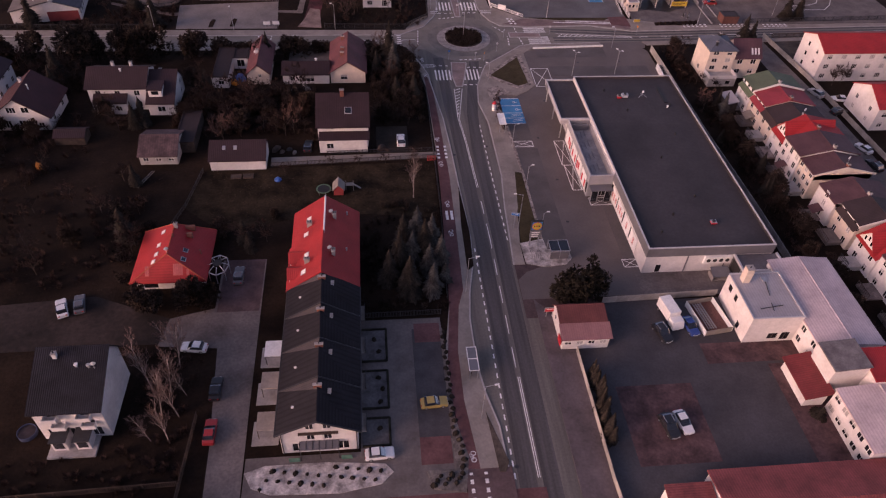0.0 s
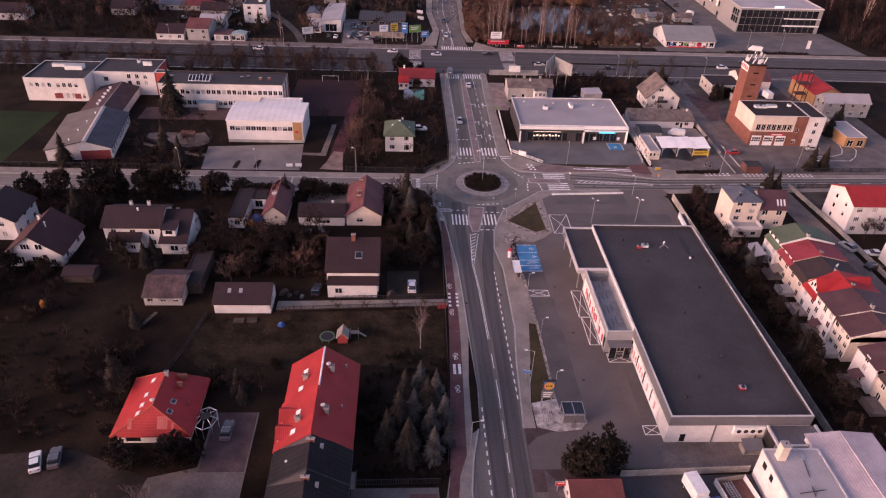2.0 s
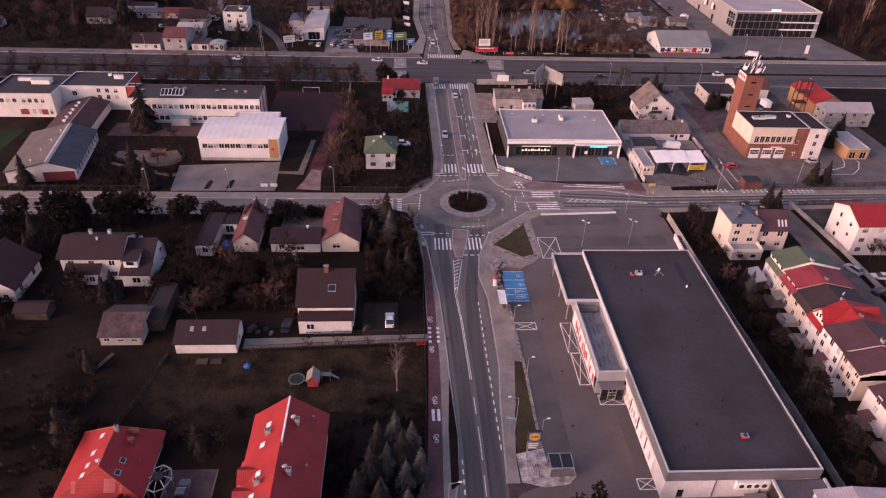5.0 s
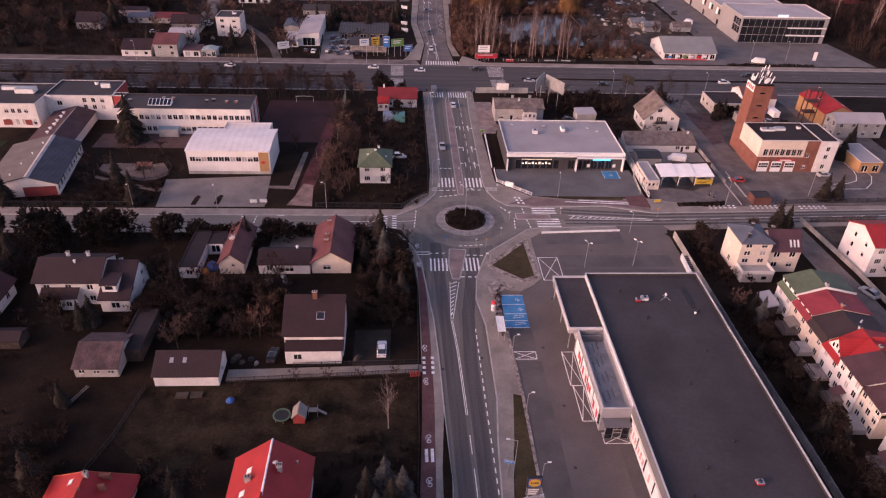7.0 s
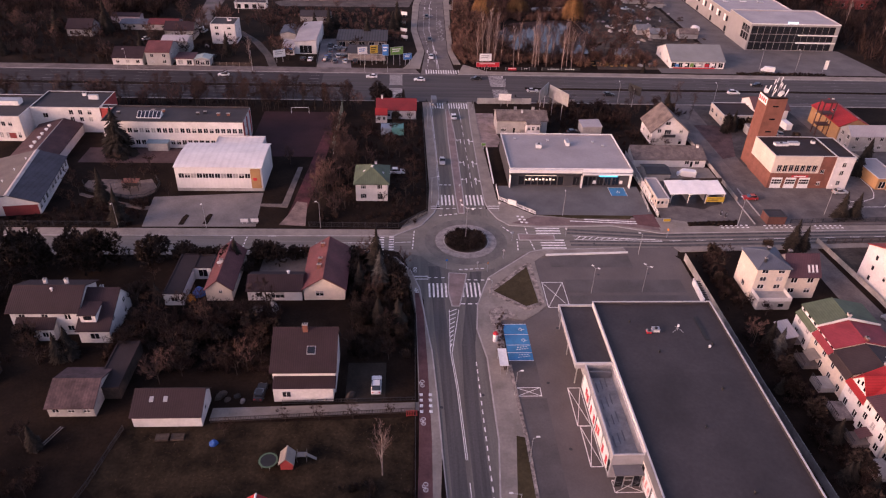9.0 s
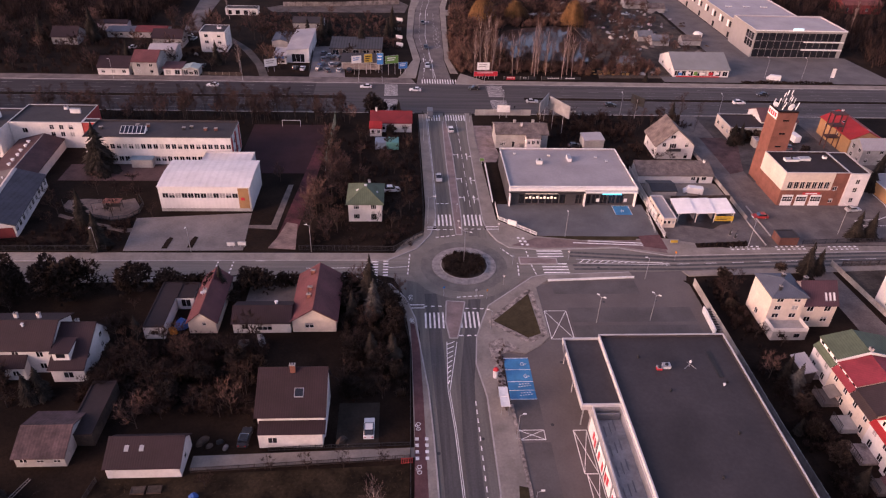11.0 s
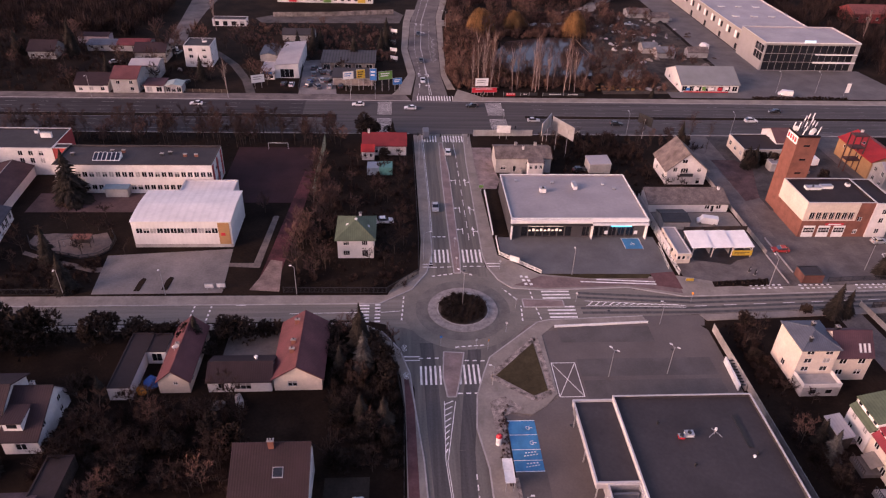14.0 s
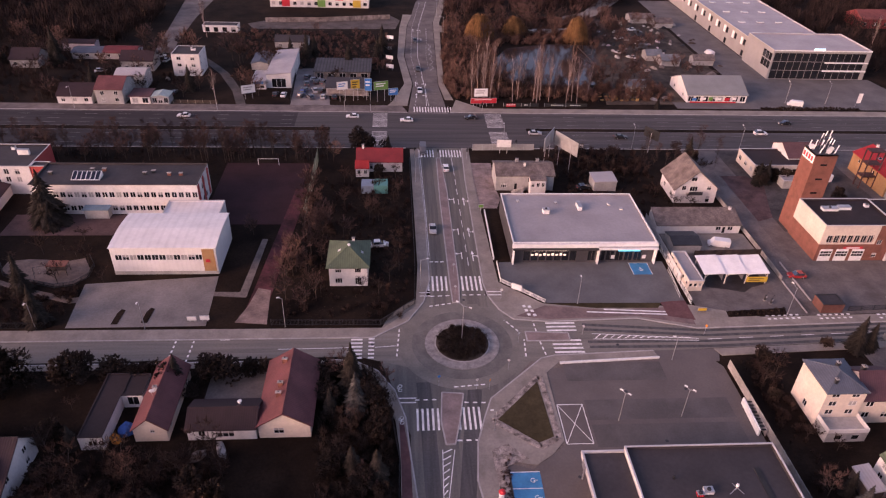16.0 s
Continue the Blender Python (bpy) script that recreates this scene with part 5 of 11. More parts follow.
for x, y in ((59.5, 98.6), (57.6, 144.9), (66, 104), (69.5, 126), (63.2, 117.2), (72.2, 138), (55.5, 93.5), (61, 136)):
    vent((sm, sm_z), x, y, 0.16, 0.5, BLACK)


def roof_unit(x, y, z, w=1.6, d=1.2, h=1.0, material=None, label="boxy ventilation unit on a flat roof", fan=True):
    ob = thing("ventilation_unit", label, "roof unit", x, y, z)
    Geo().box(-w / 2, -d / 2, 0.15, w / 2, d / 2, h).make("casing", material or SIGN_WHITE, ob)
    Geo().box(-w / 2 - 0.05, -d / 2 - 0.05, h, w / 2 + 0.05, d / 2 + 0.05, h + 0.06).make("lid", STEEL, ob)
    for sx in (-1, 1):
        Geo().box(sx * w * 0.35 - 0.06, -d / 2, 0, sx * w * 0.35 + 0.06, d / 2, 0.15).make("foot", DARK_METAL, ob)
    if fan:
        Geo().tube((0, 0, h + 0.06), (0, 0, h + 0.3), 0.35, 0.3, 10).make("fan_cowl", DARK_METAL, ob)


SZ = 5.95
roof_unit(66.7, 95.7, SZ + 0.012, 1.1, 0.9, 0.5, SIGN_RED, "red roof ventilator on the supermarket roof")
roof_unit(60.6, 141.7, SZ, 1.0, 0.8, 0.6, SIGN_RED, "red roof ventilator on the supermarket roof"), roof_unit(62.1, 142.2, SZ, 1.4, 1.1, 0.7, SIGN_WHITE)
mast = thing("roof_mast", "small steel mast with legs on the supermarket roof", "mast", 66.6, 142.4, SZ)
for a in range(3):
    t = radians(90 + 120 * a)
    Geo().tube((0, 0, 0.7), (1.3 * math.cos(t), 1.3 * math.sin(t), 0), 0.05, 0.05, 6).make("leg", STEEL, mast)
Geo().tube((0, 0, 0), (0, 0, 1.1), 0.06, 0.05, 8).make("pole", STEEL, mast)
Geo().tube((0, 0, 1.1), (0, 0, 1.5), 0.26, 0.2, 10).make("head", SIGN_WHITE, mast)
tagged(Geo().box(71.3, 139.4, SZ, 72.2, 146.5, SZ + 0.12).make("roof_mat", BLACK), "dark rubber walkway mat on the roof", "roof mat")
vent((sm, sm_z), 71.4, 137.4, 0.17, 0.3, SIGN_WHITE)

# ---- terraced houses by the road ----
W3 = {"W": (2, [0.9, 3.6], 1.3, 1.5, 2), "E": (2, [0.9, 3.6], 1.4, 1.7, 2)}
units = [(54.6, 61.6, 9.4), (61.6, 68.8, 9.7), (68.8, 75.8, 9.9), (75.8, 82.6, 10.2)]
# Paler brown copy of the black roof, painting in light on the west wedges.
WEDGE = mat("lit_ribbed_sheet", (0.085, 0.068, 0.066), 0.6, 0.12, 0.3, 3.0, 0.3, stripe="y", pitch=0.45, depth=0.3)
for i, (a, b, top) in enumerate(units):
    win = dict(W3)
    if i == 0:
        win["S"] = [(-3.2, 0.3, 1.8, 2.2, 2), (0, 0.3, 1.8, 2.2, 2), (3.4, 0.3, 1.8, 2.2, 2), (-1.2, 3.3, 1.2, 2.0, 2), (1.3, 3.3, 1.2, 2.0, 2), (-1.2, 6.3, 1.2, 1.5, 2), (1.3, 6.3, 1.2, 1.5, 2)]
    h = house("white terraced house with a black standing-seam roof", -14.6, a, -3.3, b, 6.0, top, WHITE, TILE_BLACK, axis="y", kind="none", win=win, name="terraced_house", group="black terraced houses")
    ob, (hx, hy) = h[0], h[0]["place"]
    s, n = a - hy - (0.6 if i == 0 else 0.0), b - hy
    apex, ps, pn = (0.0, s + (n - s) * 0.66, top + 0.35), (0.0, s, top - 0.45), (0.0, n, top - 0.25)
    for sx, m in ((-1, WEDGE), (1, TILE_BLACK_X)):
        cs, cn = (sx * 6.25, s, 5.7), (sx * 6.25, n, 5.7)
        Geo().face([apex, cn, cs] if sx < 0 else [apex, cs, cn]).make("roof_slope", TILE_BLACK, ob, "black standing-seam roof slope")
        Geo().face([apex, pn, cn] if sx < 0 else [apex, cn, pn]).make("roof_wedge", m, ob, "ribbed roof wedge beside the ridge")
        Geo().face([apex, cs, ps] if sx < 0 else [apex, ps, cs]).make("roof_wedge", TILE_BLACK_X if sx > 0 else TILE_BLACK, ob, "dark ribbed roof wedge beside the ridge")
        Geo().tube(cs, ps, 0.13, 0.13, 5).tube(cs, cn, 0.1, 0.1, 6).make("verge_trim", DARK_METAL, ob)
    Geo().face([(-5.65, s + (0.6 if i == 0 else 0.0), 6.0), (5.65, s + (0.6 if i == 0 else 0.0), 6.0), (0, s + (0.6 if i == 0 else 0.0), top - 0.6)]).make("gable", WHITE, ob)
    chimney(h, -8.9, b - 2.0, 0.7, 1.2, 0.35, BRICK), chimney(h, -7.2, a + 4.6, 0.5, 0.4, 0.7, SIGN_WHITE, 0), skylight(h, -4.6, b - 2.2, 1.0, 0.5, STEEL), vent(h, -12.6, a + 3.0, 0.14, 0.3, SIGN_WHITE)
hf = house("terraced house with bright red tile roof", -14.9, 82.7, -3.3, 92.4, 6.0, 10.2, WHITE, TILE_RED_Y, axis="y", over=0.6, win=W3, name="terraced_house", group="red terraced houses", trim=TILE_RED)
hg = house("terraced house with bright red tile roof", -14.6, 92.5, -3.3, 102.2, 6.0, 10.0, WHITE, TILE_RED_Y, axis="y", over=0.6, win={**W3, "N": (2, [0.9, 3.6], 1.3, 1.5, 2)}, name="terraced_house", group="red terraced houses", trim=SIGN_WHITE)
for h, a in ((hf, 82.7), (hg, 92.5)):
    chimney(h, -7.2, a + 5.2, 1.0, 0.6, 0.9, CONCRETE, 2), chimney(h, -11.8, a + 3.9, 0.9, 0.9, 0.5, CONCRETE, 2), dish(h, -7.8, a + 5.4)
    skylight(h, -12.4, a + 1.9, 0.9, 1.1, SIGN_WHITE), skylight(h, -12.0, a + 5.8, 0.9, 1.1, SIGN_WHITE), vent(h, -5.0, a + 7.5)
for h, yy in ((hf, 85.6), (hf, 89.4)):
    ob, (hx, hy) = h[0], h[0]["place"]
    Geo().sweep([(yy - 1.7 - hy, 6.6), (yy - hy, 8.0), (yy + 1.7 - hy, 6.6)], "x", -15.3 - hx, -11.0 - hx).make("dormer_roof", TILE_RED, ob)
    Geo().sweep([(yy - 1.4 - hy, 5.9), (yy + 1.4 - hy, 5.9), (yy - hy, 7.6)], "x", -15.0 - hx, -12.0 - hx).make("dormer", WHITE, ob)
# canopy, beam and glazed porch on the south gable
bal = thing("porch_canopy", "dark glazed porch canopy on the white gable wall", "canopy", -8.95, 54.0)
Geo().sweep([(-0.9, 2.95), (0.5, 3.1), (0.5, 3.2), (-0.9, 3.05)], "x", -2.9, 2.9).make("roof", METAL_GREY, bal)
for i in range(7):
    Geo().sweep([(-0.9, 3.05), (0.5, 3.2), (0.5, 3.26), (-0.9, 3.11)], "x", -2.9 + i * 0.95, -2.82 + i * 0.95).make("glazing_bar", DARK_METAL, bal)
for x in (-2.85, 0.0, 2.75):
    Geo().box(x, -0.85, 0.06, x + 0.1, -0.75, 2.97).make("post", DARK_METAL, bal)
Geo().box(-2.9, 0.1, 5.35, 2.9, 0.5, 5.55).make("beam", WOOD, bal, "dark timber beam")
for x in (-5.5, 5.4):
    Geo().box(x, 0.4, 0, x + 0.12, 0.52, 5.7).make("downpipe", BLACK, bal)
for x in (-4.6, 3.1):
    Geo().box(x, -1.0, 0.06, x + 1.6, -0.95, 1.1).make("glass_screen", mat("green_glass", (0.10, 0.20, 0.15), 0.2, 0.1, 1.0, 3.0), bal)
for y in (57.2, 64.6, 71.8, 78.8):
    b2 = thing("balcony", "small dark balcony on the terrace front", "balcony", -2.6, y, 0, 0, "terrace balconies")
    Geo().box(-0.68, -1.6, 3.0, 0.6, 1.6, 3.14).make("deck", CONCRETE, b2)
    Geo().box(0.54, -1.6, 3.14, 0.6, 1.6, 4.1).make("railing", DARK_METAL, b2)
for y in (57.5, 64.9, 71.2):
    c = thing("lean_to_canopy", "pale flat canopy over a back terrace", "canopy", -16.9, y + 1.2, 0, 0, "back canopies")
    Geo().box(-1.6, -1.6, 2.5, 1.8, 1.6, 2.62).make("panel", SIGN_WHITE if y > 70 else PAVING, c)
    for sx in (-1.5, 1.6):
        for sy in (-1.5, 1.4):
            Geo().box(sx, sy, 0, sx + 0.1, sy + 0.1, 2.5).make("post", WOOD, c)

# ---- houses west of the road ----
FLATROOF = mat("dark_maroon_felt", (0.026, 0.017, 0.019), 0.85, 0.15, 0.2, 2.0)
HW = {"S": (3, [0.9], 1.3, 1.4, 2), "E": (2, [0.9], 1.2, 1.4, 2), "W": (2, [0.9], 1.2, 1.4, 2)}
h = house("low white house with a bright red hipped roof", -43.0, 89.3, -31.1, 101.4, 2.9, 6.3, WHITE, TILE_RED_Y, kind="hip_south", axis="y", over=0.8, win={**HW, "S": [(-3.4, 0.2, 2.6, 2.3, 1), (3.0, 0.2, 2.8, 2.3, 1)]}, trim=mat("orange_ridge_tile", (0.40, 0.085, 0.040), 0.6, 0.1, 0.5, 4.0))
for x, y, w in ((-34.4, 99.9, 1.7), (-34.2, 97.9, 1.0)):
    Geo().box(x + 37.05 - w / 2, y - 95.6, 4.6, x + 37.05 + w / 2, y - 95.1, 5.75).make("roof_hatch", BRICK, h[0])
chimney(h, -36.7, 99.2, 0.9, 0.6, 0.6, CONCRETE), dish(h, -37.0, 92.2), vent(h, -36.8, 96.6, 0.14, 0.5, BRICK), vent(h, -32.0, 94.6, 0.12, 0.9, BRICK)
for x, y in ((-39.2, 99.0), (-39.4, 95.6), (-39.4, 93.2), (-39.6, 91.4), (-34.4, 94.2), (-34.4, 91.9)):
    skylight(h, x, y, 0.8, 1.0, SIGN_WHITE if x < -38 else None)
FADED_TILE = mat("faded_pink_tile", (0.44, 0.105, 0.100), 0.7, 0.15, 0.4, 3.0, 0.2, stripe="x", pitch=0.35, depth=0.2)
for xa, xb, d in ((-3.9, -3.2, 2.0), (1.0, 2.7, 2.2), (3.3, 3.8, 1.5)):
    slope = lambda d: 2.36 + 3.94 * d / 3.4 + 0.02
    Geo().sweep([(-6.82, slope(0.05)), (-6.87 + d, slope(d)), (-6.87 + d, slope(d) + 0.02), (-6.82, slope(0.05) + 0.02)], "x", xa, xb).make("faded_tiles", FADED_TILE, h[0], "strip of faded pink tiles")
h = house("house with a dark tiled steep roof and white gable", -49.8, 59.4, -40.2, 70.6, 7.4, 11.0, WHITE, mat("slate_black_tile", (0.0165, 0.0160, 0.0225), 0.75, 0.2, 0.4, 4.0, 0.4, stripe="x", pitch=0.3, depth=0.35, spec=0.15), axis="x", over=0.6, peak=68.0, win={"S": [(-3, 0.3, 1.8, 2.2, 2), (0, 0.3, 1.6, 2.2, 2), (3, 0.3, 1.6, 2.2, 2), (-2.0, 3.5, 1.6, 1.6, 2), (2.6, 3.5, 1.6, 1.6, 2), (-2.2, 5.6, 1.4, 1.4, 2), (2.4, 5.6, 1.4, 1.4, 2)]})
for x, z in ((-3.2, 4.7), (1.4, 4.7), (-2.6, 2.7), (1.6, 2.7)):
    z += 0.7
    bl = Geo().box(x, -6.6, z, x + 2.0, -5.62, z + 0.12).make("balcony", WHITE, h[0], "white boxed balcony")
    Geo().box(x, -6.6, z + 0.12, x + 2.0, -6.5, z + 0.85).make("balcony_front", WHITE, bl), Geo().box(x, -6.5, z + 0.12, x + 0.1, -5.62, z + 0.85).make("balcony_side", WHITE, bl), Geo().box(x + 1.9, -6.5, z + 0.12, x + 2.0, -5.62, z + 0.85).make("balcony_side", WHITE, bl)
chimney(h, -47.2, 66.6, 0.9), vent(h, -44, 65.2, 0.2, 0.4, SIGN_WHITE), vent(h, -42.2, 65.0, 0.2, 0.5), dish(h, -41.4, 64.8)
porch = thing("porch", "stepped white entrance porch with dark beams", "porch", -45.2, 57.65)
Geo().box(-3.4, -1.8, 0, 3.4, 1.7, 0.35).make("step", CONCRETE, porch)
for x in (-2.6, 0.7):
    by = Geo().box(x, -0.6, 0.35, x + 2.0, 1.7, 2.6).make("bay", WHITE, porch)
    Geo().box(x - 0.2, -0.8, 2.6, x + 2.2, 1.7, 2.8).make("bay_roof", DARK_METAL, by)
    Geo().box(x + 0.3, -0.64, 0.9, x + 1.7, -0.61, 2.3).make("bay_window", GLASS, by)
h = house("low outbuilding with a red roof", -44.0, 38.5, -29.5, 46.0, 2.8, 4.4, WHITE, TILE_RED, axis="x", over=0.4, name="outbuilding", category="outbuilding", win={"S": (2, [0.9], 1.0, 1.2, 1)})
chimney(h, -42.8, 45, 1.0), chimney(h, -31.6, 45, 1.2)
h = house("white house with a brown ribbed roof and a lean-to below", -11.9, 132.1, -0.6, 141.8, 6.0, 9.9, WHITE, TILE_BROWN, axis="x", peak=139.2, over=0.6, win={"S": [(-3.4, 4.7, 0.9, 1.2, 1), (-2.4, 4.7, 0.5, 1.2, 1)], "E": (2, [1, 4.2], 1.2, 1.4, 2)})
chimney(h, -6.3, 138.6, 1.5, 0.9, 0.6, BRICK, 2), skylight(h, -5.0, 135.2, 1.6, 1.4)
ob, (hx, hy) = h[0], h[0]["place"]
Geo().sweep([(132.1 - hy, 4.3), (129.6 - hy, 3.6), (129.6 - hy, 3.45), (132.1 - hy, 4.12)], "x", -11.7 - hx, -0.3 - hx).make("lean_to_roof", TILE_BROWN, ob, "brown roof strip between the storeys")
lw = Geo()
wall_face(lw, 10.8, -0.3, 3.5, [(-3, 1.2, 1.6, 1.4)], pose(0, 129.9 - hy, 0))
lw.sweep([(129.92 - hy, -0.3), (132.1 - hy, -0.3), (132.1 - hy, 4.1), (130.62 - hy, 3.5)], "x", -5.4, 5.4)
lw.make("lean_to_wall", WHITE, ob)
add_window(ob, "S", -3, pose(0, 129.76 - hy, 0), 1.2, 1.6, 1.4)
h = house("long white garage with a brown pitched roof", -35.0, 124.2, -23.2, 130.8, 2.9, 4.9, WHITE, TILE_BROWN, axis="x", over=0.4, name="garage", category="garage", peak=128.6, win={"E": (1, [0.9], 1.0, 1.0, 1)})
skylight(h, -32.0, 126.8, 0.7, 0.9, STEEL), skylight(h, -29.6, 126.8, 0.7, 0.9, STEEL)
house("low shed with a patched brown roof and block walls", -50.4, 126.8, -42.4, 136.4, 2.6, 4.6, GREY_WALL, mat("patched_brown_sheet", (0.075, 0.045, 0.048), 0.75, 0.3, 0.35, 2.0, 0.2, stripe="x", pitch=0.5, depth=0.14), axis="x", over=0.4, name="shed", category="shed", win={"S": (3, [0.9], 1.2, 0.9, 2)})
house("dark low lean-to beside a shed", -43.6, 131.0, -39.4, 143.5, 2.8, 2.8, WOOD, FLATROOF, kind="flat", parapet=0.02, trim=FLATROOF, name="shed", category="shed")
h = house("white two-storey house with a brown roof", -66.0, 149.0, -52.8, 158.8, 6.4, 8.8, WHITE, TILE_BROWN, axis="x", over=0.7, win={"S": (3, [0.9, 3.8], 1.3, 1.4, 2), "E": (2, [0.9, 3.8], 1.2, 1.4, 2)})
chimney(h, -61.0, 155.6, 1.1), chimney(h, -56.8, 155.6, 1.1), vent(h, -58.6, 152.8, 0.2, 0.5, SIGN_WHITE)
house("low brown-roofed wing in front of a white house", -64.6, 147.0, -57.4, 148.9, 3.0, 4.4, WHITE, TILE_BROWN, axis="x", kind="mono", over=0.3, name="house_wing", category="house", win={"S": (2, [0.9], 1.2, 1.3, 2)})
h = house("white house with a brown gable roof turned to the street", -52.4, 146.4, -46.4, 158.4, 3.6, 7.4, WHITE, TILE_BROWN, axis="x", peak=155.0, over=0.5, win={"S": (1, [0.9], 1.8, 1.5, 2), "E": (2, [0.9, 3.4], 1.2, 1.2, 2)})
chimney(h, -50.6, 156.6, 1.0)
dm = thing("roof_dormer", "boxy dormer with a dark brown roof", "dormer", -50.4, 149.4, 4.6)
Geo().box(-1.5, -1.8, -0.3, 1.5, 1.8, 1.5).make("cheek", WHITE, dm), Geo().sweep([(-2.1, 1.45), (2.1, 1.75), (2.1, 1.95), (-2.1, 1.65)], "x", -1.8, 1.8).make("dormer_roof", TILE_BROWN, dm), Geo().box(-0.8, -1.84, 0.3, 0.8, -1.81, 1.2).make("dormer_window", GLASS, dm)
h = house("white house with a dark roof and balcony windows", -85.0, 141.0, -73.0, 153.0, 4.0, 8.4, WHITE, mat("deep_maroon_tile", (0.052, 0.0155, 0.0175), 0.7, 0.12, 0.3, 4.0, 0.3, stripe="y", pitch=0.4, depth=0.2), axis="y", over=0.8, win={"E": (2, [0.9], 1.3, 1.5, 2), "S": [(-3.4, 0.6, 2.0, 2.0, 3), (0.4, 0.6, 2.2, 2.0, 3), (4.0, 0.6, 1.2, 1.4, 2), (-1.4, 4.6, 2.0, 1.5, 3), (1.6, 4.6, 1.6, 1.5, 2)]})
chimney(h, -80.5, 150.0, 0.9), vent(h, -77.6, 146.5, 0.12, 1.2, SIGN_WHITE)
house("low brown garden hut", -70.5, 134.8, -64.0, 138.6, 2.2, 3.0, WOOD, TILE_BROWN, axis="x", over=0.3, name="garden_shed", category="shed")
house("white house at the garden edge with a red roof", -100, 152, -88, 163, 5.6, 8.8, WHITE, TILE_BROWN, axis="y", over=0.6, win={"E": (3, [0.9, 3.8], 1.2, 1.4, 2), "S": (2, [0.9, 3.8], 1.2, 1.4, 2)})
h = house("cream house with a red-brown pitched roof", -9.9, 160.2, -1.0, 176.2, 3.3, 6.2, CREAM, TILE_ROSE, axis="y", over=0.5, win={"S": [(-1.0, 1.0, 1.8, 1.4, 2)], "E": (4, [0.9], 1.2, 1.4, 2)})
ob, (hx, hy) = h[0], h[0]["place"]
for y in (173.6, 167.5, 165.0):
    chimney(h, -6.8, y, 0.9, 0.9, 0.5, BRICK)
h = house("low white house wing with a brown roof", -22.0, 160.0, -10.3, 166.6, 3.0, 4.6, WHITE, TILE_BROWN, axis="x", over=0.4, name="house_wing", category="house", win={"S": [(-3.4, 0.9, 1.2, 1.3, 2), (0.6, 0.6, 3.0, 1.7, 3)]})
vent(h, -13.6, 164.6, 0.25, 0.6, SIGN_WHITE)
tagged(Geo().box(-21.5, 167, -0.1, -10.4, 177, 0.06).make("patio", PAVING_DARK), "grey paved courtyard behind a house", "patio", kind="structure")
h = house("narrow cream house with a two-tone brown roof", -30.9, 160.0, -25.3, 175.6, 3.2, 5.6, CREAM, TILE_ROSE, axis="y", over=0.4, win={"S": [(0.4, 2.0, 0.8, 0.9, 2)], "E": (3, [0.9], 1.1, 1.2, 2)})
chimney(h, -28.6, 167.0, 0.9), dish(h, -29.0, 166.2)
house("low white house with a flat black roof", -39.4, 158.4, -35.4, 173.6, 3.0, 3.0, WHITE, FLATROOF, kind="flat", parapet=0.02, trim=FLATROOF, win={"S": [(0.2, 0.9, 1.4, 1.2, 2)]})
house("low white wing with a flat black roof", -35.3, 168.0, -31.6, 173.4, 3.0, 3.0, WHITE, FLATROOF, kind="flat", parapet=0.02, trim=FLATROOF, name="house_wing", category="house", win={"S": (1, [0.6], 2.0, 2.0, 2)})

# ---- school ----
h = house("white windowed sports hall with a pale roof", -50.4, 209.3, -27.0, 224.4, 7.2, 7.2, PANEL_WHITE, ROOF_WHITE, kind="flat", parapet=0.0, name="sports_hall", category="hall", win={"S": [(-10.1 + 1.62 * i, 3.9, 1.52, 1.5, 2) for i in range(12)]})
ob, (hx, hy) = h[0], h[0]["place"]
arch = [(-7.75, 7.2), (-7.75, 7.35), (-4, 7.75), (0, 7.95), (4, 7.75), (7.75, 7.35), (7.75, 7.2)]
Geo().sweep(arch, "x", -11.9, 11.9).make("arched_roof", ROOF_WHITE, ob, "gently arched white roof")
Geo().box(-11.72, -7.62, 0.0, 11.72, -7.57, 0.9).make("plinth", GREY_WALL, ob, "grey rendered plinth")
Geo().box(8.6, -7.68, 0.95, 11.3, -7.57, 6.9).make("wood_panel", mat("ochre_panel", (0.36, 0.20, 0.09), 0.7, 0.08, 0.5, 3.0), ob, "ochre panel on the front")
Geo().box(9.2, -7.78, 3.4, 10.2, -7.69, 4.2).make("emblem", SIGN_RED, ob)
h = house("long white two-storey school block with a dark flat roof", -79.0, 236.4, -37.2, 248.6, 8.6, 8.6, WHITE, MEMBRANE, kind="flat", name="school_block", category="school", parapet=0.3, trim=FRAME_DARK, win={"S": (24, [1.0, 4.9], 1.35, 1.6, 2), "E": (4, [1.2, 5.0], 1.4, 1.8, 2)})
ob, (hx, hy) = h[0], h[0]["place"]
Geo().box(20.92, -5.9, 0.4, 20.98, -4.2, 8.2).box(20.92, -1.0, 0.4, 20.98, 0.6, 8.2).box(20.92, 3.8, 0.4, 20.98, 5.4, 8.2).make("red_panel", RED_WALL, ob, "red painted strip of the end wall")
for x in (-76, -69.5, -66, -63, -52, -50, -45.6, -42.6):
    chimney(h, x, 244.8 - (x % 3), 0.7, 0.9, 0.6, BRICK if x % 2 else DARK_METAL, 0)
panel = thing("solar_panels", "tilted array of dark solar panels in a white frame", "solar panel", -66.0, 240.6, 8.4)
Geo().sweep([(-1.35, 0.1), (1.35, 1.35), (1.35, 0.0), (-1.35, 0.0)], "x", -3.6, 3.6).make("rack", SIGN_WHITE, panel)
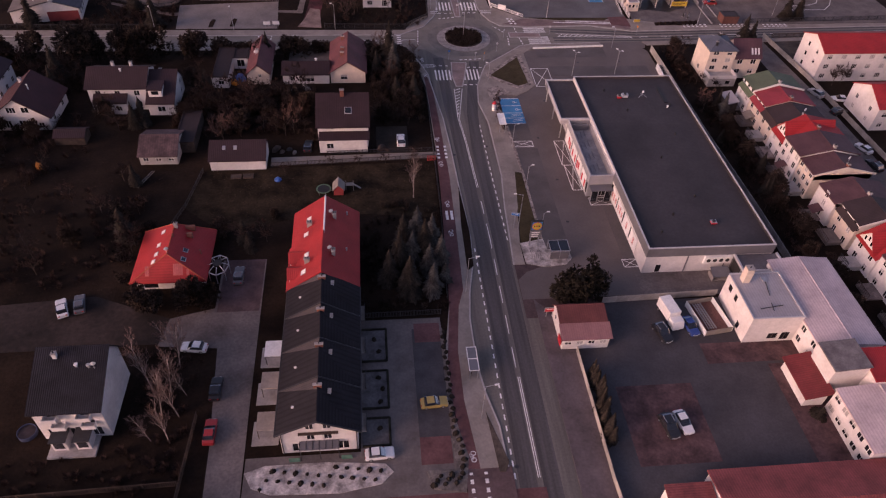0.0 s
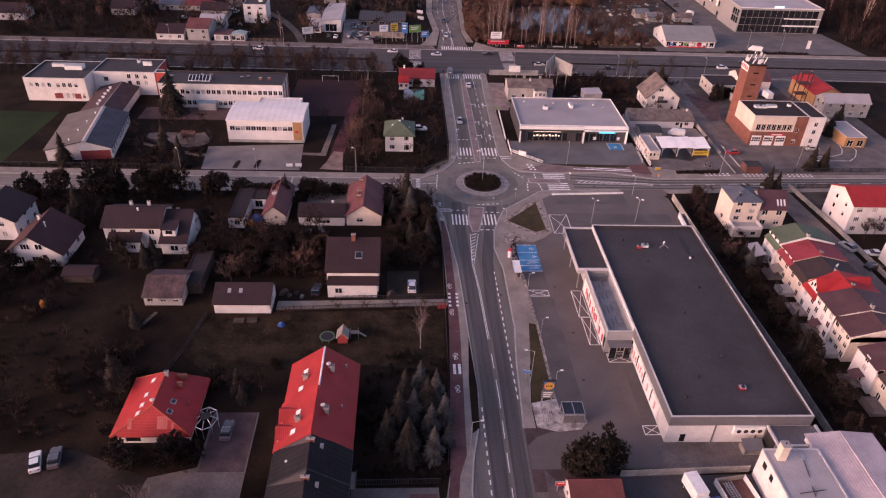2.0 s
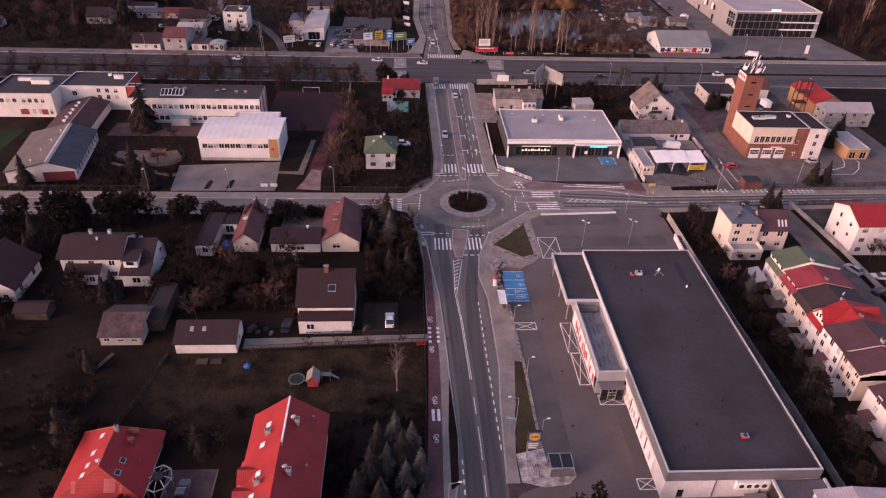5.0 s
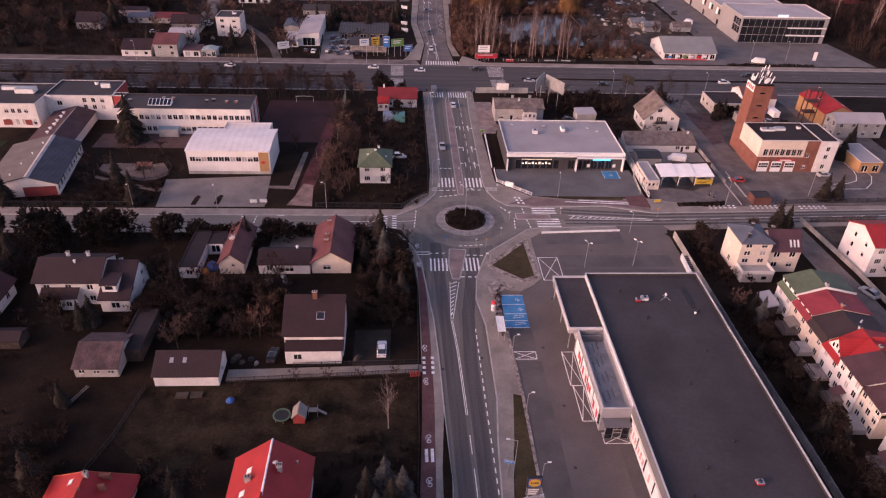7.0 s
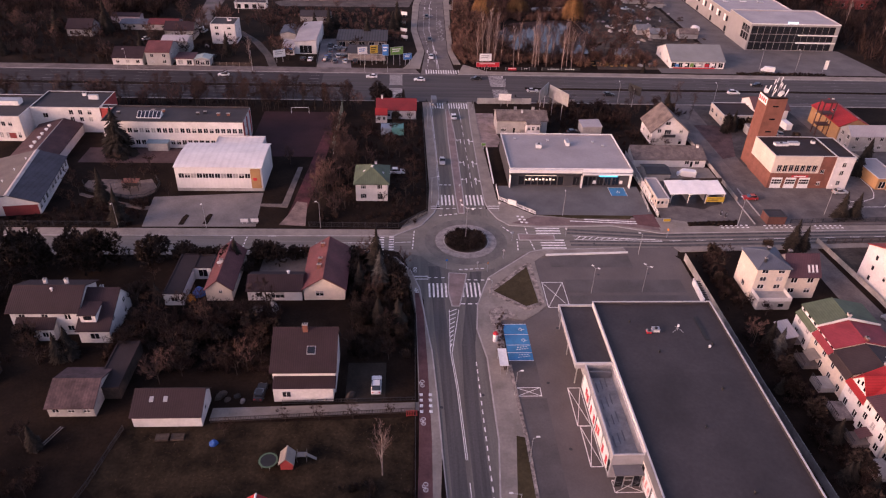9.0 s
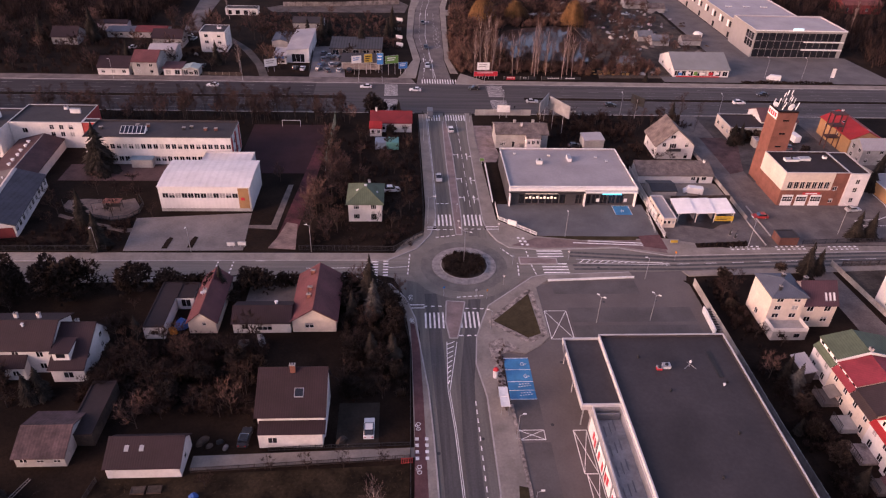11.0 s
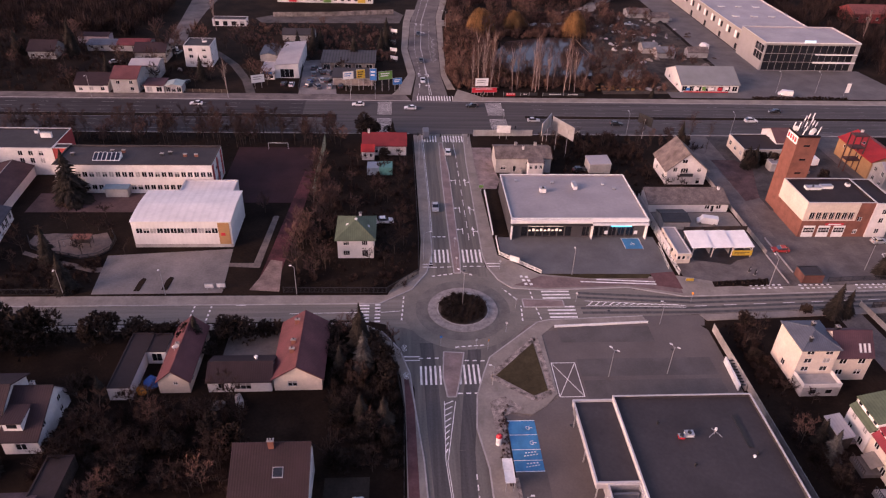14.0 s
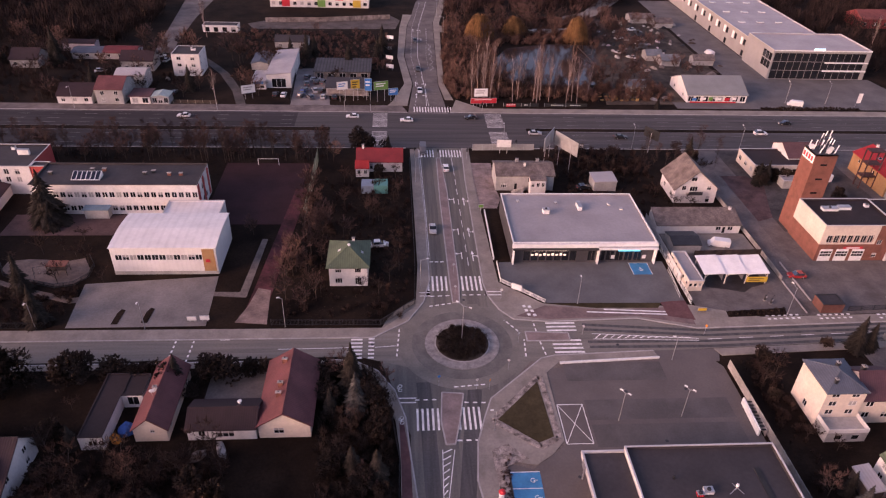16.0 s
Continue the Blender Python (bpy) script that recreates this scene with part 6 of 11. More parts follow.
for i in range(6):
    Geo().sweep([(-1.2, 0.19), (1.2, 1.30), (1.2, 1.34), (-1.2, 0.23)], "x", -3.45 + i * 1.17, -2.5 + i * 1.17).make("solar_cell", mat("solar_glass", (0.020, 0.024, 0.040), 0.25, 0.1, 1.0, 4.0), panel)
porch = thing("school_porch", "glazed school porch with a pale blue roof", "porch", -63.0, 235.2)
Geo().box(-3, -1.2, 0, 3, 1.15, 2.6).make("glazing", GREY_WALL, porch)
Geo().box(-3.3, -1.5, 2.6, 3.3, 1.15, 2.8).make("porch_roof", mat("pale_blue_sheet", (0.16, 0.24, 0.30), 0.6, 0.1, 0.4, 3.0), porch)
house("white flat-roofed link building", -44.6, 224.6, -30.5, 235.8, 4.4, 4.4, WHITE, ROOF_WHITE, kind="flat", name="link_building", category="school", parapet=0.2)
h = house("white two-storey school wing with a grey flat roof", -125.2, 240.2, -104.8, 258.0, 8.0, 8.0, WHITE, MEMBRANE, kind="flat", name="school_block", category="school", parapet=0.4, win={"S": [(-8.0 + 2.0 * i + (0.9 if i > 3 else 0), 4.9, 1.25, 1.5, 2) for i in range(8)] + [(0.6, 1.0, 1.5, 1.9, 2), (3.4, 1.0, 1.2, 1.9, 2), (5.4, 1.0, 1.2, 1.9, 2), (8.8, 1.0, 1.0, 1.9, 2)], "E": [(3.0, 4.9, 1.6, 1.5, 2)]})
for a, b in ((-0.6, 2.1), (6.2, 8.2)):
    Geo().box(a - 0.4, -8.97, 0.9, b - 0.4, -8.92, 2.7).make("red_spandrel", mat("red_window_panel", (0.22, 0.04, 0.04), 0.6, 0.1), h[0], "dull red panel between windows")
roof_unit(-112, 251, 7.6, 6, 3, 1.6, SIGN_WHITE, "large white air handling unit on the school roof", False), roof_unit(-118, 253, 7.6, 5, 1.2, 1.2, SIGN_WHITE, "white duct on the school roof", False)
h = house("white school building with red end walls", -104.7, 247.2, -83.5, 261.0, 8.2, 8.2, WHITE, MEMBRANE, kind="flat", name="school_block", category="school", parapet=0.3, win={"S": [(x, z, 1.3, 1.6, 2) for x in (1.6, 4.4, 7.2) for z in (3.6, 5.9)] + [(-6.4, 4.8, 1.6, 1.6, 2)]})
Geo().box(-83.48 - h[0]["place"][0], 247.3 - h[0]["place"][1], 0.2, -83.38 - h[0]["place"][0], 260.9 - h[0]["place"][1], 8.3).make("red_end", RED_WALL, h[0], "red painted end wall")
roof_unit(-92, 258, 7.9, 1, 1, 1, SIGN_WHITE), roof_unit(-88, 255, 7.9, 3, 0.8, 1.6, SIGN_WHITE, "white duct on the school roof", False)
house("white block closing the school", -83.3, 247.4, -79.1, 250.2, 8.2, 8.2, RED_WALL, MEMBRANE, kind="flat", name="link_building", category="school", parapet=0.2)
h = house("low school wing with a wide dark roof and red base", -101.2, 195.2, -83.2, 221.4, 3.6, 6.0, WHITE, mat("slate_felt", (0.062, 0.060, 0.075), 0.8, 0.12, 0.3, 2.0, 0.1, stripe="x", pitch=1.1, depth=0.12), axis="y", over=0.4, peak=-90.1, name="school_wing", category="school", win={"E": (10, [1.0], 1.5, 1.7, 2)}, trim=SIGN_WHITE)
Geo().box(0.4, -13.19, 0, 8.6, -13.105, 2.8).make("red_base", mat("dull_red_render", (0.20, 0.035, 0.036), 0.8, 0.12, 0.3, 3.0), h[0], "red painted front wall")
Geo().sweep([(-9.42, 3.53), (1.9, 5.99), (1.9, 6.05), (-9.42, 3.59)], "y", -13.4, 13.3).make("brown_slope", mat("brown_felt", (0.135, 0.112, 0.105), 0.9, 0.1, 0.2, 2.0), h[0], "brown felt roof slope")
Geo().sweep([(1.5, 5.97), (2.1, 6.16), (2.75, 5.9), (2.75, 5.8), (1.5, 5.88)], "y", -13.45, 13.35).make("ridge_band", mat("pale_ridge_sheet", (0.40, 0.36, 0.35), 0.7, 0.1, 0.4, 3.0), h[0], "pale sheet band along the ridge")
h[0].matrix_basis = pose(-92.2, 208.3, 0, 0, 0, 8)
for i in range(4):
    vent(h, -95 + i * 1.2, 198 + i * 6, 0.15, 0.5, SIGN_WHITE)
h = house("low link with a red-brown roof between the school buildings", -101.0, 222.6, -88.4, 246.4, 3.2, 5.0, WHITE, mat("oxide_felt", (0.070, 0.036, 0.038), 0.85, 0.15, 0.3, 2.0, 0.1), axis="y", over=0.3, peak=-93.6, name="link_building", category="school", trim=mat("grey_ridge_sheet", (0.30, 0.27, 0.26), 0.7, 0.1, 0.4, 3.0))
for k in range(6):
    vent(h, -96.0 - 0.2 * (k % 2), 226.5 + 3.0 * k, 0.35, 0.5, SIGN_WHITE)
h[0].matrix_basis = pose(-95.2, 234.5, 0, 0, 0, 4)
h = house("white villa with a green hipped roof", -1.2, 204.2, 7.4, 214.4, 5.8, 8.2, WHITE, GREEN_ROOF, kind="hip", over=0.6, name="villa", win={"S": [(-2.2, 3.7, 1.4, 1.4, 3), (2.2, 3.7, 1.4, 1.4, 3), (-2.2, 0.8, 1.6, 1.4, 3), (2.2, 0.4, 1.4, 1.9, 3)], "E": (2, [0.9, 3.7], 1.2, 1.4, 2)}, trim=GREEN_ROOF)
chimney(h, 4.0, 212.4, 0.9), vent(h, 3.2, 208.6, 0.25, 0.3, SIGN_WHITE), skylight(h, 1.0, 208.4, 0.7, 0.7, SIGN_WHITE), skylight(h, 6.2, 208.4, 0.5, 0.8, STEEL)
# Darker copy of the red tile: shade on this roof is in its colour.
h = house("small white house with a red roof", 2.4, 260.8, 15.8, 268.4, 3.6, 6.0, WHITE, mat("shaded_red_tile", (0.190, 0.024, 0.028), 0.65, 0.12, 0.3, 4.0, 0.3, stripe="x", pitch=0.33, depth=0.16), axis="x", over=0.4, win={"S": [(-2.5, 0.8, 1.0, 1.9, 1), (0.6, 1.2, 1.0, 1.3, 2), (4.2, 1.2, 1.2, 1.3, 2)]})
chimney(h, 4.2, 264.6, 1.0)
house("small porch wing of the red-roofed house", 2.2, 257.4, 6.0, 260.7, 3.2, 4.6, WHITE, TILE_RED, axis="x", over=0.3, name="house_wing", category="house", win={"S": (2, [1.0], 0.9, 1.2, 2)})
tagged(Geo().box(4.2, 247.4, 0, 7.6, 251.6, 2.4).make("garden_shed", mat("pale_blue_wall", (0.22, 0.27, 0.33), 0.6, 0.1, 0.4, 3.0)), "pale blue garden shed on the lawn", "shed")
tagged(Geo().box(7.7, 247.4, 0, 11.6, 251.6, 2.5).make("garden_shed", mat("turquoise_sheet", (0.10, 0.30, 0.27), 0.6, 0.1, 0.4, 3.0)), "turquoise garden shed beside a blue one", "shed")

# ---- shops and fire station ----
h = house("discount shop with a wide grey flat roof and dark glass front", 41.9, 213.4, 77.2, 237.4, 5.6, 5.6, mat("charcoal_cladding", (0.06, 0.055, 0.06), 0.6, 0.1, 0.3, 3.0), MEMBRANE_GREY, kind="flat", name="discount_shop", category="shop", parapet=0.35, trim=SIGN_WHITE,
          win={"S": [(-14 + 1.9 * i, 0.3, 1.7, 2.9, 1) for i in range(7)] + [(2 + 2.3 * i, 0.3, 2.0, 2.9, 2) for i in range(6)]}, frame_mat=FRAME_DARK)
ob, (hx, hy) = h[0], h[0]["place"]
Geo().box(-17.8, -12.7, 4.5, 3.2, -12.08, 5.5).make("fascia", SIGN_WHITE, ob, "white fascia over the shop front")
Geo().box(3.3, -12.5, 4.7, 17.9, -12.08, 5.6).make("fascia", SIGN_WHITE, ob, "white fascia over the shop front")
Geo().box(-17.7, -13.4, 4.2, 3.2, -12.72, 4.45).make("canopy_edge", BLACK, ob)
for x in (-17.6, 3.2, 17.3):
    Geo().box(x, -13.3, 0, x + 0.3, -12.1, 4.2).make("pier", SIGN_WHITE, ob)
Geo().box(3.3, -13.4, 4.3, 17.8, -12.6, 4.55).make("canopy_edge", SIGN_WHITE, ob)
Geo().box(-13.2, -12.78, 3.72, -4.2, -12.72, 4.05).make("lit_band", SHOP_LIGHT, ob, "warm lit sign band")
for i in range(9):
    Geo().box(-13.0 + 1.0 * i, -12.09, 1.9, -12.4 + 1.0 * i, -12.04, 2.3 + 0.3 * (i % 2)).make("lit_window", SHOP_LIGHT, ob)
Geo().box(8.2, -12.62, 3.4, 13.6, -12.52, 4.5).make("cyan_sign", SHOP_CYAN, ob, "lit cyan sign panel")
for x in (6.8, 14.6):
    Geo().box(x, -12.2, 1.0, x + 0.9, -12.14, 2.0).make("poster", SIGN_WHITE, ob)
roof_unit(52.4, 227.8, 5.25, 1.6, 1.4, 1.3, SIGN_WHITE), roof_unit(61.6, 230.4, 5.25, 1.0, 3.2, 1.2, SIGN_WHITE, "long pale ventilation duct on the shop roof", False)
for x, y in ((56, 233), (70, 232), (72.6, 229.5), (46, 234)):
    roof_unit(x, y, 5.25, 0.7, 0.7, 0.4, SIGN_WHITE, "small pale hatch on the shop roof", False)
h = house("grey weathered house with a patched flat-pitched roof", 42.4, 249.4, 59.0, 258.4, 5.0, 6.6, GREY_WALL, ETERNIT, axis="x", over=0.4, win={"S": [(-6, 1.0, 1.6, 1.3, 3), (-2.6, 0.2, 1.0, 2.1, 1), (1.6, 2.6, 1.6, 1.4, 3), (5.8, 2.6, 1.4, 1.4, 2)]})
chimney(h, 49, 256, 0.9, 0.8, 0.8, CONCRETE), chimney(h, 55, 256, 0.9, 0.8, 0.8, CONCRETE), chimney(h, 50.8, 252.8, 0.9)
house("small bay with an outside stair", 51.8, 246.6, 56.2, 249.3, 4.6, 5.0, WHITE, ETERNIT, axis="x", kind="mono", over=0.2, name="house_wing", category="house", win={"S": (3, [2.6], 0.9, 1.3, 2)})
stair = thing("outside_stair", "concrete stair against a grey house", "stairs", 48.6, 248.2)
for i in range(10):
    Geo().box(-1.8 + 0.34 * i, -0.6, 0, -1.46 + 0.34 * i, 0.6, 0.19 * (i + 1)).make("step", CONCRETE, stair)
h = house("white house with a steep grey-brown gable roof", 92.2, 242.2, 104.0, 253.6, 5.0, 10.2, WHITE, ETERNIT, axis="y", over=0.7, peak=97.6, win={"S": [(-3.6, 1.0, 1.2, 1.4, 2), (-1.0, 3.8, 2.2, 1.6, 3), (-1.4, 7.0, 1.6, 1.2, 2), (-3.8, 4.2, 1.2, 1.4, 2), (3.4, 4.2, 1.2, 1.4, 2), (3.8, 0.2, 1.2, 2.0, 1)], "W": (2, [1.0], 1.2, 1.4, 2)})
b2 = thing("balcony", "dark balcony on a white gable", "balcony", 97.4, 241.6)
Geo().box(-2.0, -0.8, 3.2, 2.0, 0.55, 3.35).make("deck", CONCRETE, b2)
Geo().box(-2.0, -0.8, 3.35, 2.0, -0.74, 4.3).make("railing", DARK_METAL, b2)
h = house("long low outbuilding with a weathered roof", 81.9, 226.0, 104.4, 232.8, 2.8, 4.6, WHITE, ETERNIT, axis="x", over=0.3, name="outbuilding", category="outbuilding", peak=232.0, win={"S": [(5.4, 1.0, 1.4, 1.2, 2), (8.6, 1.0, 1.4, 1.2, 2), (6.9, 0.1, 0.9, 2.0, 1)]})
chimney(h, 103, 231.2, 0.8)
h = house("low white kiosk with a pale roof beside the car wash", 81.4, 201.2, 84.8, 213.4, 2.9, 2.9, CREAM, MEMBRANE_GREY, kind="flat", name="kiosk", category="kiosk", parapet=0.15, win={"S": (3, [1.2], 0.8, 1.0, 1), "W": (5, [1.2], 1.0, 1.0, 1)})
house("dark low shed beside a white kiosk", 83.2, 217.0, 90.4, 223.2, 2.5, 3.2, GREY_WALL, DARK_METAL, axis="x", over=0.2, name="shed", category="shed")
house("small grey steel hut behind the shop", 70.9, 249.0, 77.4, 255.0, 2.8, 3.1, GREY_WALL, SHEET_GREY, axis="y", kind="mono", over=0.15, name="hut", category="hut")
AWNING = mat("white_awning_cloth", (0.80, 0.77, 0.76), 0.6, 0.05, 0.4, 3.0)
wash = thing("car_wash", "open car wash with three pale sloping canopies", "car wash", 94.0, 207.2)
SCREEN = mat("grey_screen", (0.20, 0.19, 0.19), 0.6, 0.1)
for i in range(3):
    x = -8.2 + i * 5.3
    g = Geo()
    top = [(x, -3.7, 3.12), (x + 5.18, -3.7, 3.34), (x + 5.18, 3.1, 4.06), (x, 3.1, 3.84)]
    low = [(a, b, c - 0.16) for a, b, c in top]
    g.face(top), g.face(low[::-1])
    for k in range(4):
        g.face([low[k], low[(k + 1) % 4], top[(k + 1) % 4], top[k]])
    g.make("canopy", AWNING, wash, "pale sloping fabric canopy")
for i in range(4):
    x = -7.6 + i * 5.0
    for y, z in ((-3.3, 3.0), (2.8, 3.7)):
        Geo().tube((x, y, 0), (x, y, z), 0.13, 0.13, 6).make("post", CREAM, wash, "cream steel post")
        Geo().tube((x, y, z - 1.1), (x + (0.8 if i < 3 else -0.8), y, z - 0.05), 0.07, 0.07, 5).make("brace", CREAM, wash)
    Geo().box(x - 0.05, -2.0, 0.2, x + 0.05, 2.7, 2.4).make("partition", SCREEN, wash)
Geo().box(2.5, -3.5, 0.6, 7.6, -3.4, 2.1).make("banner", SIGN_YELLOW, wash, "yellow banner with unreadable lines")
for i in range(2):
    Geo().box(3.0, -3.54, 1.5 - 0.45 * i, 6.8 - i, -3.51, 1.65 - 0.45 * i).make("text_bar", BLACK, wash)
h = house("brick and cream fire station with three garage doors", 118.2, 213.2, 136.4, 226.6, 10.3, 10.3, BRICK, FLATROOF, kind="flat", name="fire_station", category="fire station", parapet=0.45, trim=METAL_EDGE,
          win={"S": [(-7.0 + 1.75 * i, 5.4, 1.3, 2.1, 2) for i in range(7)] + [(6.2, 1.0, 1.2, 1.3, 2), (6.2, 4.8, 1.2, 1.3, 2)]})
ob, (hx, hy) = h[0], h[0]["place"]
up = Geo().box(-9.18, -6.82, 5.0, 5.0, -6.76, 5.36).box(-9.18, -6.82, 7.54, 5.0, -6.76, 10.28).box(-9.2, -6.7, 5.0, -9.12, 6.6, 10.28).box(-9.18, -6.82, 5.36, -7.75, -6.76, 7.54)
for i in range(7):
    up.box(-6.25 + 1.75 * i, -6.82, 5.36, -6.0 + 1.75 * i if i < 6 else 5.0, -6.76, 7.54)
up.make("cream_upper", CREAM, ob, "cream rendered upper wall")
for i in range(3):
    x = -6.6 + i * 4.1
    d = Geo().box(x - 1.6, -6.78, 0.05, x + 1.6, -6.72, 3.5).make("garage_door", SIGN_WHITE, ob, "white panelled garage door")
    for r in range(2):
        for c in range(4):
            Geo().box(x - 1.4 + c * 0.72, -6.82, 1.5 + r * 0.8, x - 0.8 + c * 0.72, -6.79, 2.1 + r * 0.8).make("pane", GLASS, d)
Geo().box(-2.6, -6.86, 3.62, 2.4, -6.79, 4.3).make("name_board", SIGN_RED, ob, "red name board")
Geo().box(-1.8, -6.90, 3.8, 1.6, -6.865, 4.1).make("text_bar", SIGN_WHITE, ob)
house("white office wing of the fire station", 136.5, 212.9, 142.0, 226.4, 10.2, 10.2, WHITE, FLATROOF, kind="flat", name="fire_station_wing", category="fire station", parapet=0.3, win={"S": (1, [1.2, 4.4, 7.0], 1.2, 1.5, 2)})
roof_unit(123.4, 221.4, 9.85, 4.0, 1.6, 0.8, SIGN_WHITE, "pale air unit on the fire station roof"), roof_unit(127.4, 221.9, 9.85, 3.2, 1.4, 0.9, SIGN_WHITE, "pale air unit on the fire station roof", False), roof_unit(134, 223, 9.85, 1, 1, 0.8, SIGN_WHITE)
tower = thing("hose_tower", "tall square brick hose tower with aerials on top", "tower", 121.5, 229.8)
g = Geo()
for side, turn in SIDES.items():
    wall_face(g, 5.8, -0.4, 22.6, [(0, z, 1.8, 0.5) for z in (11.5, 15.5, 19.5)] if side == "S" else [], pose(0, 0, 0, 0, 0, turn) @ pose(0, -2.9, 0))
g.make("shaft", BRICK, tower)
Geo().box(-2.9, -2.9, 22.2, 2.9, 2.9, 22.6).make("roof", MEMBRANE, tower)
for z in (11.5, 15.5, 19.5):
    Geo().box(-0.9, -2.8, z, 0.9, -2.76, z + 0.5).make("pane", GLASS, tower)
Geo().box(-3.0, -2.6, 20.0, -2.92, 2.6, 22.2).make("sign_board", SIGN_WHITE, tower, "white board with red lettering bars")
for i in range(4):
    Geo().box(-3.06, 1.5 - 1.2 * i, 20.5, -3.01, 2.2 - 1.2 * i, 21.7).make("text_bar", SIGN_RED, tower)
for x, y, hh in ((-2.4, 2.2, 1.8), (-1.4, 1.4, 2.2), (0.6, 1.8, 4.4), (1.4, 1.2, 4.8), (2.4, -1.8, 2.2), (-1.8, -2.0, 1.4), (0.0, -1.8, 1.4), (2.5, 0.6, 2.6), (-0.4, 0.4, 2.6), (1.0, -0.4, 3.4), (2.0, 2.0, 3.0), (-0.8, -1.0, 2.0), (1.8, -2.4, 1.6), (-2.4, 0.0, 1.6), (0.2, 2.4, 3.6)):
    a = Geo().tube((x, y, 22.5), (x + 0.3, y, 22.6 + hh), 0.06, 0.05, 6).make("aerial_pole", STEEL, tower)
    Geo().tube((x + 0.1, y - 0.15, 22.6 + hh - 1.3), (x + 0.36, y - 0.15, 22.6 + hh), 0.14, 0.14, 8).make("aerial", SIGN_WHITE, a)
for x, y in ((-2.6, 0.6), (0.4, -2.3), (1.6, -1.0)):
    Geo().tube((x, y - 0.2, 23.4), (x, y + 0.2, 23.4), 0.7, 0.6, 12).make("dish", SIGN_WHITE, tower)
h = house("low hall with a dark roof beside the lane", 122.0, 257.5, 138.6, 269.2, 4.2, 4.2, CREAM, FLATROOF, kind="flat", name="hall", category="hall", parapet=0.25, win={"W": (3, [1.4], 1.6, 1.4, 2), "S": (4, [1.4], 1.4, 1.4, 2)})
house("white house with a brown roof behind the hall", 134.5, 262.0, 147, 272.5, 5.0, 7.4, WHITE, mat("dusty_maroon_sheet", (0.105, 0.052, 0.054), 0.7, 0.14, 0.3, 3.0, 0.2, stripe="x", pitch=0.5, depth=0.15), axis="x", over=0.5, win={"W": (1, [1.0, 3.0], 1.2, 1.3, 2)})
house("small flat-roofed hut by the hedge", 128.2, 250.6, 133.0, 254.0, 2.6, 2.6, GREY_WALL, MEMBRANE_GREY, kind="flat", name="hut", category="hut", parapet=0.1)
h = house("yellow hall with a red roof", 156.2, 245.6, 166.8, 264.0, 6.0, 8.4, YELLOW_WALL, TILE_RED_Y, axis="y", over=0.4, name="hall", category="hall", win={"W": [(-5.5, 3.9, 0.8, 0.9, 1), (2.0, 3.9, 0.8, 0.9, 1)]})
skylight(h, 163.6, 249.0, 0.8, 1.2, SIGN_WHITE), skylight(h, 159.2, 256.0, 0.8, 1.2), chimney(h, 161.6, 262.0, 0.8)
house("cream house with a grey roof beside the yellow hall", 156.6, 238.6, 173.6, 245.5, 5.6, 7.8, GREY_WALL, SHEET_GREY, axis="x", over=0.4, win={"S": (4, [1.0, 3.8], 1.2, 1.4, 2), "W": (2, [1.0, 3.8], 1.2, 1.4, 2)})
house("ochre garage with a grey flat roof", 151, 212.6, 158.0, 226, 3.6, 3.6, YELLOW_WALL, MEMBRANE_GREY, kind="flat", parapet=0.15, name="garage", category="garage", win={"S": (2, [0.4], 2.0, 2.2, 2)})
TRAIN = mat("rusty_frame", (0.075, 0.034, 0.032), 0.8, 0.2, 0.5, 3.0)
frame_t = thing("training_frame", "dark steel fire training frame", "training frame", 154.0, 252.2)
for z in (0, 4, 8):
    for x in (-2.2, 2.0):
        for y in (-1.4, 1.2):
            Geo().box(x, y, z, x + 0.3, y + 0.3, z + 3.7).make("post", TRAIN, frame_t)
    Geo().box(-2.2, -1.4, z + 3.7, 2.3, 1.5, z + 4.0).make("floor_frame", TRAIN, frame_t)
kiosk = house("red-brown kiosk with a dark roof", 109.2, 192.6, 114.2, 196.4, 2.4, 2.4, mat("dark_brick", (0.12, 0.052, 0.042), 0.85, 0.12, 0.5, 5.0), MEMBRANE, kind="flat", name="kiosk", category="kiosk", parapet=0.02, trim=DARK_METAL)

# ---- east side: apartment villas and terrace ----
h = house("cream three-storey villa with a slate blue hipped roof", 90.4, 160.2, 97.9, 168.6, 8.6, 10.2, CREAM, BLUE_ROOF, kind="hip", over=0.3, name="villa", win={"S": (2, [2.9, 5.0, 7.1], 1.5, 1.2, 2), "W": (1, [1.0], 1.2, 1.4, 2)})
chimney(h, 94.6, 165.6, 0.8, 0.6, 0.6, DARK_METAL), chimney(h, 92.4, 161.8, 0.9, 0.5, 0.5, DARK_METAL)
h = house("cream three-storey villa with a dark maroon roof", 98.0, 160.6, 105.6, 169.0, 6.3, 10.0, CREAM, mat("maroon_roof", (0.075, 0.035, 0.045), 0.65, 0.1, 0.3, 3.0, 0.2, stripe="x", pitch=0.4, depth=0.15), axis="x", over=0.3, peak=164.0, name="villa", win={"S": (2, [1.4, 4.2], 1.5, 1.4, 2)})
skylight(h, 103.0, 161.6, 0.5, 1.2, SIGN_WHITE), skylight(h, 103.9, 161.6, 0.5, 1.2, SIGN_WHITE), skylight(h, 104.8, 161.6, 0.5, 1.2, SIGN_WHITE), chimney(h, 99.4, 165, 0.9, 0.7, 0.7, DARK_METAL)
terr = thing("terrace_balcony", "raised rendered terrace before a villa", "terrace", 94.2, 158.2)
Geo().box(-3.8, -1.9, 0, 3.8, 1.9, 2.3).make("base", GREY_WALL, terr)
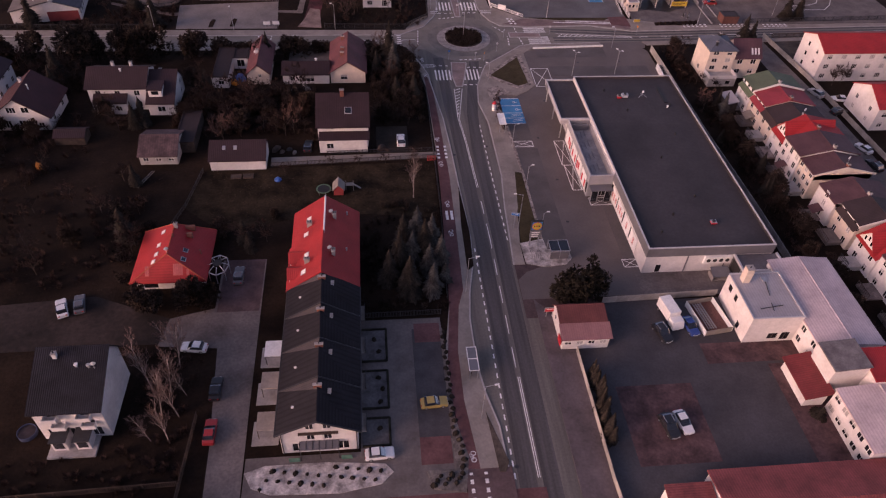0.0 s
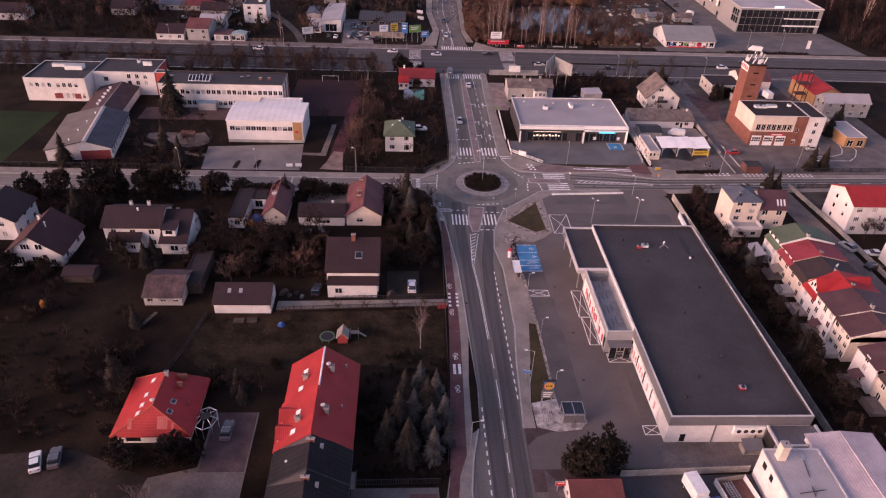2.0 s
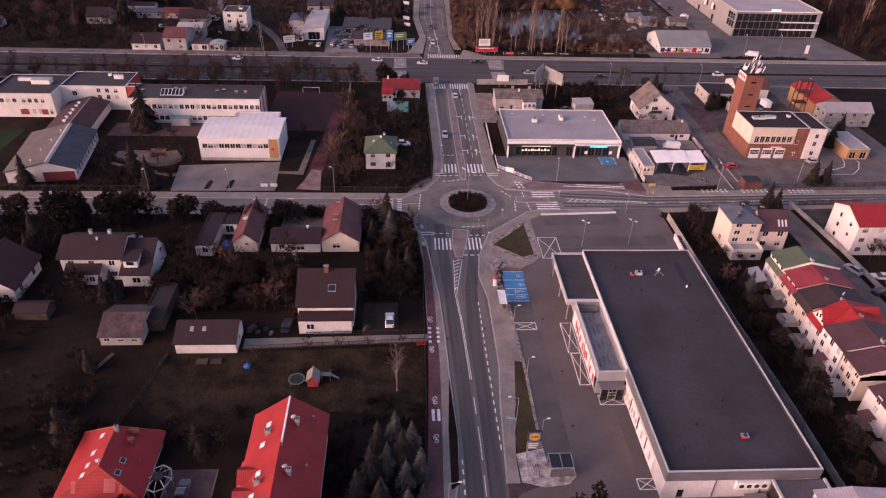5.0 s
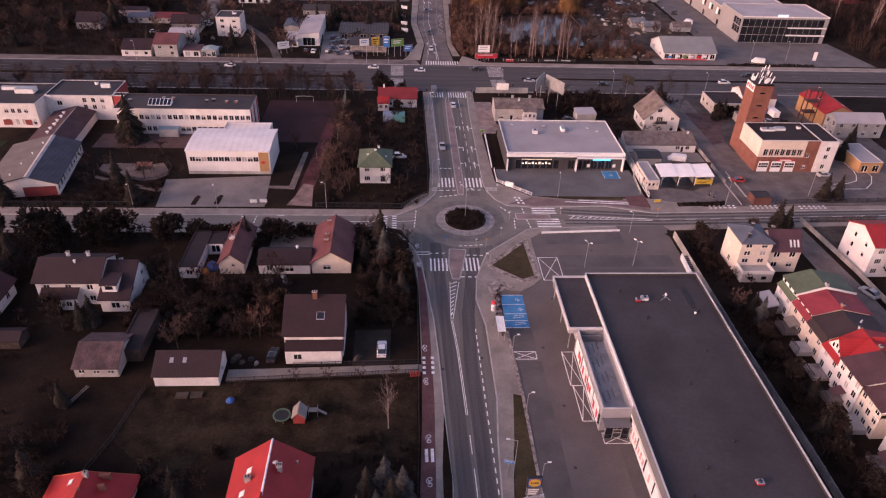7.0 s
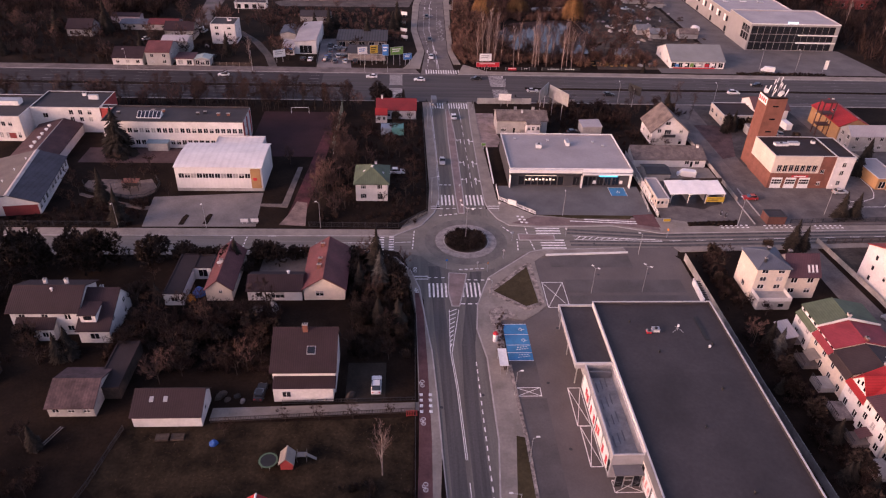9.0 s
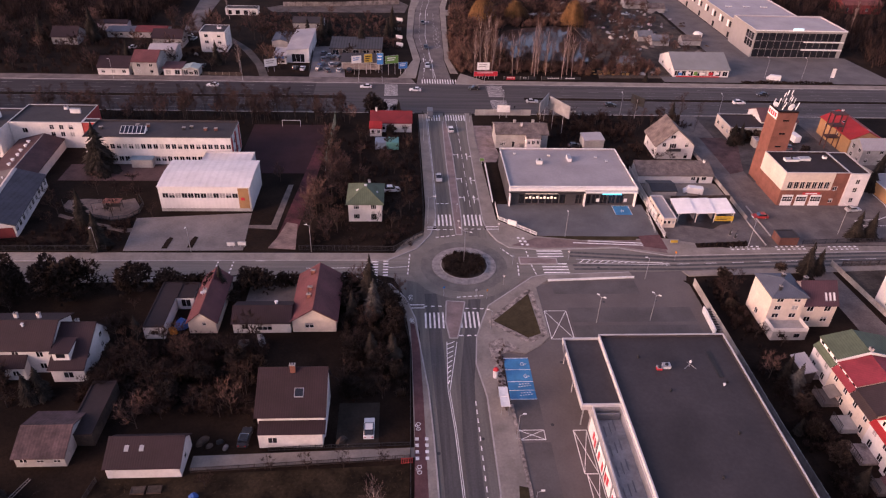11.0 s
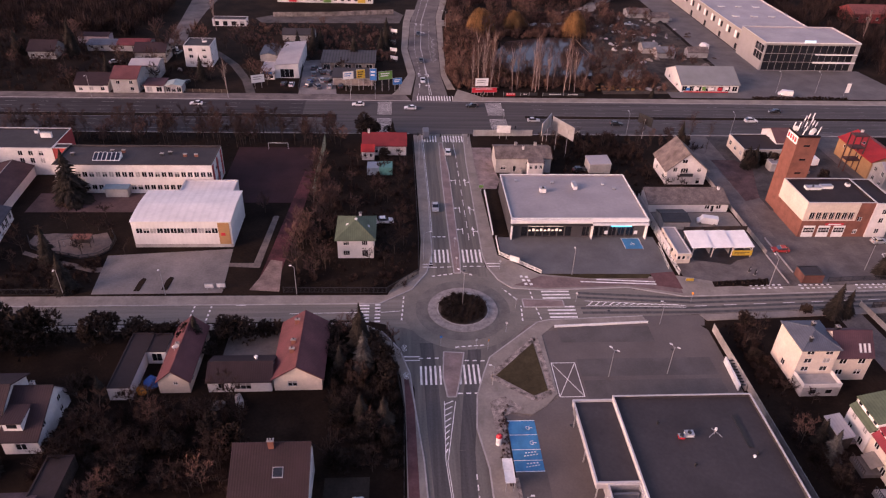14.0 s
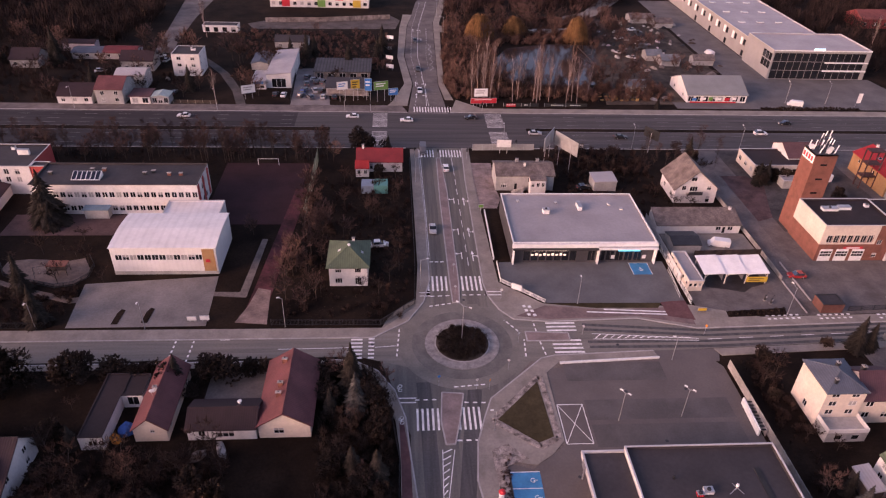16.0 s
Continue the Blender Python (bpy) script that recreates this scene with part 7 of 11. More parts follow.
Geo().box(-3.8, -1.9, 2.3, 3.8, -1.75, 3.2).make("front_parapet", WHITE, terr), Geo().box(3.65, -1.75, 2.3, 3.8, 1.9, 3.2).make("side_parapet", WHITE, terr), Geo().box(-3.8, -1.75, 2.3, -3.65, 1.9, 3.2).make("side_parapet", WHITE, terr)
for x in (-1.6, 1.6):
    Geo().box(x - 0.6, -1.95, 0.8, x + 0.6, -1.91, 1.7).make("cellar_window", GLASS, terr)
CRIMSON = mat("crimson_roof", (0.250, 0.035, 0.045), 0.65, 0.12, 0.3, 3.0, 0.2, stripe="y", pitch=0.4, depth=0.12)
MAROON_Y = mat("maroon_roof_ns", (0.085, 0.040, 0.044), 0.65, 0.12, 0.3, 3.0, 0.2, stripe="y", pitch=0.4, depth=0.14)
DARKROOF_Y = mat("dark_brown_roof_ns", (0.040, 0.026, 0.027), 0.7, 0.12, 0.3, 3.0, 0.2, stripe="y", pitch=0.4, depth=0.14)


def row_house(what, a, b, roof_mat, wall_mat, dormer="shed", x0=95.2, front=95.9, ridge=8.8, wins=2, windows=3, end_wall=None):
    """One unit of the stepped eastern terrace: low eave strip, broad dormer, ridge along y."""
    tall = dormer == "tall"
    h = house("pale terraced house with a " + what, x0, a, 107.9, b, ridge - 1.85 if tall else 5.2, ridge, wall_mat, roof_mat, axis="y", kind="none", peak=101.2, name="terraced_house", group="eastern terrace",
              win={"W": (wins, [0.5, 3.0, 5.2] if tall else [0.4, 3.2], 1.15, 1.6 if not tall else 1.5, 2), "E": (2, [0.9, 3.4], 1.2, 1.4, 2), "S": [(-2.0, 3.2, 1.0, 1.3, 2)] if end_wall else []})
    ob, (hx, hy) = h[0], h[0]["place"]
    lo, hi = a - hy, b - hy
    X = lambda v: v - hx
    top = ridge - 1.6
    if tall:
        front = x0
    if dormer in ("shed", "tall"):
        prof = [(front, 5.2), (front, top), (101.2, ridge - 0.2), (107.9, ridge - 1.75), (107.9, 5.2)]
        roofp = [(front - 0.35, top - 0.05), (101.2, ridge), (108.4, ridge - 1.65), (108.4, ridge - 1.87), (101.2, ridge - 0.22), (front - 0.35, top - 0.27)]
        if not tall:
            Geo().sweep([(X(x0 - 0.4), 5.0), (X(front + 0.1), 6.0), (X(front + 0.1), 5.8), (X(x0 - 0.4), 4.82)], "y", lo + 0.05, hi - 0.05).make("eave_strip", roof_mat, ob)
        dw = None if tall else Geo().box(X(front), lo + 0.3, 5.2, X(front + 0.15), hi - 0.3, top - 0.05).make("dormer_wall", SIGN_WHITE, ob)
        for k in range(0 if tall else windows):
            y = lo + (hi - lo) * (k + 0.5) / windows
            Geo().box(X(front) - 0.03, y - 0.42, top - 1.15, X(front) - 0.003, y + 0.42, top - 0.3).make("dormer_window", GLASS, dw)
    else:
        prof = [(x0, 5.2), (101.2, ridge - 0.2), (107.9, ridge - 1.75), (107.9, 5.2)]
        roofp = [(x0 - 0.45, 5.0), (101.2, ridge), (108.4, ridge - 1.65), (108.4, ridge - 1.87), (101.2, ridge - 0.22), (x0 - 0.45, 4.78)]
        mid = (lo + hi) / 2 + 0.3
        for xa, xb, zz in ((95.5, 102.0, ridge - 0.15), (106.9, 101.4, ridge + 0.1)):
            lo_x, hi_x = min(X(xa), X(xb)), max(X(xa), X(xb))
            dm = Geo().sweep([(mid - 2.6, 5.6), (mid + 2.6, 5.6), (mid, zz - 0.15)], "x", lo_x, hi_x).make("gable_dormer", WHITE, ob)
            s = 0.4 if xa < xb else -0.4
            Geo().sweep([(mid - 3.0, 5.35), (mid, zz + 0.1), (mid + 3.0, 5.35), (mid + 3.0, 5.15), (mid, zz - 0.12), (mid - 3.0, 5.15)], "x", lo_x - max(s, 0), hi_x - min(s, 0)).make("dormer_roof", roof_mat, dm)
            for k in (-1.0, 0.0, 1.0):
                xw = X(xa) - (0.03 if xa < xb else -0.03)
                Geo().box(xw - 0.02, mid + k - 0.22, 6.0 + 0.5 * (k == 0), xw + 0.02, mid + k + 0.22, 6.9 + 0.5 * (k == 0)).make("dormer_window", GLASS, dm)
    Geo().box(X(107.75), lo + 0.01, 5.2, X(107.9), hi - 0.01, ridge - 1.75).make("street_wall", wall_mat, ob)
    for y in (lo, hi):
        pts = [(X(x), y, z) for x, z in prof]
        Geo().face(pts if y == lo else pts[::-1]).make("gable_wall", end_wall or wall_mat, ob)
    Geo().sweep([(X(x), z) for x, z in roofp], "y", lo - 0.1, hi - 0.02).make("roof", roof_mat, ob)
    Geo().sweep([(X(101.02), ridge), (X(101.2), ridge + 0.1), (X(101.38), ridge)], "y", lo - 0.1, hi - 0.02).make("ridge_cap", roof_mat, ob)
    if end_wall:
        Geo().sweep([(X(front - 0.5), top - 0.2), (X(101.2), ridge + 0.25), (X(108.4), ridge - 1.5), (X(108.4), ridge - 1.9), (X(101.2), ridge - 0.3), (X(front - 0.5), top - 0.6)], "y", lo - 0.32, lo - 0.11).make("verge", end_wall, ob)
    return h


ROWS = [("green sheet roof", 142.7, 149.4, GREEN_ROOF, WHITE, "shed", 95.1, 95.7, 8.8, 2, 3, WHITE), ("crimson sheet roof", 136.0, 142.6, CRIMSON, CREAM, "shed", 95.2, 95.8, 8.4, 2, 3, None),
        ("dark flat-pitched roof", 129.2, 135.9, DARKROOF_Y, CREAM, "shed", 95.1, 95.7, 8.0, 2, 5, None), ("red tile roof and gable dormers", 122.8, 129.1, TILE_RED_Y, WHITE, "gable", 94.9, 95.6, 8.9, 2, 3, None),
        ("maroon roof", 115.3, 122.7, MAROON_Y, WHITE, "tall", 94.3, 94.3, 8.9, 3, 2, None), ("maroon roof", 109.2, 115.2, MAROON_Y, CREAM, "tall", 94.6, 94.6, 8.4, 3, 3, CREAM),
        ("brown roof", 100.2, 106.9, MAROON_Y, WHITE, "tall", 94.9, 95.7, 7.9, 1, 2, None), ("dark brown roof", 92.9, 100.1, DARKROOF_Y, CREAM, "shed", 95.6, 96.2, 8.3, 2, 2, WHITE),
        ("red tile roof and gable dormers", 84.9, 92.1, TILE_RED_Y, WHITE, "gable", 95.8, 96.4, 8.9, 2, 3, None), ("maroon roof", 77.5, 84.8, MAROON_Y, WHITE, "tall", 96.0, 96.6, 8.4, 2, 3, None), ("dark brown roof", 69.9, 77.4, DARKROOF_Y, CREAM, "shed", 96.0, 96.6, 8.0, 2, 2, None)]
for i, row in enumerate(ROWS):
    h = row_house(*row)
    a, b, x0 = row[1], row[2], row[6]
    chimney(h, 101.5, a + 0.45, 0.7, 0.5, 0.8, BRICK if i % 2 else CONCRETE, 2)
    if i in (2, 5):
        dish(h, 103.4, a + 3)
    t = thing("garden_terrace", "small rendered garden terrace behind a terraced house", "terrace", x0 - 1.6, (a + b) / 2, 0, 0, "garden terraces")
    w = (1.5, 2.0, 1.7, 2.2)[i % 4]
    Geo().box(-1.7, -w, 0, 1.55, w, 0.5 + 0.3 * (i % 3)).make("base", (OLD_CONCRETE, PAVING_DARK, GREY_WALL)[i % 3], t)
    for k in range(9):
        y = -w + 0.1 + k * (2 * w - 0.2) / 8
        Geo().box(-1.68, y - 0.04, 0.5 + 0.3 * (i % 3), -1.62, y + 0.04, 1.4 + 0.3 * (i % 3)).make("baluster", WOOD if i % 2 else DARK_METAL, t)
    Geo().box(-1.7, -w, 1.4 + 0.3 * (i % 3), -1.58, w, 1.47 + 0.3 * (i % 3)).make("rail", WOOD if i % 2 else DARK_METAL, t)
    if i in (1, 4, 6):
        g = Geo()
        arc = [(-0.6 + 2.1 * q / 6, 1.9 + 0.8 * math.sin(math.pi / 2 * q / 6)) for q in range(7)]
        g.sweep(arc + [(x, z - 0.08) for x, z in arc[::-1]], "y", -w + 0.3, w - 0.6)
        g.make("awning", PAVING if i % 2 else MAROON_Y, t, "curved awning over the terrace")
h = house("white apartment block with a red roof", 121.6, 158.4, 146, 170.0, 8.8, 11.2, WHITE, TILE_RED, axis="x", over=0.4, name="apartment_block", category="apartment block", win={"W": [(-2, 1, 1.0, 1.3, 1), (-2, 3.8, 1.0, 1.3, 1), (-2, 6.6, 1.0, 1.3, 1), (2.6, 6.6, 1, 1.3, 1), (2.6, 3.8, 1, 1.3, 1)], "S": (6, [1.0, 3.8, 6.6], 1.5, 1.4, 3)})
house("white house with a red roof beyond the street", 124.6, 134.6, 142, 146.8, 6.6, 9.6, WHITE, TILE_RED, axis="x", over=0.4, name="apartment_block", category="apartment block", win={"W": (2, [1.0, 3.8], 1.0, 1.3, 2), "S": (4, [1.0, 3.8], 1.3, 1.4, 2)})
house("white house with a red roof beyond the street", 128, 104, 142, 118, 6.4, 9.6, WHITE, TILE_RED, axis="x", over=0.4, name="apartment_block", category="apartment block", win={"W": (2, [1.0, 3.8], 1.0, 1.3, 2), "S": (4, [1.0, 3.8], 1.3, 1.4, 2)})
house("small shed with a pale metal roof", 90.7, 143.6, 93.0, 148.7, 2.5, 3.2, WOOD, SHEET_GREY, axis="y", kind="mono", over=0.2, name="garden_shed", category="shed")

# ---- depot south of the supermarket ----
h = house("small white gatehouse with a red-brown pitched roof", 31.6, 71.2, 39.8, 79.0, 3.0, 4.6, WHITE, mat("oxide_brown_sheet", (0.13, 0.040, 0.036), 0.7, 0.12, 0.3, 3.0, 0.2, stripe="x", pitch=0.4, depth=0.12), axis="x", over=0.3, name="gatehouse", category="gatehouse", peak=77.4, win={"S": (4, [1.2], 1.2, 0.9, 2), "W": (2, [1.2], 1.0, 1.1, 1)})
Geo().box(-4.42, -3.6, 0.6, -4.32, -2.0, 2.2).make("red_sign", SIGN_RED, h[0], "red and white sign")
Geo().sweep([(-4.32, 2.9), (-1.2, 3.72), (-1.2, 3.79), (-4.32, 2.97)], "x", -4.5, 4.5).make("pink_slope", mat("faded_pink_sheet", (0.26, 0.125, 0.125), 0.7, 0.1, 0.3, 3.0, 0.2, stripe="x", pitch=0.4, depth=0.1), h[0], "faded pink roof slope")
h = house("white two-storey depot office with a grey sheet roof", 64.2, 70.8, 73.6, 81.6, 6.4, 6.4, WHITE, SHEET_GREY, kind="flat", name="depot_office", category="office", parapet=0.05, win={"W": [(-3.4, 4.0, 1.2, 1.4, 1), (-1.0, 4.0, 1.0, 1.4, 1), (2.4, 0.6, 0.9, 1.6, 1)], "S": [(0.5, 0.8, 1.8, 1.5, 2), (2.8, 0.4, 1.6, 2.0, 2)]}, frame_mat=FRAME_DARK)
chimney(h, 66.4, 79.9, 3.2, 1.3, 1.3, CREAM, 1)
tagged(Geo().box(69.6, 79.2, 6.35, 70.4, 80.4, 6.6).make("roof_hatch", STEEL), "small steel roof hatch on an office", "hatch")
h = house("long white depot hall with a pale ribbed roof", 73.7, 64.8, 85.0, 85.2, 5.8, 6.4, WHITE, SHEET_ROSE, axis="y", over=0.3, name="depot_hall", category="hall", win={"W": (6, [1.0, 3.6], 1.3, 1.3, 2)})
house("blank white depot wing with a grey felt roof", 72.6, 59.0, 78.4, 64.6, 7.0, 7.6, WHITE, mat("grey_depot_felt", (0.135, 0.122, 0.128), 0.85, 0.2, 0.5, 3.0, 0.2), axis="y", kind="mono", over=0.15, name="depot_wing", category="hall")
house("raised stair block with a red tiled roof", 78.6, 57.0, 86, 62.6, 6.6, 7.6, WHITE, TILE_RED, axis="x", kind="mono", over=0.2, name="depot_wing", category="hall")
house("white workshop with a pale pink roof", 72.7, 45.8, 86, 56.9, 5.2, 6.0, WHITE, SHEET_ROSE, axis="y", over=0.3, name="workshop", category="workshop", win={"W": (5, [0.7, 3.3], 1.5, 1.2, 2)})
house("low porch with a dark red roof", 68.9, 57.4, 72.5, 65.0, 2.4, 3.6, WHITE, mat("oxblood_sheet", (0.17, 0.03, 0.03), 0.6, 0.12, 0.3, 3.0, 0.2, stripe="y", pitch=0.4, depth=0.15), axis="y", kind="mono", over=0.5, name="porch", category="porch")
h = house("long hall with a ribbed red sheet roof", 47.4, 34.0, 92, 45.2, 3.8, 5.0, WHITE, mat("red_ribbed_sheet", (0.255, 0.060, 0.055), 0.65, 0.16, 0.3, 3.0, 0.4, stripe="x", pitch=0.42, depth=0.2), axis="x", over=0.4, name="depot_hall", category="hall", win={"N": (6, [1.2], 1.2, 1.0, 2)})
house("low white store with a dull red roof", 40.4, 38.0, 46.8, 43.6, 2.6, 3.4, WHITE, mat("dull_red_ribbed_sheet", (0.19, 0.050, 0.048), 0.7, 0.2, 0.3, 3.0, 0.3, stripe="y", pitch=0.35, depth=0.2), axis="x", kind="mono", over=0.3, name="store", category="store")

# ---- beyond the dual carriageway ----
MAROON_SHOP = mat("dull_maroon_sheet", (0.095, 0.040, 0.042), 0.7, 0.14, 0.3, 3.0, 0.2, stripe="x", pitch=0.5, depth=0.15)
h = house("white three-storey cube house with a flat roof", -71.2, 340.2, -60.8, 350.6, 8.4, 8.4, WHITE, MEMBRANE, kind="flat", name="villa", parapet=0.2, win={"S": (2, [1.0, 3.6, 6.2], 1.6, 1.3, 2), "E": (2, [3.6, 6.2], 1.2, 1.3, 2)})
chimney(h, -65, 347, 1.0), roof_unit(-64, 345.4, 8.3, 1.6, 1.2, 0.8)
# Grey render on this white house paints in the dim corner.
house("small white house with a red roof by the carriageway", -89.8, 311.0, -80.6, 324.0, 5.6, 8.0, GREY_WALL, TILE_ROSE, axis="x", over=0.4, win={"S": (2, [1.0, 3.4], 1.3, 1.3, 2), "E": (2, [1, 3.4], 1, 1.2, 2)})
house("low white house with a brown roof by the carriageway", -103.0, 311.0, -91.4, 322.0, 3.2, 5.8, WHITE, TILE_BROWN, axis="x", over=0.4, win={"S": (3, [0.9], 1.4, 1.3, 2)})
house("house with a pale grey roof behind the red one", -88, 326, -77.5, 334, 5.4, 6.4, GREY_WALL, SHEET_GREY, axis="x", over=0.3, win={"E": (2, [1, 3.4], 1, 1.2, 2)})
# White walls of these two greyed as well, dimness put into the colour.
house("house with a brown roof, white walls greyed for a dim corner", -134.8, 347.2, -124.4, 357, 3.6, 6.4, GREY_WALL, TILE_BROWN, axis="x", over=0.5, win={"S": (3, [0.9], 1.3, 1.3, 2)})
house("house with a dark roof, white walls greyed for a dim corner", -92.4, 345.0, -80.2, 354, 4.4, 6.8, GREY_WALL, TILE_BROWN, axis="x", over=0.5, win={"S": (3, [1.2], 1.3, 1.3, 2)})
house("low shop with an awning by the carriageway", -78.6, 311.4, -71.8, 317.6, 2.8, 3.2, WHITE, MAROON_SHOP, axis="x", kind="mono", over=0.4, name="shop", category="shop", win={"S": (2, [0.4], 2.0, 1.9, 2)})
house("glass kiosk with a pale roof", -71.2, 311.2, -65.4, 316.4, 3.0, 3.6, GREY_WALL, mat("pale_green_sheet", (0.30, 0.36, 0.34), 0.5, 0.1, 0.4, 3.0), axis="y", over=0.3, name="kiosk", category="kiosk", win={"S": (3, [0.5], 1.5, 1.9, 2)})
for x, y, w, d, e, r, rm, wm in ((-110, 362.4, 12, 8, 2.8, 3.6, BLUE_ROOF, GREY_WALL), (-97.4, 363, 13, 9, 2.8, 4.0, mat("dark_red_sheet", (0.15, 0.030, 0.032), 0.7, 0.14, 0.3, 3.0, 0.2, stripe="x", pitch=0.5, depth=0.15), GREY_WALL), (-117, 371, 13, 5, 3.4, 4.2, TILE_BROWN, SHEET_ROSE), (-175, 340, 11, 10, 3.6, 6.6, TILE_BROWN, WHITE)):
    house("small suburban house with a low roof", x - w / 2, y - d / 2, x + w / 2, y + d / 2, e, r, wm, rm, axis="x", over=0.4, win={"S": (3, [0.9], 1.2, 1.2, 2)}, group="far houses")
house("low white row of garages with dark doors", -73.4, 397.6, -57.8, 403, 3.0, 3.0, WHITE, MEMBRANE, kind="flat", name="garage_row", category="garage", parapet=0.1, win={"S": (4, [0.1], 2.2, 2.2, 1)})
house("low store with a slate-blue roof", -43.2, 348.0, -36.6, 361.0, 2.8, 3.6, GREY_WALL, BLUE_ROOF, axis="y", over=0.3, name="store", category="store")
h = house("wide low shelter with a dark ribbed roof over stored goods", -17.4, 338.6, 3.8, 352.4, 2.9, 3.5, OLD_CONCRETE, mat("dark_ribbed_sheet", (0.060, 0.055, 0.060), 0.7, 0.15, 0.3, 3.0, 0.4, stripe="x", pitch=1.2, depth=0.45), axis="x", kind="mono", over=0.5, name="shelter", category="shelter", win={"S": (5, [0.2], 2.6, 2.2, 2)})
house("dark house among trees", -38, 376, -24, 384, 3.0, 4.6, GREY_WALL, MEMBRANE, axis="x", over=0.4, win={"S": (3, [0.9], 1.4, 1.2, 2)})
h = house("white workshop with a pale grey roof", -34.2, 328.6, -25.2, 357, 5.0, 5.8, WHITE, SHEET_GREY, axis="y", kind="mono", over=0.2, name="workshop", category="workshop", win={"S": [(0, 0.2, 5.2, 3.4, 3)], "E": (3, [1.4], 1.4, 1.2, 2)})
house("low white shop with a blue sign", -39.6, 326.8, -34.3, 338, 3.2, 3.2, WHITE, SHEET_GREY, kind="flat", name="shop", category="shop", parapet=0.1, win={"S": (2, [0.4], 1.6, 1.9, 1)})
tagged(Geo().box(-38.6, 326.6, 2.2, -35.2, 326.76, 3.1).make("shop_sign", SIGN_BLUE), "blue sign above a low white shop", "sign")
house("low dark office hut with glass front", -11.6, 321.6, 3.0, 331, 2.9, 3.3, GREY_WALL, MEMBRANE, axis="x", kind="mono", over=0.4, name="office_hut", category="office", win={"S": (5, [0.6], 1.8, 1.8, 1)})
h = house("white school building with red and green panels", -50, 443, 0, 459, 8.0, 8.0, WHITE, MEMBRANE_GREY, kind="flat", name="school_block", category="school", parapet=0.3, win={"S": (14, [1.0, 4.4], 1.8, 1.8, 2)})
for i, c in enumerate((SIGN_RED, SIGN_YELLOW, SIGN_GREEN, SIGN_RED, SIGN_YELLOW)):
    Geo().box(-44 + 9 * i - h[0]["place"][0], -8.14, 0.3 + 3.4 * (i % 2), -40 + 9 * i - h[0]["place"][0], -8.04, 3.8 + 3.4 * (i % 2)).make("colour_panel", c, h[0])
h = house("glass-fronted car showroom with a pale flat roof", 167.0, 345.0, 208.6, 369, 12.0, 12.0, mat("showroom_cladding", (0.26, 0.245, 0.245), 0.6, 0.06, 0.2, 2.0), mat("pale_roof", (0.36, 0.325, 0.33), 0.7, 0.08, 0.1, 1.0), kind="flat", name="showroom", category="showroom", parapet=0.4,
          win={"S": [(-18.6 + 3.0 * i, z, 2.94, 3.5, 1) for i in range(13) for z in (0.2, 3.8, 7.4)], "W": [(10.2 - 2.6 * i, z, 2.4, 3.0, 1) for i in range(3) for z in (4, 7.4)]}, frame_mat=FRAME_DARK)
Geo().box(-20.7, -12.2, 11.7, 20.8, -11.9, 12.1).box(2.0, -12.4, 3.4, 20.6, -12.02, 4.0).box(2.0, -12.4, 6.9, 20.6, -12.02, 7.3).make("fascia", SIGN_WHITE, h[0])
Geo().box(-4.4, -12.5, 12.15, 0.4, -12.3, 13.1).make("sign_board", glow("pale_lit_sign", (0.50, 0.80, 0.86), 0.42), h[0], "pale lit sign on the roof edge")
h = house("long pale warehouse behind the showroom", 168.6, 369.2, 203, 480, 9.4, 9.4, mat("warehouse_render", (0.27, 0.245, 0.235), 0.8, 0.06, 0.2, 2.0), mat("pale_roof_b", (0.36, 0.325, 0.335), 0.7, 0.08, 0.1, 1.0), kind="flat", name="warehouse", category="warehouse", parapet=0.4, win={"W": [(50.5 - 9.5 * i, 5.0, 2.2, 2.6, 2) for i in range(10)] + [(50.5 - 19 * i, 0.2, 2.4, 2.6, 1) for i in range(4)]}, frame_mat=FRAME_DARK)
for i in range(10):
    Geo().box(-17.32, -49.0 + 9.5 * i, 4.8, -17.24, -46.9 + 9.5 * i, 7.9).make("shutter", SIGN_WHITE, h[0], "white sliding shutter beside a window")
for i in range(12):
    roof_unit(176 + (i % 3) * 9, 378 + (i // 3) * 18, 9.0, 3.0, 1.4, 0.5, SIGN_WHITE, "white raised roof light on a warehouse", False)
h = house("long shed with a grey-green pitched roof and shop windows", 123.4, 318.0, 146.4, 337, 3.4, 7.4, WHITE, mat("grey_green_sheet", (0.20, 0.205, 0.21), 0.6, 0.06, 0.2, 2.0, 0.1, stripe="y", pitch=0.6, depth=0.08), axis="x", over=0.5, name="shop_shed", category="shop", win={"S": (8, [0.5], 2.0, 2.0, 2), "W": (2, [1.0], 1.4, 1.4, 2)})
Geo().box(-10.4, -9.86, 0.1, 7.6, -9.72, 0.55).make("sign_strip", SIGN_RED, h[0], "red strip below the shop windows")
for i, (x, w, c) in enumerate(((-9.6, 1.6, SIGN_BLUE), (-6.6, 2.2, SIGN_WHITE), (-3.2, 1.4, SIGN_GREEN), (-0.8, 2.4, SIGN_WHITE), (3.0, 1.8, SIGN_RED), (6.0, 1.4, SIGN_WHITE))):
    Geo().box(x, -9.82, 0.9 + 0.3 * (i % 2), x + w, -9.7, 1.9 + 0.2 * (i % 3)).make("window_poster", c, h[0])
YARD_SHEET = mat("dull_blue_sheet", (0.150, 0.155, 0.170), 0.7, 0.15, 0.3, 3.0, 0.3, stripe="x", pitch=0.5, depth=0.15)
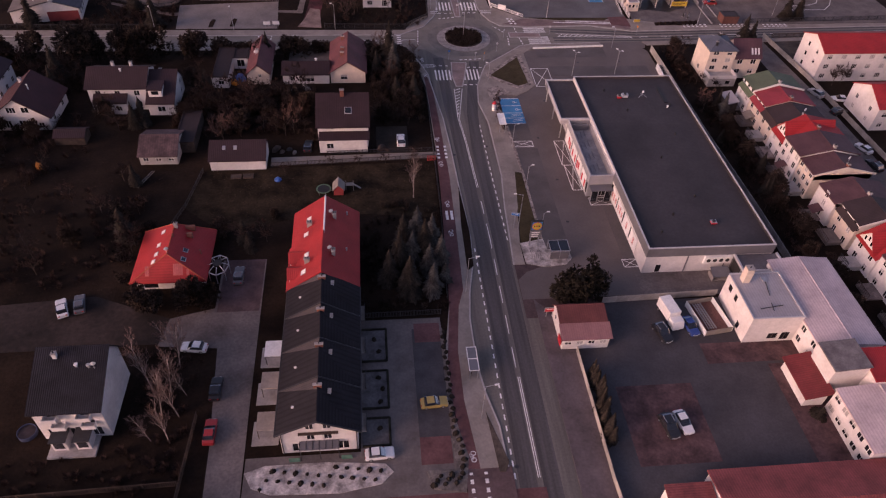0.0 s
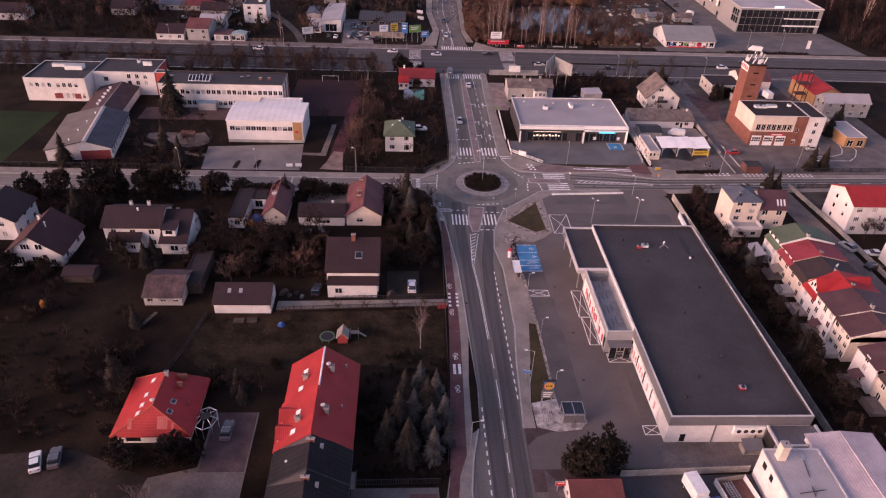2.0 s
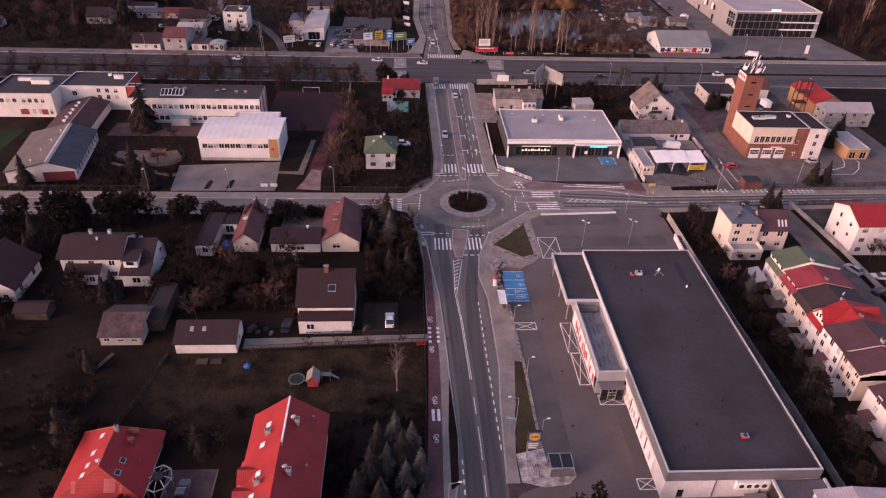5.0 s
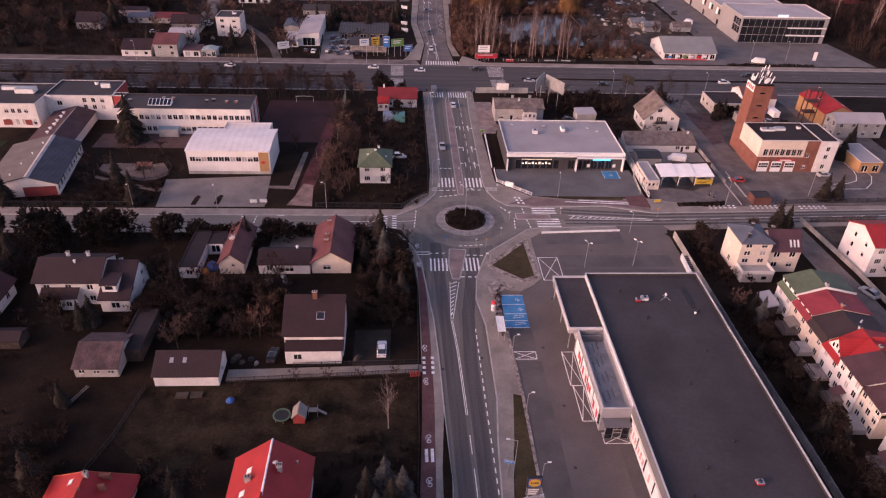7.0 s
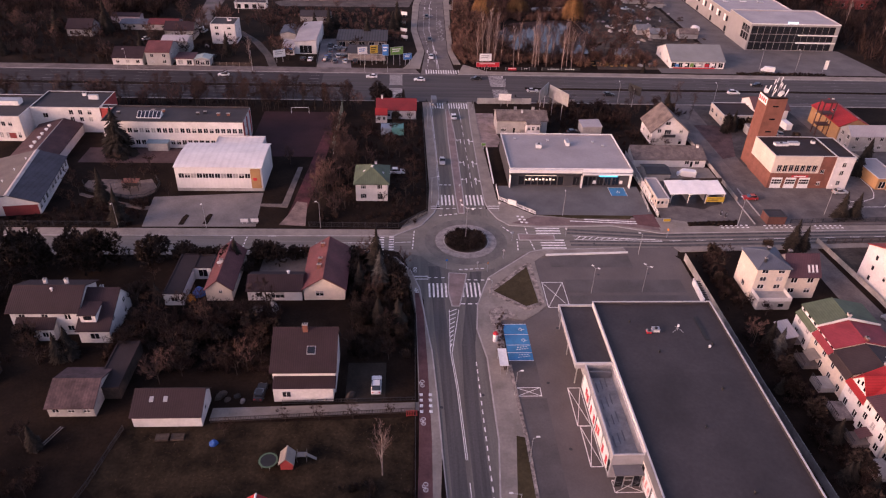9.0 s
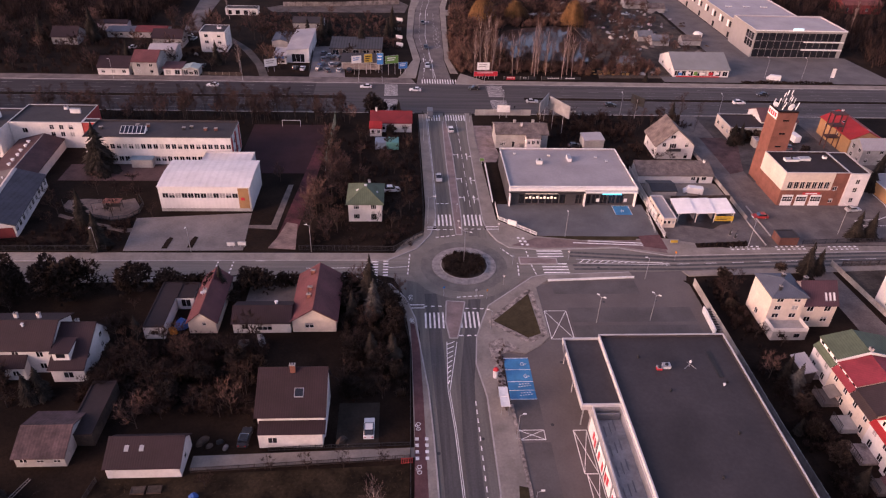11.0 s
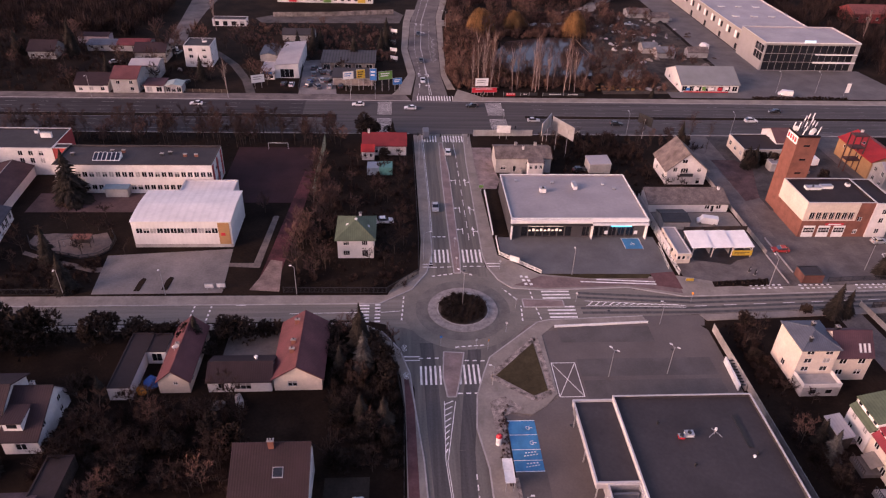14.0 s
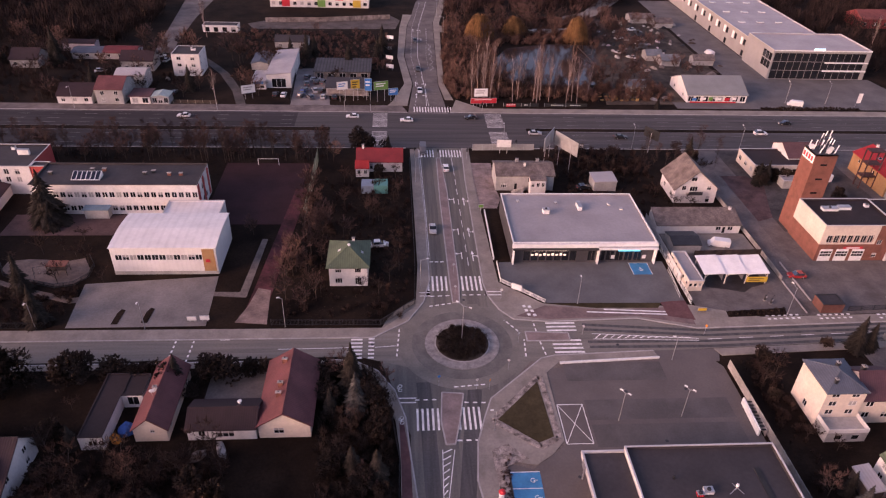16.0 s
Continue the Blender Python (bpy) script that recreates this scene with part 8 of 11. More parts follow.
for x, y, w, d in ((126, 369, 7, 7), (131, 362.5, 8, 7), (138, 428, 12, 8), (147, 420, 9, 7), (107, 331, 7, 6), (146, 363, 9, 5)):
    house("low storage shed with rusty pale roofs", x - w / 2, y - d / 2, x + w / 2, y + d / 2, 2.6, 4.2, GREY_WALL, ETERNIT if w > 8 else YARD_SHEET, axis="x", over=0.3, name="shed", category="shed", group="storage sheds")
house("red barn at the wood's edge", 252, 422, 274, 436, 5, 8, mat("faded_red_wall", (0.17, 0.034, 0.034), 0.8, 0.15, 0.3, 3.0), mat("old_red_roof", (0.16, 0.050, 0.045), 0.8, 0.15, 0.3, 3.0), axis="x", over=0.4, name="barn", category="barn", win={"S": (4, [1.5], 1.6, 1.6, 2)})


# ---- trees and shrubs ----
def spruce(name, label, h, r, needle, seed, x, y, group="conifers"):
    """A conifer: a tapered trunk and tiers of drooping sprays."""
    rd = random.Random(seed)
    ob = thing(name, label, "tree", x, y, 0, 0, group)
    Geo().tube((0, 0, -0.2), (0, 0, h * 0.93), h * 0.022 + 0.06, 0.02, 7).make("trunk", BARK, ob)
    g = Geo()
    tiers = int(14 + h * 2.2)
    for i in range(tiers):
        f = i / (tiers - 1)
        z = h * (0.08 + 0.9 * f)
        rad = r * (1 - f) ** 0.85 + 0.12
        n = max(7, int(24 * (1 - f) + 6))
        for k in range(n):
            a = 2 * math.pi * (k + rd.random() * 0.8) / n + i
            q = rad * rd.uniform(0.35, 1.15) * (1 + 0.16 * math.sin(a * 2 + i * 0.35 + seed))
            w = 0.13 * q + 0.12
            dz = -0.34 * q + rd.uniform(-0.15, 0.1)
            ca, sa = math.cos(a), math.sin(a)
            tip, root = (q * ca, q * sa, z + dz), (0.08 * ca, 0.08 * sa, z + 0.25)
            m = (0.62 * q * ca, 0.62 * q * sa, z + dz * 0.45 + 0.05)
            L1, R1 = (m[0] - sa * w, m[1] + ca * w, m[2] - 0.1), (m[0] + sa * w, m[1] - ca * w, m[2] - 0.1)
            g.face([root, L1, m]), g.face([root, m, R1]), g.face([m, L1, tip]), g.face([m, tip, R1])
    g.make("crown", needle, ob)
    return ob


def bare_tree(name, label, h, spread_r, bark, twig, seed, x, y, group="bare trees", dense=1.0, lean=0.0, fine=False):
    """A leafless tree: trunk and limbs, and a crown of many fine twigs; fine: a slender one."""
    rd = random.Random(seed)
    ob = thing(name, label, "tree", x, y, 0, 0, group)
    g, t = Geo(), Geo()

    def grow(p, d, length, rad, level):
        q = p + d * length
        (g if level < 3 else t).tube(p, q, rad, rad * 0.6, 5 if level < 2 else 3)
        if level == 3:
            for _ in range(int(9 * dense)):
                e = (d + Vector((rd.uniform(-1, 1), rd.uniform(-1, 1), rd.uniform(-0.3, 0.9))) * 0.8).normalized()
                s = p + d * length * rd.uniform(0.2, 1)
                w = e.orthogonal().normalized() * (0.025 if fine else 0.03)
                t.face([tuple(s - w), tuple(s + w), tuple(s + e * length * rd.uniform(0.5, 1.0))])
            return
        n = (14, 4, 3)[level] if fine else (5, 4, 4)[level]
        for i in range(n):
            f = rd.uniform(0.25, 1.0)
            a = 2 * math.pi * (i + rd.random()) / n
            out = Vector((math.cos(a), math.sin(a), 0)) * spread_r / h * rd.uniform(1.2, 2.4)
            e = (d + out + Vector((0, 0, rd.uniform(0.0, 0.4)))).normalized()
            grow(p + d * length * f, e, length * ((rd.uniform(0.24, 0.4) * (1.25 - 0.6 * f) if level == 0 else rd.uniform(0.4, 0.6)) if fine else rd.uniform(0.45, 0.7)), rad * (0.4 if fine else 0.55), level + 1)

    grow(Vector((0, 0, -0.2)), Vector((lean, lean * 0.5, 1)).normalized(), h * (0.9 if fine else 0.62), 0.008 * h + 0.02 if fine else 0.010 * h + 0.035, 0)
    g.make("trunk", bark, ob), t.make("crown", twig, ob)
    return ob


def bushy(name, label, h, r, leaf, seed, x, y, group="evergreens", n=260, low=0.05):
    """A rounded evergreen: a short trunk and a lumpy crown of many small sprays with gaps."""
    rd = random.Random(seed)
    ob = thing(name, label, "tree", x, y, 0, 0, group)
    Geo().tube((0, 0, -0.2), (0, 0, h * 0.7), 0.02 * h + 0.05, 0.03, 7).make("trunk", BARK, ob)
    g = Geo()
    lumps = [(rd.uniform(-1, 1) * r * 0.55, rd.uniform(-1, 1) * r * 0.55, h * rd.uniform(low + 0.2, 0.8), r * rd.uniform(0.4, 0.62)) for _ in range(9)]
    for _ in range(n):
        cx, cy, cz, cr = lumps[rd.randrange(9)]
        d = Vector((rd.gauss(0, 1), rd.gauss(0, 1), rd.gauss(0.25, 0.8))).normalized()
        c = Vector((cx, cy, cz)) + Vector((d.x * cr, d.y * cr, d.z * cr * h / (2.4 * r))) * rd.uniform(0.6, 1.06)
        if c.z < h * low:
            continue
        for _ in range(4):
            e = (d + Vector((rd.uniform(-1, 1), rd.uniform(-1, 1), rd.uniform(-0.6, 1)))).normalized()
            w = e.orthogonal().normalized() * rd.uniform(0.1, 0.2) * (0.5 + r * 0.28)
            g.face([tuple(c - w), tuple(c + w), tuple(c + e * rd.uniform(0.3, 0.6) * (0.5 + r * 0.28))])
    g.make("crown", leaf, ob)
    return ob


def willow(name, label, h, r, twig, seed, x, y, group="willows"):
    """A leafless willow: a forked trunk, arching limbs and a dome of thin hanging rods."""
    rd = random.Random(seed)
    ob = thing(name, label, "tree", x, y, 0, 0, group)
    g, t = Geo(), Geo()
    g.tube((0, 0, -0.2), (0, 0, h * 0.3), 0.034 * h, 0.026 * h, 8)
    for k in range(11):
        a, f = 2 * math.pi * k / 11 + rd.uniform(-0.2, 0.2), rd.uniform(0.25, 0.8)
        mid = Vector((math.cos(a) * r * f * 0.5, math.sin(a) * r * f * 0.5, h * rd.uniform(0.5, 0.66)))
        end = Vector((math.cos(a) * r * f, math.sin(a) * r * f, h * rd.uniform(0.72, 0.9)))
        g.tube((0, 0, h * 0.26), mid, 0.016 * h, 0.010 * h, 6), g.tube(mid, end, 0.010 * h, 0.003 * h, 5)
    for _ in range(2600):
        a, q = rd.uniform(0, 2 * math.pi), math.sqrt(rd.random())
        lump = 1 + 0.14 * math.sin(3 * a + seed) + 0.08 * math.sin(7 * a)
        top = h * (1.0 - 0.42 * q ** 2.8) * rd.uniform(0.66, 1.0) * (0.94 + 0.06 * lump)
        p = Vector((math.cos(a) * q * r * 0.82 * lump, math.sin(a) * q * r * 0.82 * lump, top))
        drop = h * rd.uniform(0.12, 0.36)
        e = p + Vector((math.cos(a) * r * 0.16 * q + rd.uniform(-0.4, 0.4), math.sin(a) * r * 0.16 * q + rd.uniform(-0.4, 0.4), -drop))
        up = p + Vector((-math.cos(a) * r * 0.1, -math.sin(a) * r * 0.1, -0.04 * h))
        w = Vector((-math.sin(a), math.cos(a), 0)) * rd.uniform(0.05, 0.11)
        t.face([tuple(up), tuple(p - w), tuple(p + w)]), t.face([tuple(p - w), tuple(e), tuple(p + w)])
    g.make("trunk", BARK, ob), t.make("crown", twig, ob)
    return ob


def again(ob, x, y, s=1.0, turn=0.0, sz=None):
    return copy_thing(ob, pose(x, y, 0, 0, 0, turn) @ Matrix.Diagonal((s, s, sz or s, 1)))


def thicket(name, label, outline, count, h0, h1, twig, seed, per=110, wide=1.15, lift=0.0):
    """A mass of shrubs that nobody could count: fine upward twigs over a plan outline."""
    rd = np.random.RandomState(seed)
    xs, ys = [p[0] for p in outline], [p[1] for p in outline]
    spots = []
    while len(spots) < count:
        x, y = rd.uniform(min(xs), max(xs)), rd.uniform(min(ys), max(ys))
        inside = False
        for (ax, ay), (bx, by) in zip(outline, outline[1:] + outline[:1]):
            if (ay > y) != (by > y) and x < (bx - ax) * (y - ay) / (by - ay) + ax:
                inside = not inside
        if inside and clear(x, y, 0.8):
            spots.append((x, y))
    spots = np.array(spots)
    n = count * per
    base = np.repeat(spots, per, axis=0)
    hh = np.repeat(rd.uniform(h0, h1, count), per)
    ang, out = rd.uniform(0, 2 * np.pi, n), np.sqrt(rd.uniform(0, 1, n)) * wide * hh * 0.5
    z0 = hh * rd.uniform(0.0, 0.55, n)
    z1 = z0 + hh * rd.uniform(0.2, 0.5, n)
    f0, f1 = 0.35 + 0.4 * rd.uniform(0, 1, n), rd.uniform(0.8, 1.15, n)
    p0 = np.stack([base[:, 0] + np.cos(ang) * out * f0, base[:, 1] + np.sin(ang) * out * f0, z0 + lift], 1)
    p2 = np.stack([base[:, 0] + np.cos(ang + 0.3) * out * f1, base[:, 1] + np.sin(ang + 0.3) * out * f1, np.minimum(z1, hh * (1.02 - 0.35 * (out / (wide * hh * 0.5)) ** 2)) + lift], 1)
    wv = np.stack([-np.sin(ang), np.cos(ang), rd.uniform(-0.4, 0.4, n)], 1) * (0.03 + 0.042 * hh * rd.uniform(0.4, 1, n))[:, None]
    v = np.stack([p0 - wv * 0.5, p0 + wv * 0.5, p2], 1).reshape(-1, 3)
    me = bpy.data.meshes.new(name)
    me.from_pydata(v.tolist(), [], np.arange(n * 3).reshape(-1, 3).tolist())
    me.materials.append(twig)
    me.update()
    return tagged(new(name, me), label, "shrubs", kind="stuff")


rt = random.Random(77)
WOOD_TWIGS = mat("woodland_twigs", (0.034, 0.021, 0.018), 0.95, 0.25, 0.2, 2.0, spec=0.1, tint=0.35, island=True)
# Raised and reddened so the colour carries a slight haze over dark shrubs.
DARK_SHRUB = mat("dark_evergreen_shrub", (0.038, 0.027, 0.022), 0.95, 0.3, 0.4, 2.0, spec=0.05, tint=0.4, island=True)
SP = spruce("spruce", "dark green spruce tree in a garden", 10.0, 2.8, NEEDLES, 3, 6.2, 85.9)
SP2 = spruce("spruce", "tall dark spruce with a narrow crown", 12.0, 3.0, NEEDLES, 4, 5.6, 171.4)
spruce("spruce", "broad old dark spruce before the school", 15.5, 5.6, NEEDLES, 8, -73.8, 232.0)
SB = spruce("blue_spruce", "silvery blue spruce beside the road", 9.6, 2.5, NEEDLES_BLUE, 5, 10.5, 85.9)
SB.matrix_basis = pose(10.5, 85.9, 0) @ Matrix.Diagonal((0.86, 0.86, 0.8, 1))
TH = spruce("thuja", "narrow dark evergreen hedge tree", 4.5, 0.9, NEEDLES, 6, 35.6, 53.0, "thujas")
PN = bushy("pine", "bushy dark pine with a rounded crown", 9.8, 2.6, PINE, 7, 36.0, 82.4, "pines", 620)
EV = bushy("evergreen", "rounded dark evergreen in a garden", 5.5, 2.2, DARK_SHRUB, 17, -58.4, 171.4, "evergreens", 420)
EV2 = bushy("evergreen", "broad dark evergreen shrub", 3.4, 2.2, DARK_SHRUB, 18, -36.9, 175.2, "evergreens", 340)
for x, y, s, k in ((8.4, 99.7, 1.22, 40), (11.2, 98.6, 1.08, 80), (12.6, 93.4, 1.0, 15), (7.2, 94.4, 1.05, 70), (10.2, 91.4, 0.95, 200), (6.4, 88.6, 0.9, 130), (13.0, 88.4, 0.7, 300)):
    again(SB if k != 10 else SP, x, y, s, k)
for x, y, s in ((4.6, 92.6, 0.9), (9.6, 95.4, 1.0), (5.6, 98.0, 0.9), (2.6, 89, 0.8), (6.6, 152.5, 0.7), (10.8, 150, 0.8),
                (-41, 159, 0.6), (-60.2, 191.9, 1.0), (-93.4, 192.2, 0.95),
                (110.2, 180.6, 0.85), (113.0, 180.6, 0.75), (131.3, 196.2, 0.8), (135.6, 196.6, 0.8), (104, 262, 0.7), (124.6, 254.4, 0.7), (121.6, 253.4, 0.75), (110, 311.8, 0.5), (150.6, 222, 0.9), (-61.5, 325.1, 0.95), (-120.2, 354.0, 1.35), (8.2, 371, 1.4), (-5, 352, 1.0), (11.5, 279.0 - 4.6, 0.6)):
    again(SP, x, y, s * random.uniform(0.9, 1.1), random.uniform(0, 360))
for x, y, s in ((2.0, 165.6, 0.55), (88.6, 145.4, 0.5)):
    again(SP2, x, y, s, random.uniform(0, 360))
again(SB, 6.6, 166.4, 1.2, 30), again(EV, 9.8, 166.8, 1.0, 40), again(EV, 11.2, 162, 0.9, 70), again(EV, 8.4, 170.4, 0.9, 10), again(EV2, 1.4, 169, 1.2, 70), again(SB, 88.4, 141.6, 0.95, 50)
for i in range(11):
    again(TH, 35.4 + random.uniform(-0.4, 0.8), 54.2 + i * 1.15, random.uniform(0.8, 1.25), i * 40)
for x, y, s in ((38.8, 82.6, 1.0), (34.0, 82.0, 0.9), (41.2, 83.0, 0.8), (36.6, 80.6, 0.7)):
    again(PN, x, y, s, x * 31)
for x, y, s, k in ((-41.2, 84.6, 1.0, 10), (-39.2, 84.0, 0.9, 80), (-33.6, 85.0, 1.0, 150), (-31.0, 84.6, 1.0, 220), (-32.2, 86.6, 0.9, 20), (-29.4, 85.6, 0.8, 300), (-62.8, 145.6, 0.9, 60), (-54.0, 142.4, 0.8, 110), (-28.4, 172.6, 1.0, 30), (-84.0, 138.2, 1.0, 75)):
    again(EV, x, y, s, k)
for x, y, s, k in ((-53.0, 142.8, 0.75, 10), (-77.2, 157.4, 0.75, 90), (-47.9, 102.8, 0.85, 200), (-27.0, 173.2, 0.8, 40), (-62.0, 146.2, 0.6, 260), (-24.0, 98.6, 0.5, 20), (-25.2, 101.2, 0.6, 130)):
    again(SP, x, y, s, k)
RT = spruce("clipped_conifer", "low round dark conifer by the depot wall", 2.4, 1.7, NEEDLES, 9, 70.9, 55.4, "shrubs by the depot")
for x, y, s in ((-55.2, 171.2, 1.0), (-51.2, 172.4, 0.9), (-47.6, 172.2, 0.8), (-62.5, 171, 1.1), (-67, 170, 1.0), (-72, 172.5, 1.1), (-78, 170.5, 1.0), (-84, 172, 1.0), (-68, 160.6, 0.9), (-72, 158, 0.8), (-45, 161, 0.8), (-43.5, 152, 0.7), (2.4, 174.0, 0.6), (10.8, 157.8, 0.8), (2.4, 152.6, 0.8), (8.2, 148.4, 0.9), (11.6, 146.6, 0.7), (3.6, 141.6, 0.8), (-14.4, 146, 1.0), (-18.8, 149, 0.9), (-24.6, 146, 0.8), (-30, 141, 0.9),
                (85.6, 141, 0.7), (87.4, 136.4, 0.8), (86.0, 130, 0.75), (87.6, 124.6, 0.8), (85.4, 119, 0.7), (88.2, 111.6, 1.0), (86.2, 105, 0.8), (88.4, 98, 0.9), (86.4, 91, 0.8), (88.6, 84.6, 0.8), (86.4, 76, 0.9), (-106, 196, 0.8), (-104, 204, 0.8), (-107, 213, 0.8), (-74, 199, 0.7), (9.0, 256, 0.8), (10.4, 275, 0.7), (127.6, 256.2, 0.8), (124, 256.4, 0.9), (106, 266, 0.9), (-50, 108, 0.8), (-58, 102, 0.8), (-20, 108, 0.5)):
    again(EV, x, y, s * random.uniform(0.9, 1.1) * 1.0, x * 57) if not (x < -46 and y > 168) else None
for x, y, s, k in ((122.2, 252.6, 0.8, 10), (130.4, 254.8, 0.8, 60), (133.4, 254.6, 0.75, 100), (127.8, 255.4, 0.7, 160), (139.0, 240.0, 0.8, 30), (141.6, 244.4, 0.7, 70), (-75.5, 170.5, 1.9, 40), (-60.0, 171.6, 1.6, 200), (-64.5, 172.4, 1.3, 90), (-71.0, 173.0, 1.3, 10), (-86.0, 172.0, 1.5, 130), (-47.5, 173.6, 1.2, 300), (-93.0, 170.4, 1.4, 20)):
    again(EV, x, y, s, k, s * 1.05)
for x, y, s, k in ((-64.0, 174.2, 1.5, 15), (-58.8, 172.6, 1.6, 140), (-55.0, 173.6, 1.5, 260), (-45.4, 174.4, 1.25, 80), (-22.0, 175.4, 0.9, 40), (-72.5, 172.4, 1.7, 330)):
    again(EV, x, y, s, k, s * 1.1)
again(SP, -78.0, 163.0, 1.0, 33), again(SP, -54.6, 141.5, 0.7, 50), again(SP, -50, 120, 0.55, 20)
for x, y, s in ((-39.4, 175.4, 1.0), (-34.6, 175.0, 1.0), (-32.0, 175.6, 0.9), (-22.6, 175.0, 0.9), (-20.2, 174.6, 1.2), (-17.6, 175.2, 1.0), (-14.6, 175.6, 1.0), (-11.8, 176.0, 0.8), (-24, 170.4, 0.8), (104.2, 181.2, 0.6), (0.6, 174.6, 0.9), (-60, 154.6, 0.8), (-44.6, 147.4, 0.8), (-12.6, 128.4 + 6, 0.6), (86, 167, 0.7), (89, 178, 0.7), (-30, 104, 0.9), (-44, 104, 0.9), (-46.6, 97, 0.8), (-45.6, 91.4, 0.7), (-29.4, 102.4, 0.8)):
    again(EV2, x, y, s * random.uniform(0.9, 1.1) * (1.25 if y > 173 else 1.0), x * 37)

BR = bare_tree("birch", "leafless birch with a pale trunk", 11.0, 2.6, BIRCH, TWIGS_PALE, 11, 8.6, 113.2, "birches", 0.8, 0.0, True)
BT = bare_tree("bare_tree", "leafless garden tree with dark twigs", 7.0, 3.2, BARK, TWIGS, 12, -63.5, 97.7, "bare trees", 1.5)
BT2 = bare_tree("bare_tree", "leafless spreading tree with reddish twigs", 9.0, 3.4, BARK, TWIGS_RED, 13, -10.4, 199.0, "bare trees", 1.7)
BP = bare_tree("birch", "tall pale leafless poplar", 11.0, 2.6, BIRCH, TWIGS_PALE, 14, -33.7, 62.4, "birches", 0.8, 0.14, True)
WL = willow("willow", "golden weeping willow with fine hanging twigs", 13.0, 7.6, TWIGS_GOLD, 15, 51.2, 388.0)
BN = bare_tree("birch", "tall slender leafless birch by the pond", 14.0, 1.9, mat("pale_birch_bark", (0.26, 0.19, 0.17), 0.85, 0.3, 1.5, 5.0, 0.2, spec=0.1), TWIGS_RED, 16, 49.0, 320.0, "pond birches", 0.3, 0.05, True)
again(WL, 68.3, 396.0, 0.78, 120), again(WL, 94.0, 380.5, 0.8, 200, 1.12)
for x, y, s in ((-31.5, 57.4, 0.8), (-36.0, 67.3, 1.0), (-32.5, 71.5, 0.9), (-30.5, 65.9, 0.6), (-34.5, 75.2, 0.7), (-31, 62, 0.8), (-34.4, 58, 0.7), (-33.0, 66.4, 0.9), (-72.5, 101.5, 0.9), (-74, 99.4, 0.8), (-73, 103, 0.9)):
    again(BP, x, y, s, x * 77)
for x, y, s in ((47.4, 319.8, 1.3), (51.3, 317.6, 1.4), (55, 321, 1.2), (59.8, 317.6, 1.2), (77.9, 314.6, 1.1), (81, 318, 1.2), (86.9, 323.8, 1.0), (84, 316, 1.1), (48, 326, 1.3), (66, 318, 1.2), (68.6, 316.4, 1.3), (74, 320, 1.2), (79.4, 317, 1.3), (53, 328, 1.2), (45, 324, 1.1), (62, 324, 1.0), (70, 320, 0.9), (240, 360, 1.2), (250, 372, 1.3), (236, 385, 1.1), (-70, 390, 1.2), (-40, 332, 0.0001)):
    if x > 90 or x < 0:
        again(BN, x, y, s * 1.0, x * 13)
for x, y, s in ((-70, 100, 1.0), (-62, 94, 0.7), (-25.6, 100.8, 0.8), (-21, 101, 0.7), (-46, 101, 0.9), (-52, 110, 0.7), (-19, 122, 0.5), (-3, 125.2, 0.45), (3, 125.3, 0.5), (-9, 125.2, 0.4), (9.6, 126.4, 0.45), (-16, 142, 0.9), (-22, 138, 0.8), (-28, 150, 0.9), (-34, 146, 1.0), (-44, 144, 0.7),
                (-15, 153, 0.8), (-40, 152, 0.8), (-60, 144, 0.9), (-58, 140, 0.8), (2, 143, 0.9), (9, 141, 0.7), (-78, 166, 1.0), (-90, 170, 1.0), (12.4, 206, 0.9), (14.6, 210, 1.0), (10, 201, 0.8), (13.6, 218, 0.8), (-3, 201.6, 0.6), (6.4, 202.4, 0.6)  , (126, 156, 0.9), (129, 157, 0.8), (92, 154.5, 0.5), (87.5, 157, 0.6), (86, 171, 0.8), (90, 174, 0.7),
                (60, 262, 0.8), (72, 262, 0.9), (80, 268, 0.8), (88, 246, 0.6), (105.2, 258, 0.9), (-62.4, 318.4, 0.9), (-120, 330, 1.0), (-128, 362, 1.0), (-48, 356, 1.1), (-52, 382, 1.0)):
    again(BT, x, y, s, x * 57 + y)
for x, y, s in ((-11, 206, 1.0), (-9.6, 214, 1.1), (-8.0, 222, 1.0), (-9.4, 230, 0.9), (-7.0, 238, 0.9), (-6.0, 196, 0.8), (-4.6, 226, 0.8), (-22, 226, 0.7), (2, 226, 0.7), (7, 234, 0.8), (0, 240, 0.7)):
    again(BT2, x, y, s, x * 91 + y)
def grove(name, label, base, spots):
    """Many alike far trees that nobody could count, in one mesh."""
    vs, fs, ks, mats, n = [], [], [], [], 0
    for k, ch in enumerate(base.children):
        me = ch.data
        co = np.empty(len(me.vertices) * 3, np.float32)
        me.vertices.foreach_get("co", co)
        co = co.reshape(-1, 3)
        faces = [tuple(p.vertices) for p in me.polygons]
        mats.append(me.materials[0])
        for x, y, s, turn in spots:
            c, d = math.cos(turn) * s, math.sin(turn) * s
            vs.append(np.stack([co[:, 0] * c - co[:, 1] * d + x, co[:, 0] * d + co[:, 1] * c + y, co[:, 2] * s], 1))
            fs.extend(tuple(i + n for i in f) for f in faces)
            ks.extend([k] * len(faces))
            n += len(co)
    me = bpy.data.meshes.new(name)
    me.from_pydata(np.concatenate(vs).tolist(), [], fs)
    for m in mats:
        me.materials.append(m)
    me.polygons.foreach_set("material_index", ks)
    me.update()
    return tagged(new(name, me), label, "trees", kind="stuff")


